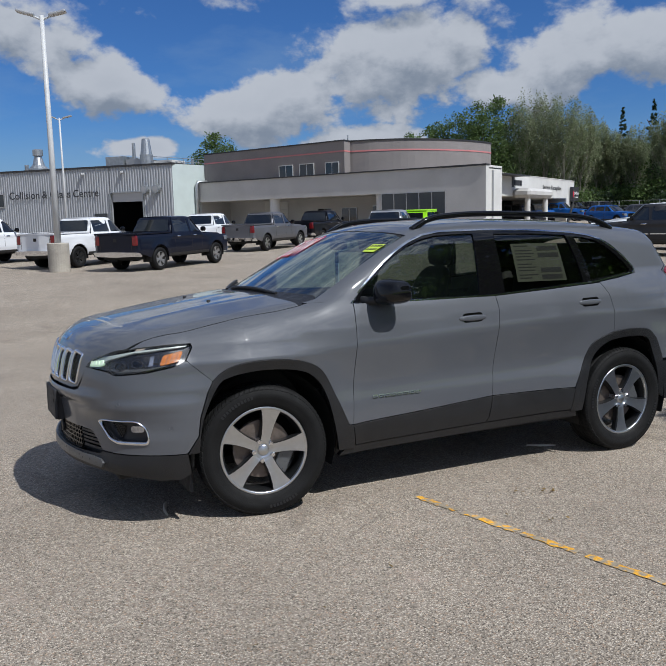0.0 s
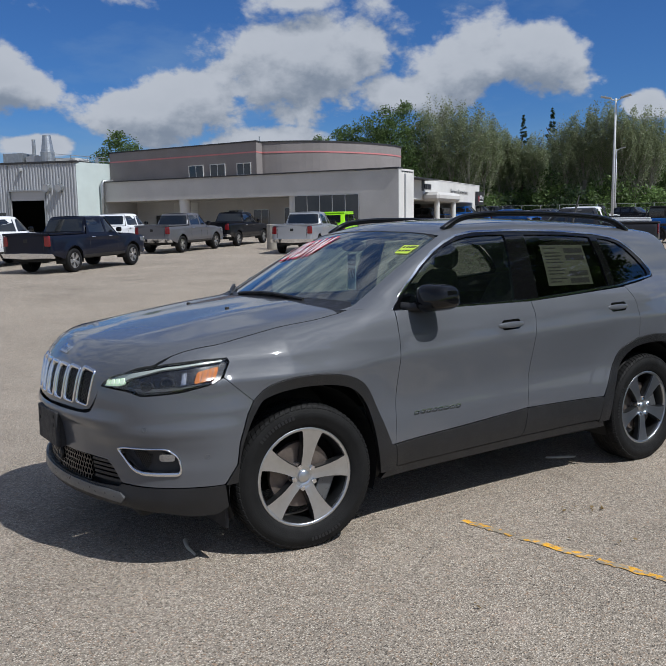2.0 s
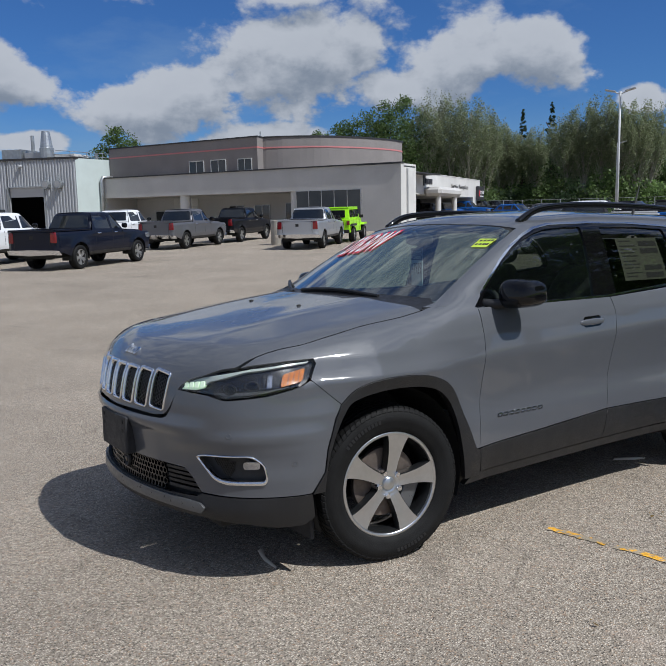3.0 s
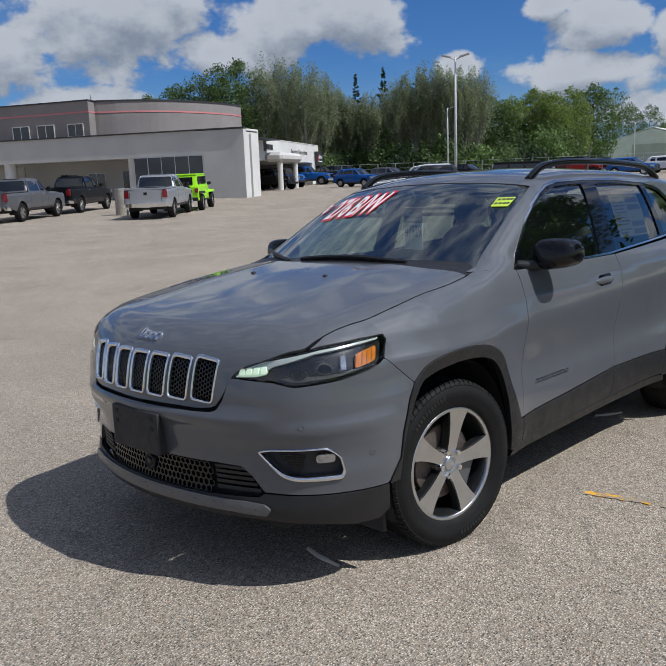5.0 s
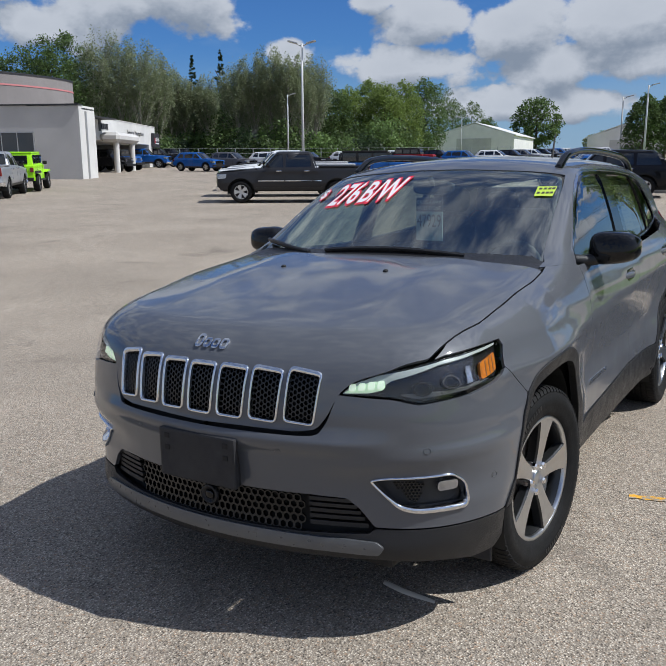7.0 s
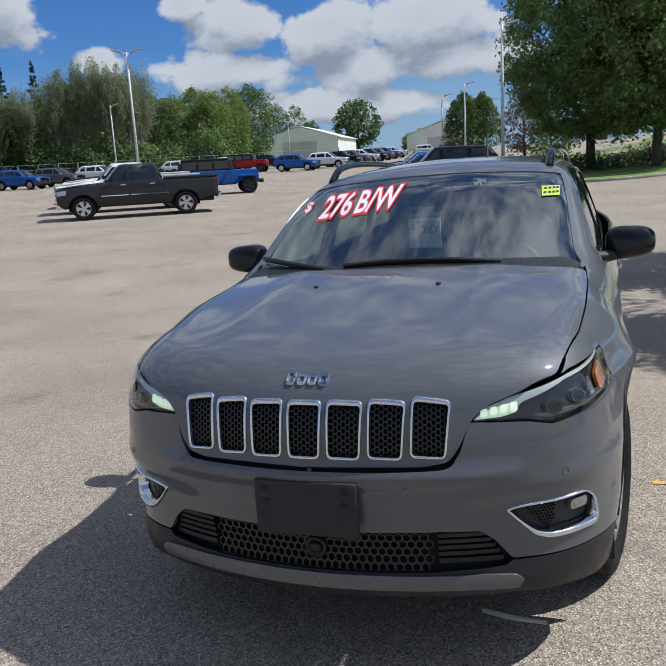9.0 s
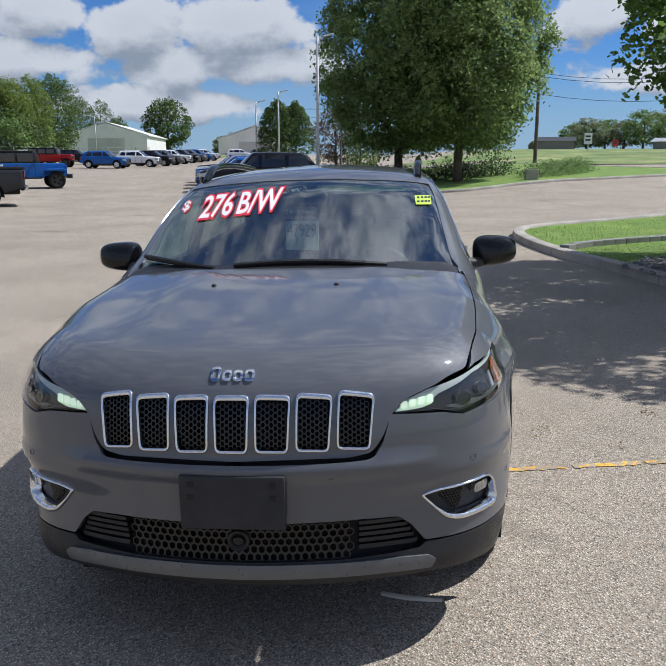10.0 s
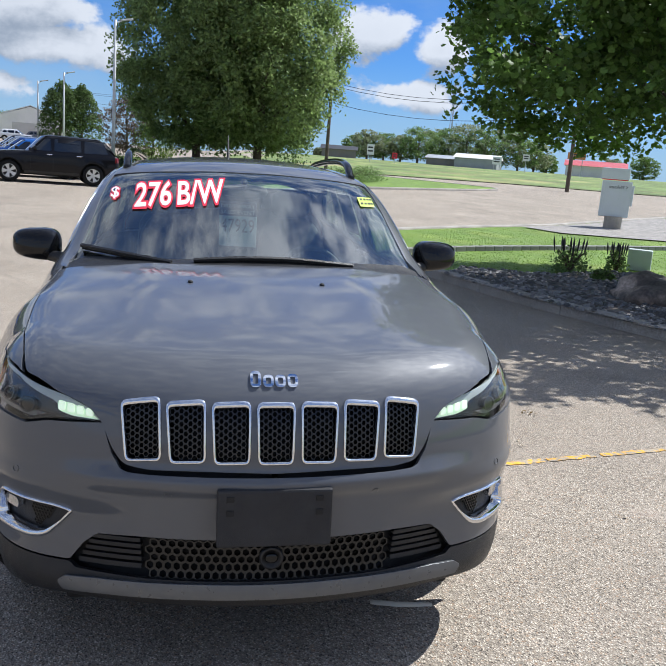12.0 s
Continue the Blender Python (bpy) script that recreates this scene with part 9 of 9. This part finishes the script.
def pole_line():
    """Wooden service poles with their wires along the highway."""
    spots = [(61.6, -10.1, 7.2), (52.0, -26.6, 7.6), (50.0, -48.0, 8.0)]
    for x, y, h in spots[:2]:
        root = tagged(new("service_pole"), "weathered wooden service pole beside the highway", "pole", "service poles")
        z = float(ground_z(x, y)) - 0.2
        bm = bmesh.new()
        tube(bm, [(x, y, z), (x, y, z + h)], [0.16, 0.11], 9)
        part("post", bm, M_BARK, root)
        bm = bmesh.new()
        tube(bm, [(x - 0.9, y - 0.3, z + h - 0.4), (x + 0.9, y + 0.3, z + h - 0.4)], 0.05, 5)
        part("crossarm", bm, M_BARK, root)
    for k, dz in enumerate((-0.35, -0.6, -1.9)):
        pts = []
        ends = [(150, 22, 9.5)] + spots
        for (x0, y0, h0), (x1, y1, h1) in zip(ends, ends[1:]):
            a = Vector((x0, y0, float(ground_z(x0, y0)) + h0 + dz))
            b = Vector((x1, y1, float(ground_z(x1, y1)) + h1 + dz))
            for i in range(9):
                t = i / 8
                pts.append(a.lerp(b, t) - Vector((0, 0, 1.0 * 4 * t * (1 - t))))
        bm = bmesh.new()
        tube(bm, pts, 0.022, 4)
        ob = part("overhead_wire", bm, M_INK, None)
        tagged(ob, "dark overhead wire between service poles", "wire", "overhead wires")


def welcome_sign():
    x, y = 22.4, -14.0
    z = float(ground_z(x, y)) + 0.12
    root = tagged(new("welcome_sign"), "white metal pylon sign on a round concrete footing", "sign")
    face = math.degrees(math.atan2(0.3 - y, -3.0 - x))
    root.matrix_basis = pose(x, y, z, 0, 0, face)
    bm = bmesh.new()
    lathe(bm, [(0.0, 0.0), (0.30, 0.0), (0.30, 0.42), (0.0, 0.42)], 24, "z")
    part("footing", bm, M_CONCRETE, root)
    M_SIGN = material("white_sign_enamel", (0.62, 0.66, 0.66), 0.35, vary=0.05, vary_scale=2)
    bm = bmesh.new()
    box(bm, -0.10, 0.10, -0.52, 0.46, 0.40, 1.62, 0.02)
    part("lower_panel", bm, M_SIGN, root)
    bm = bmesh.new()
    box(bm, -0.10, 0.10, -0.58, 0.34, 1.64, 2.05, 0.02)
    part("upper_panel", bm, M_SIGN, root)
    bm = bmesh.new()
    box(bm, 0.0, 0.106, -0.54, 0.30, 1.64, 1.67, 0.0)
    part("red_line", bm, M_REDV, root)
    put_letters("sign_words", "< Welcome", lambda q: [(0.104, 0.34 - 0.62 * u - 0.0, 1.36 + 0.12 * v) for u, v in q], M_SIGNINK, root)
    part("side_panel", box(bmesh.new(), -0.08, 0.08, 0.46, 0.54, 0.80, 1.50, 0.02), M_SIGN, root)


def small_sign(at, high, wide, tall, mat, legs=1, label="small white roadside sign"):
    root = tagged(new("roadside_sign"), label, "sign", "roadside signs")
    z = float(ground_z(*at))
    face = math.degrees(math.atan2(-at[1], -3 - at[0]))
    root.matrix_basis = pose(*at, z, 0, 0, face)
    for i in range(legs):
        bm = bmesh.new()
        y = (i - (legs - 1) / 2) * wide * 0.7
        tube(bm, [(0, y, 0), (0, y, high)], 0.06, 6)
        part("leg", bm, M_GALV, root)
    bm = bmesh.new()
    box(bm, -0.05, 0.05, -wide / 2, wide / 2, high - 0.1, high + tall, 0.01)
    part("board", bm, mat, root)
    for i in range(2):
        bm = bmesh.new()
        z0 = high + tall * (0.25 + 0.35 * i)
        box(bm, 0.05, 0.06, -wide * 0.36, wide * 0.30, z0, z0 + tall * 0.16)
        part("board_bar", bm, M_SIGNINK, root)


def roadside_hall(at, heading, size, wall, roof, label):
    root = tagged(new("roadside_building"), label, "building", "roadside buildings")
    root.matrix_basis = pose(*at, float(ground_z(*at)) - 0.2, 0, 0, heading)
    w, d, h = size
    bm = bmesh.new()
    box(bm, -w / 2, w / 2, -d / 2, d / 2, 0, h)
    part("wall", bm, wall, root)
    bm = bmesh.new()
    vs = [bm.verts.new(p) for p in ((-w / 2 - 0.4, -d / 2 - 0.4, h), (w / 2 + 0.4, -d / 2 - 0.4, h), (w / 2 + 0.4, d / 2 + 0.4, h), (-w / 2 - 0.4, d / 2 + 0.4, h), (-w / 2 - 0.4, 0, h + d * 0.16), (w / 2 + 0.4, 0, h + d * 0.16))]
    for q in ((0, 1, 5, 4), (2, 3, 4, 5), (0, 4, 3), (1, 2, 5), (0, 3, 2, 1)):
        bm.faces.new([vs[i] for i in q])
    part("roof", bm, roof, root)
    for i in range(4):
        x = -w * 0.38 + i * w * 0.24
        bm = bmesh.new()
        box(bm, x, x + w * 0.12, -d / 2 - 0.06, -d / 2 + 0.1, h * 0.25, h * 0.75)
        part("window", bm, M_PANE, root)


def fence(a, b, count):
    root = tagged(new("fence"), "grey chain-link fence along the wood", "fence", kind="structure")
    a, b = Vector(a), Vector(b)
    for i in range(count + 1):
        p = a.lerp(b, i / count)
        z = float(ground_z(p.x, p.y))
        bm = bmesh.new()
        tube(bm, [(p.x, p.y, z), (p.x, p.y, z + 1.9)], 0.05, 6)
        part("post", bm, M_GALV, root)
    for h in (0.15, 0.75, 1.35, 1.88):
        bm = bmesh.new()
        tube(bm, [(p.x, p.y, float(ground_z(p.x, p.y)) + h) for p in (a.lerp(b, i / 12) for i in range(13))], 0.014, 4)
        part("rail", bm, M_FRAME, root)


def boulder(at, size, seed):
    rng = np.random.default_rng(seed)
    bm = bmesh.new()
    bmesh.ops.create_icosphere(bm, subdivisions=4, radius=1.0)
    for v in bm.verts:
        n = noise.noise(v.co * 1.1 + Vector((seed, 0, 0))) * 0.35 + noise.noise(v.co * 3.1) * 0.12 + noise.noise(v.co * 8.0) * 0.04
        v.co = Vector((v.co.x * size[0], v.co.y * size[1], v.co.z * size[2])) * (1 + n)
        v.co.z = max(v.co.z, -0.15 * size[2])
    ob = part("boulder", bm, M_ROCK, None, smooth=True)
    ob.location = (*at, float(ground_z(*at)) + 0.14)
    return tagged(ob, "rough brown boulder in the stone bed", "rock")


def ground_bits():
    """Dry strips, leaves and weeds that lie on the asphalt."""
    M_DRY = material("dry_strip", (0.62, 0.57, 0.47), 0.8)
    M_LITTER = leaf_material("dry_leaf", (0.24, 0.16, 0.06))
    for pts, w in (([(-0.455, -0.43), (-0.49, -0.54), (-0.50, -0.66)], 0.014), ([(2.19, -0.49), (2.27, -0.56), (2.36, -0.60)], 0.012)):
        bm = bmesh.new()
        q = spline(pts, 5)
        rows = []
        for i, (x, y) in enumerate(q):
            t = i / (len(q) - 1)
            ww = w * (1 - 0.7 * t)
            z = float(ground_z(x, y))
            rows.append([bm.verts.new((x - ww, y, z + 0.003)), bm.verts.new((x, y, z + 0.014 + 0.006 * math.sin(3 * t))), bm.verts.new((x + ww, y, z + 0.004))])
        for a, b in zip(rows, rows[1:]):
            for k in range(2):
                bm.faces.new((a[k], a[k + 1], b[k + 1], b[k]))
        tagged(part("dry_strip", bm, M_DRY, None, smooth=True), "pale dry strip of debris on the asphalt", "debris", "ground litter")
    rng = np.random.default_rng(9)
    pts = []
    for cx, cy, n, r in ((1.55, -1.35, 16, 0.07), (1.95, -2.1, 12, 0.05), (1.25, -1.72, 5, 0.1), (0.2, -2.0, 4, 0.5), (-0.8, -2.2, 4, 0.8), (10.3, -2.6, 40, 0.7)):
        for _ in range(n):
            x, y = cx + rng.normal() * r, cy + rng.normal() * r * 0.6
            pts.append((x, y, float(ground_z(x, y)) + 0.012))
    v = scatter(np.array(pts), rng.uniform(0.012, 0.028, len(pts)), rng, LEAF_PLAIN, 0.0, 2.0)
    tagged(leaf_mesh("leaf_litter", v, len(LEAF_PLAIN), M_LITTER, None), "dry leaves scattered on the asphalt", "leaves", kind="stuff")


def grass_blades():
    rng = np.random.default_rng(5)
    poly = np.vstack([NEAR_FRONT[20:], [(28, -30), (8, -13), (9.6, -9.5), (10.4, -7.2), (9.6, -5.6), (10.2, -4.2)]])
    p = rng.uniform((8, -22), (27, -3), (160000, 2))
    p = p[inside(shrunk(turned(poly), 0.12), p)]
    w = np.hypot(p[:, 0] + 3, p[:, 1])
    p = p[rng.uniform(0, 1, len(p)) < np.clip(13 / w, 0, 1) ** 1.5][:46000]
    n = len(p)
    z = ground_z(p[:, 0], p[:, 1]) + 0.09
    a = rng.uniform(0, 6.3, n)
    h, lean = rng.uniform(0.02, 0.05, n), rng.normal(size=(n, 2)) * 0.03
    wid = 0.007
    v = np.stack([np.column_stack([p[:, 0] - wid * np.cos(a), p[:, 1] - wid * np.sin(a), z]), np.column_stack([p[:, 0] + wid * np.cos(a), p[:, 1] + wid * np.sin(a), z]),
                  np.column_stack([p + lean, z + h])], 1).reshape(-1, 3)
    ob = leaf_mesh("grass_blades", v, 3, leaf_material("grass_blade", (0.135, 0.235, 0.03), 0.25), None)
    tagged(ob, "short bright grass on the island lawn", "grass", kind="stuff")


def fit_out():
    street_lamp((2.66, 25.2), 8.9, 2, 1.05, -20, 0.12)
    street_lamp((7.4, 54.0), 8.6, 2, 0.0, -20)
    for at, h, arms in (((37.86, 25.45), 8.0, 2), ((66.87, 46.64), 7.3, 1), ((101.05, 55.66), 7.2, 1), ((76.49, 79.34), 7.0, 2), ((37.67, 4.31), 7.4, 1), ((65.57, 10.98), 6.6, 1), ((70.0, 13.8), 6.0, 1), ((112.0, 46.0), 6.2, 2)):
        street_lamp(at, h, arms, 0.0, -60)
    bm = bmesh.new()
    lathe(bm, [(0.0, 0.0), (0.36, 0.0), (0.36, 1.25), (0.33, 1.28), (0.0, 1.28)], 24, "z")
    ob = part("bollard", bm, M_CONCRETE, None, smooth=False)
    ob.location = (18.55, 31.7, float(ground_z(18.55, 31.7)))
    tagged(ob, "round weathered concrete bollard beside the pickups", "bollard")
    pole_line()
    welcome_sign()
    for at in ((38.5, -6.55),):
        bm = bmesh.new()
        box(bm, -0.32, 0.32, -0.32, 0.32, 0.0, 0.62, 0.04)
        ob = part("stone_post", bm, M_CONCRETE, None)
        ob.location = (*at, float(ground_z(*at)))
        tagged(ob, "square pale concrete post at the island's kerb", "post")
    small_sign((119.4, -26.2), 1.2, 1.1, 1.5, M_WHITE)
    small_sign(from_eye(-13.4, 130), 0.9, 0.8, 0.8, M_REDV, 1, "small red roadside sign")
    small_sign(from_eye(-20.6, 140), 1.2, 1.5, 1.2, M_WHITE, 2, "white roadside sign on two legs")
    small_sign(from_eye(-25.9, 140), 3.0, 2.9, 1.0, M_AMBER, 2, "orange and dark tyre shop sign on two legs")
    small_sign(from_eye(-22.6, 150), 2.2, 1.2, 1.1, M_SHED, 1, "pale metal roadside sign")
    roadside_hall(from_eye(-19.4, 175), 60, (9, 6, 2.2), M_SIDING, M_SHEDROOF, "low grey roadside workshop")
    roadside_hall(from_eye(-17.0, 180), 60, (6.5, 5, 1.7), M_TAUPE, M_SIDING, "low dark roadside building")
    roadside_hall(from_eye(-27.3, 165), 62, (11, 7, 2.2), M_SHED, M_REDROOF, "low roadside hall with a red roof")
    roadside_hall(from_eye(-9.6, 190), 80, (8, 6, 2.0), M_TAUPE, M_CAP, "low brown building far along the highway")
    fence((58, 62), (100, 34), 24)
    boulder((6.75, -5.95), (0.66, 0.48, 0.36), 3)
    bm = bmesh.new()
    box(bm, -0.05, 0.05, -0.22, 0.22, 0.10, 0.52, 0.015)
    ob = part("utility_panel", bm, M_MINT, None)
    ob.matrix_basis = pose(11.0, -8.3, float(ground_z(11.0, -8.3)), 0, 8, 142)
    tagged(ob, "pale grey panel leaning in the lawn", "panel")
    # lattice mast on the skyline
    x, y = from_eye(-17.4, 260)
    z = float(ground_z(x, y))
    root = tagged(new("radio_mast"), "thin lattice mast on the skyline", "mast")
    for dx, dy in ((-0.6, -0.35), (0.6, -0.35), (0, 0.7)):
        bm = bmesh.new()
        tube(bm, [(x + dx, y + dy, z), (x + dx * 0.3, y + dy * 0.3, z + 27)], 0.10, 4)
        part("leg", bm, M_GALV, root)
    for i in range(18):
        bm = bmesh.new()
        f, g = 1 - 0.7 * i / 18, 1 - 0.7 * (i + 1) / 18
        tube(bm, [(x - 0.6 * f, y - 0.35 * f, z + 1.5 * i), (x + 0.6 * g, y - 0.35 * g, z + 1.5 * i + 1.5), (x, y + 0.7 * g, z + 1.5 * i + 1.5), (x - 0.6 * g, y - 0.35 * g, z + 1.5 * i + 1.5)], 0.06, 4)
        part("brace", bm, M_GALV, root)
    ground_bits()
    grass_blades()


M_REDROOF = material("red_roof", (0.45, 0.06, 0.07), 0.5, vary=0.1, vary_scale=1)
fit_out()
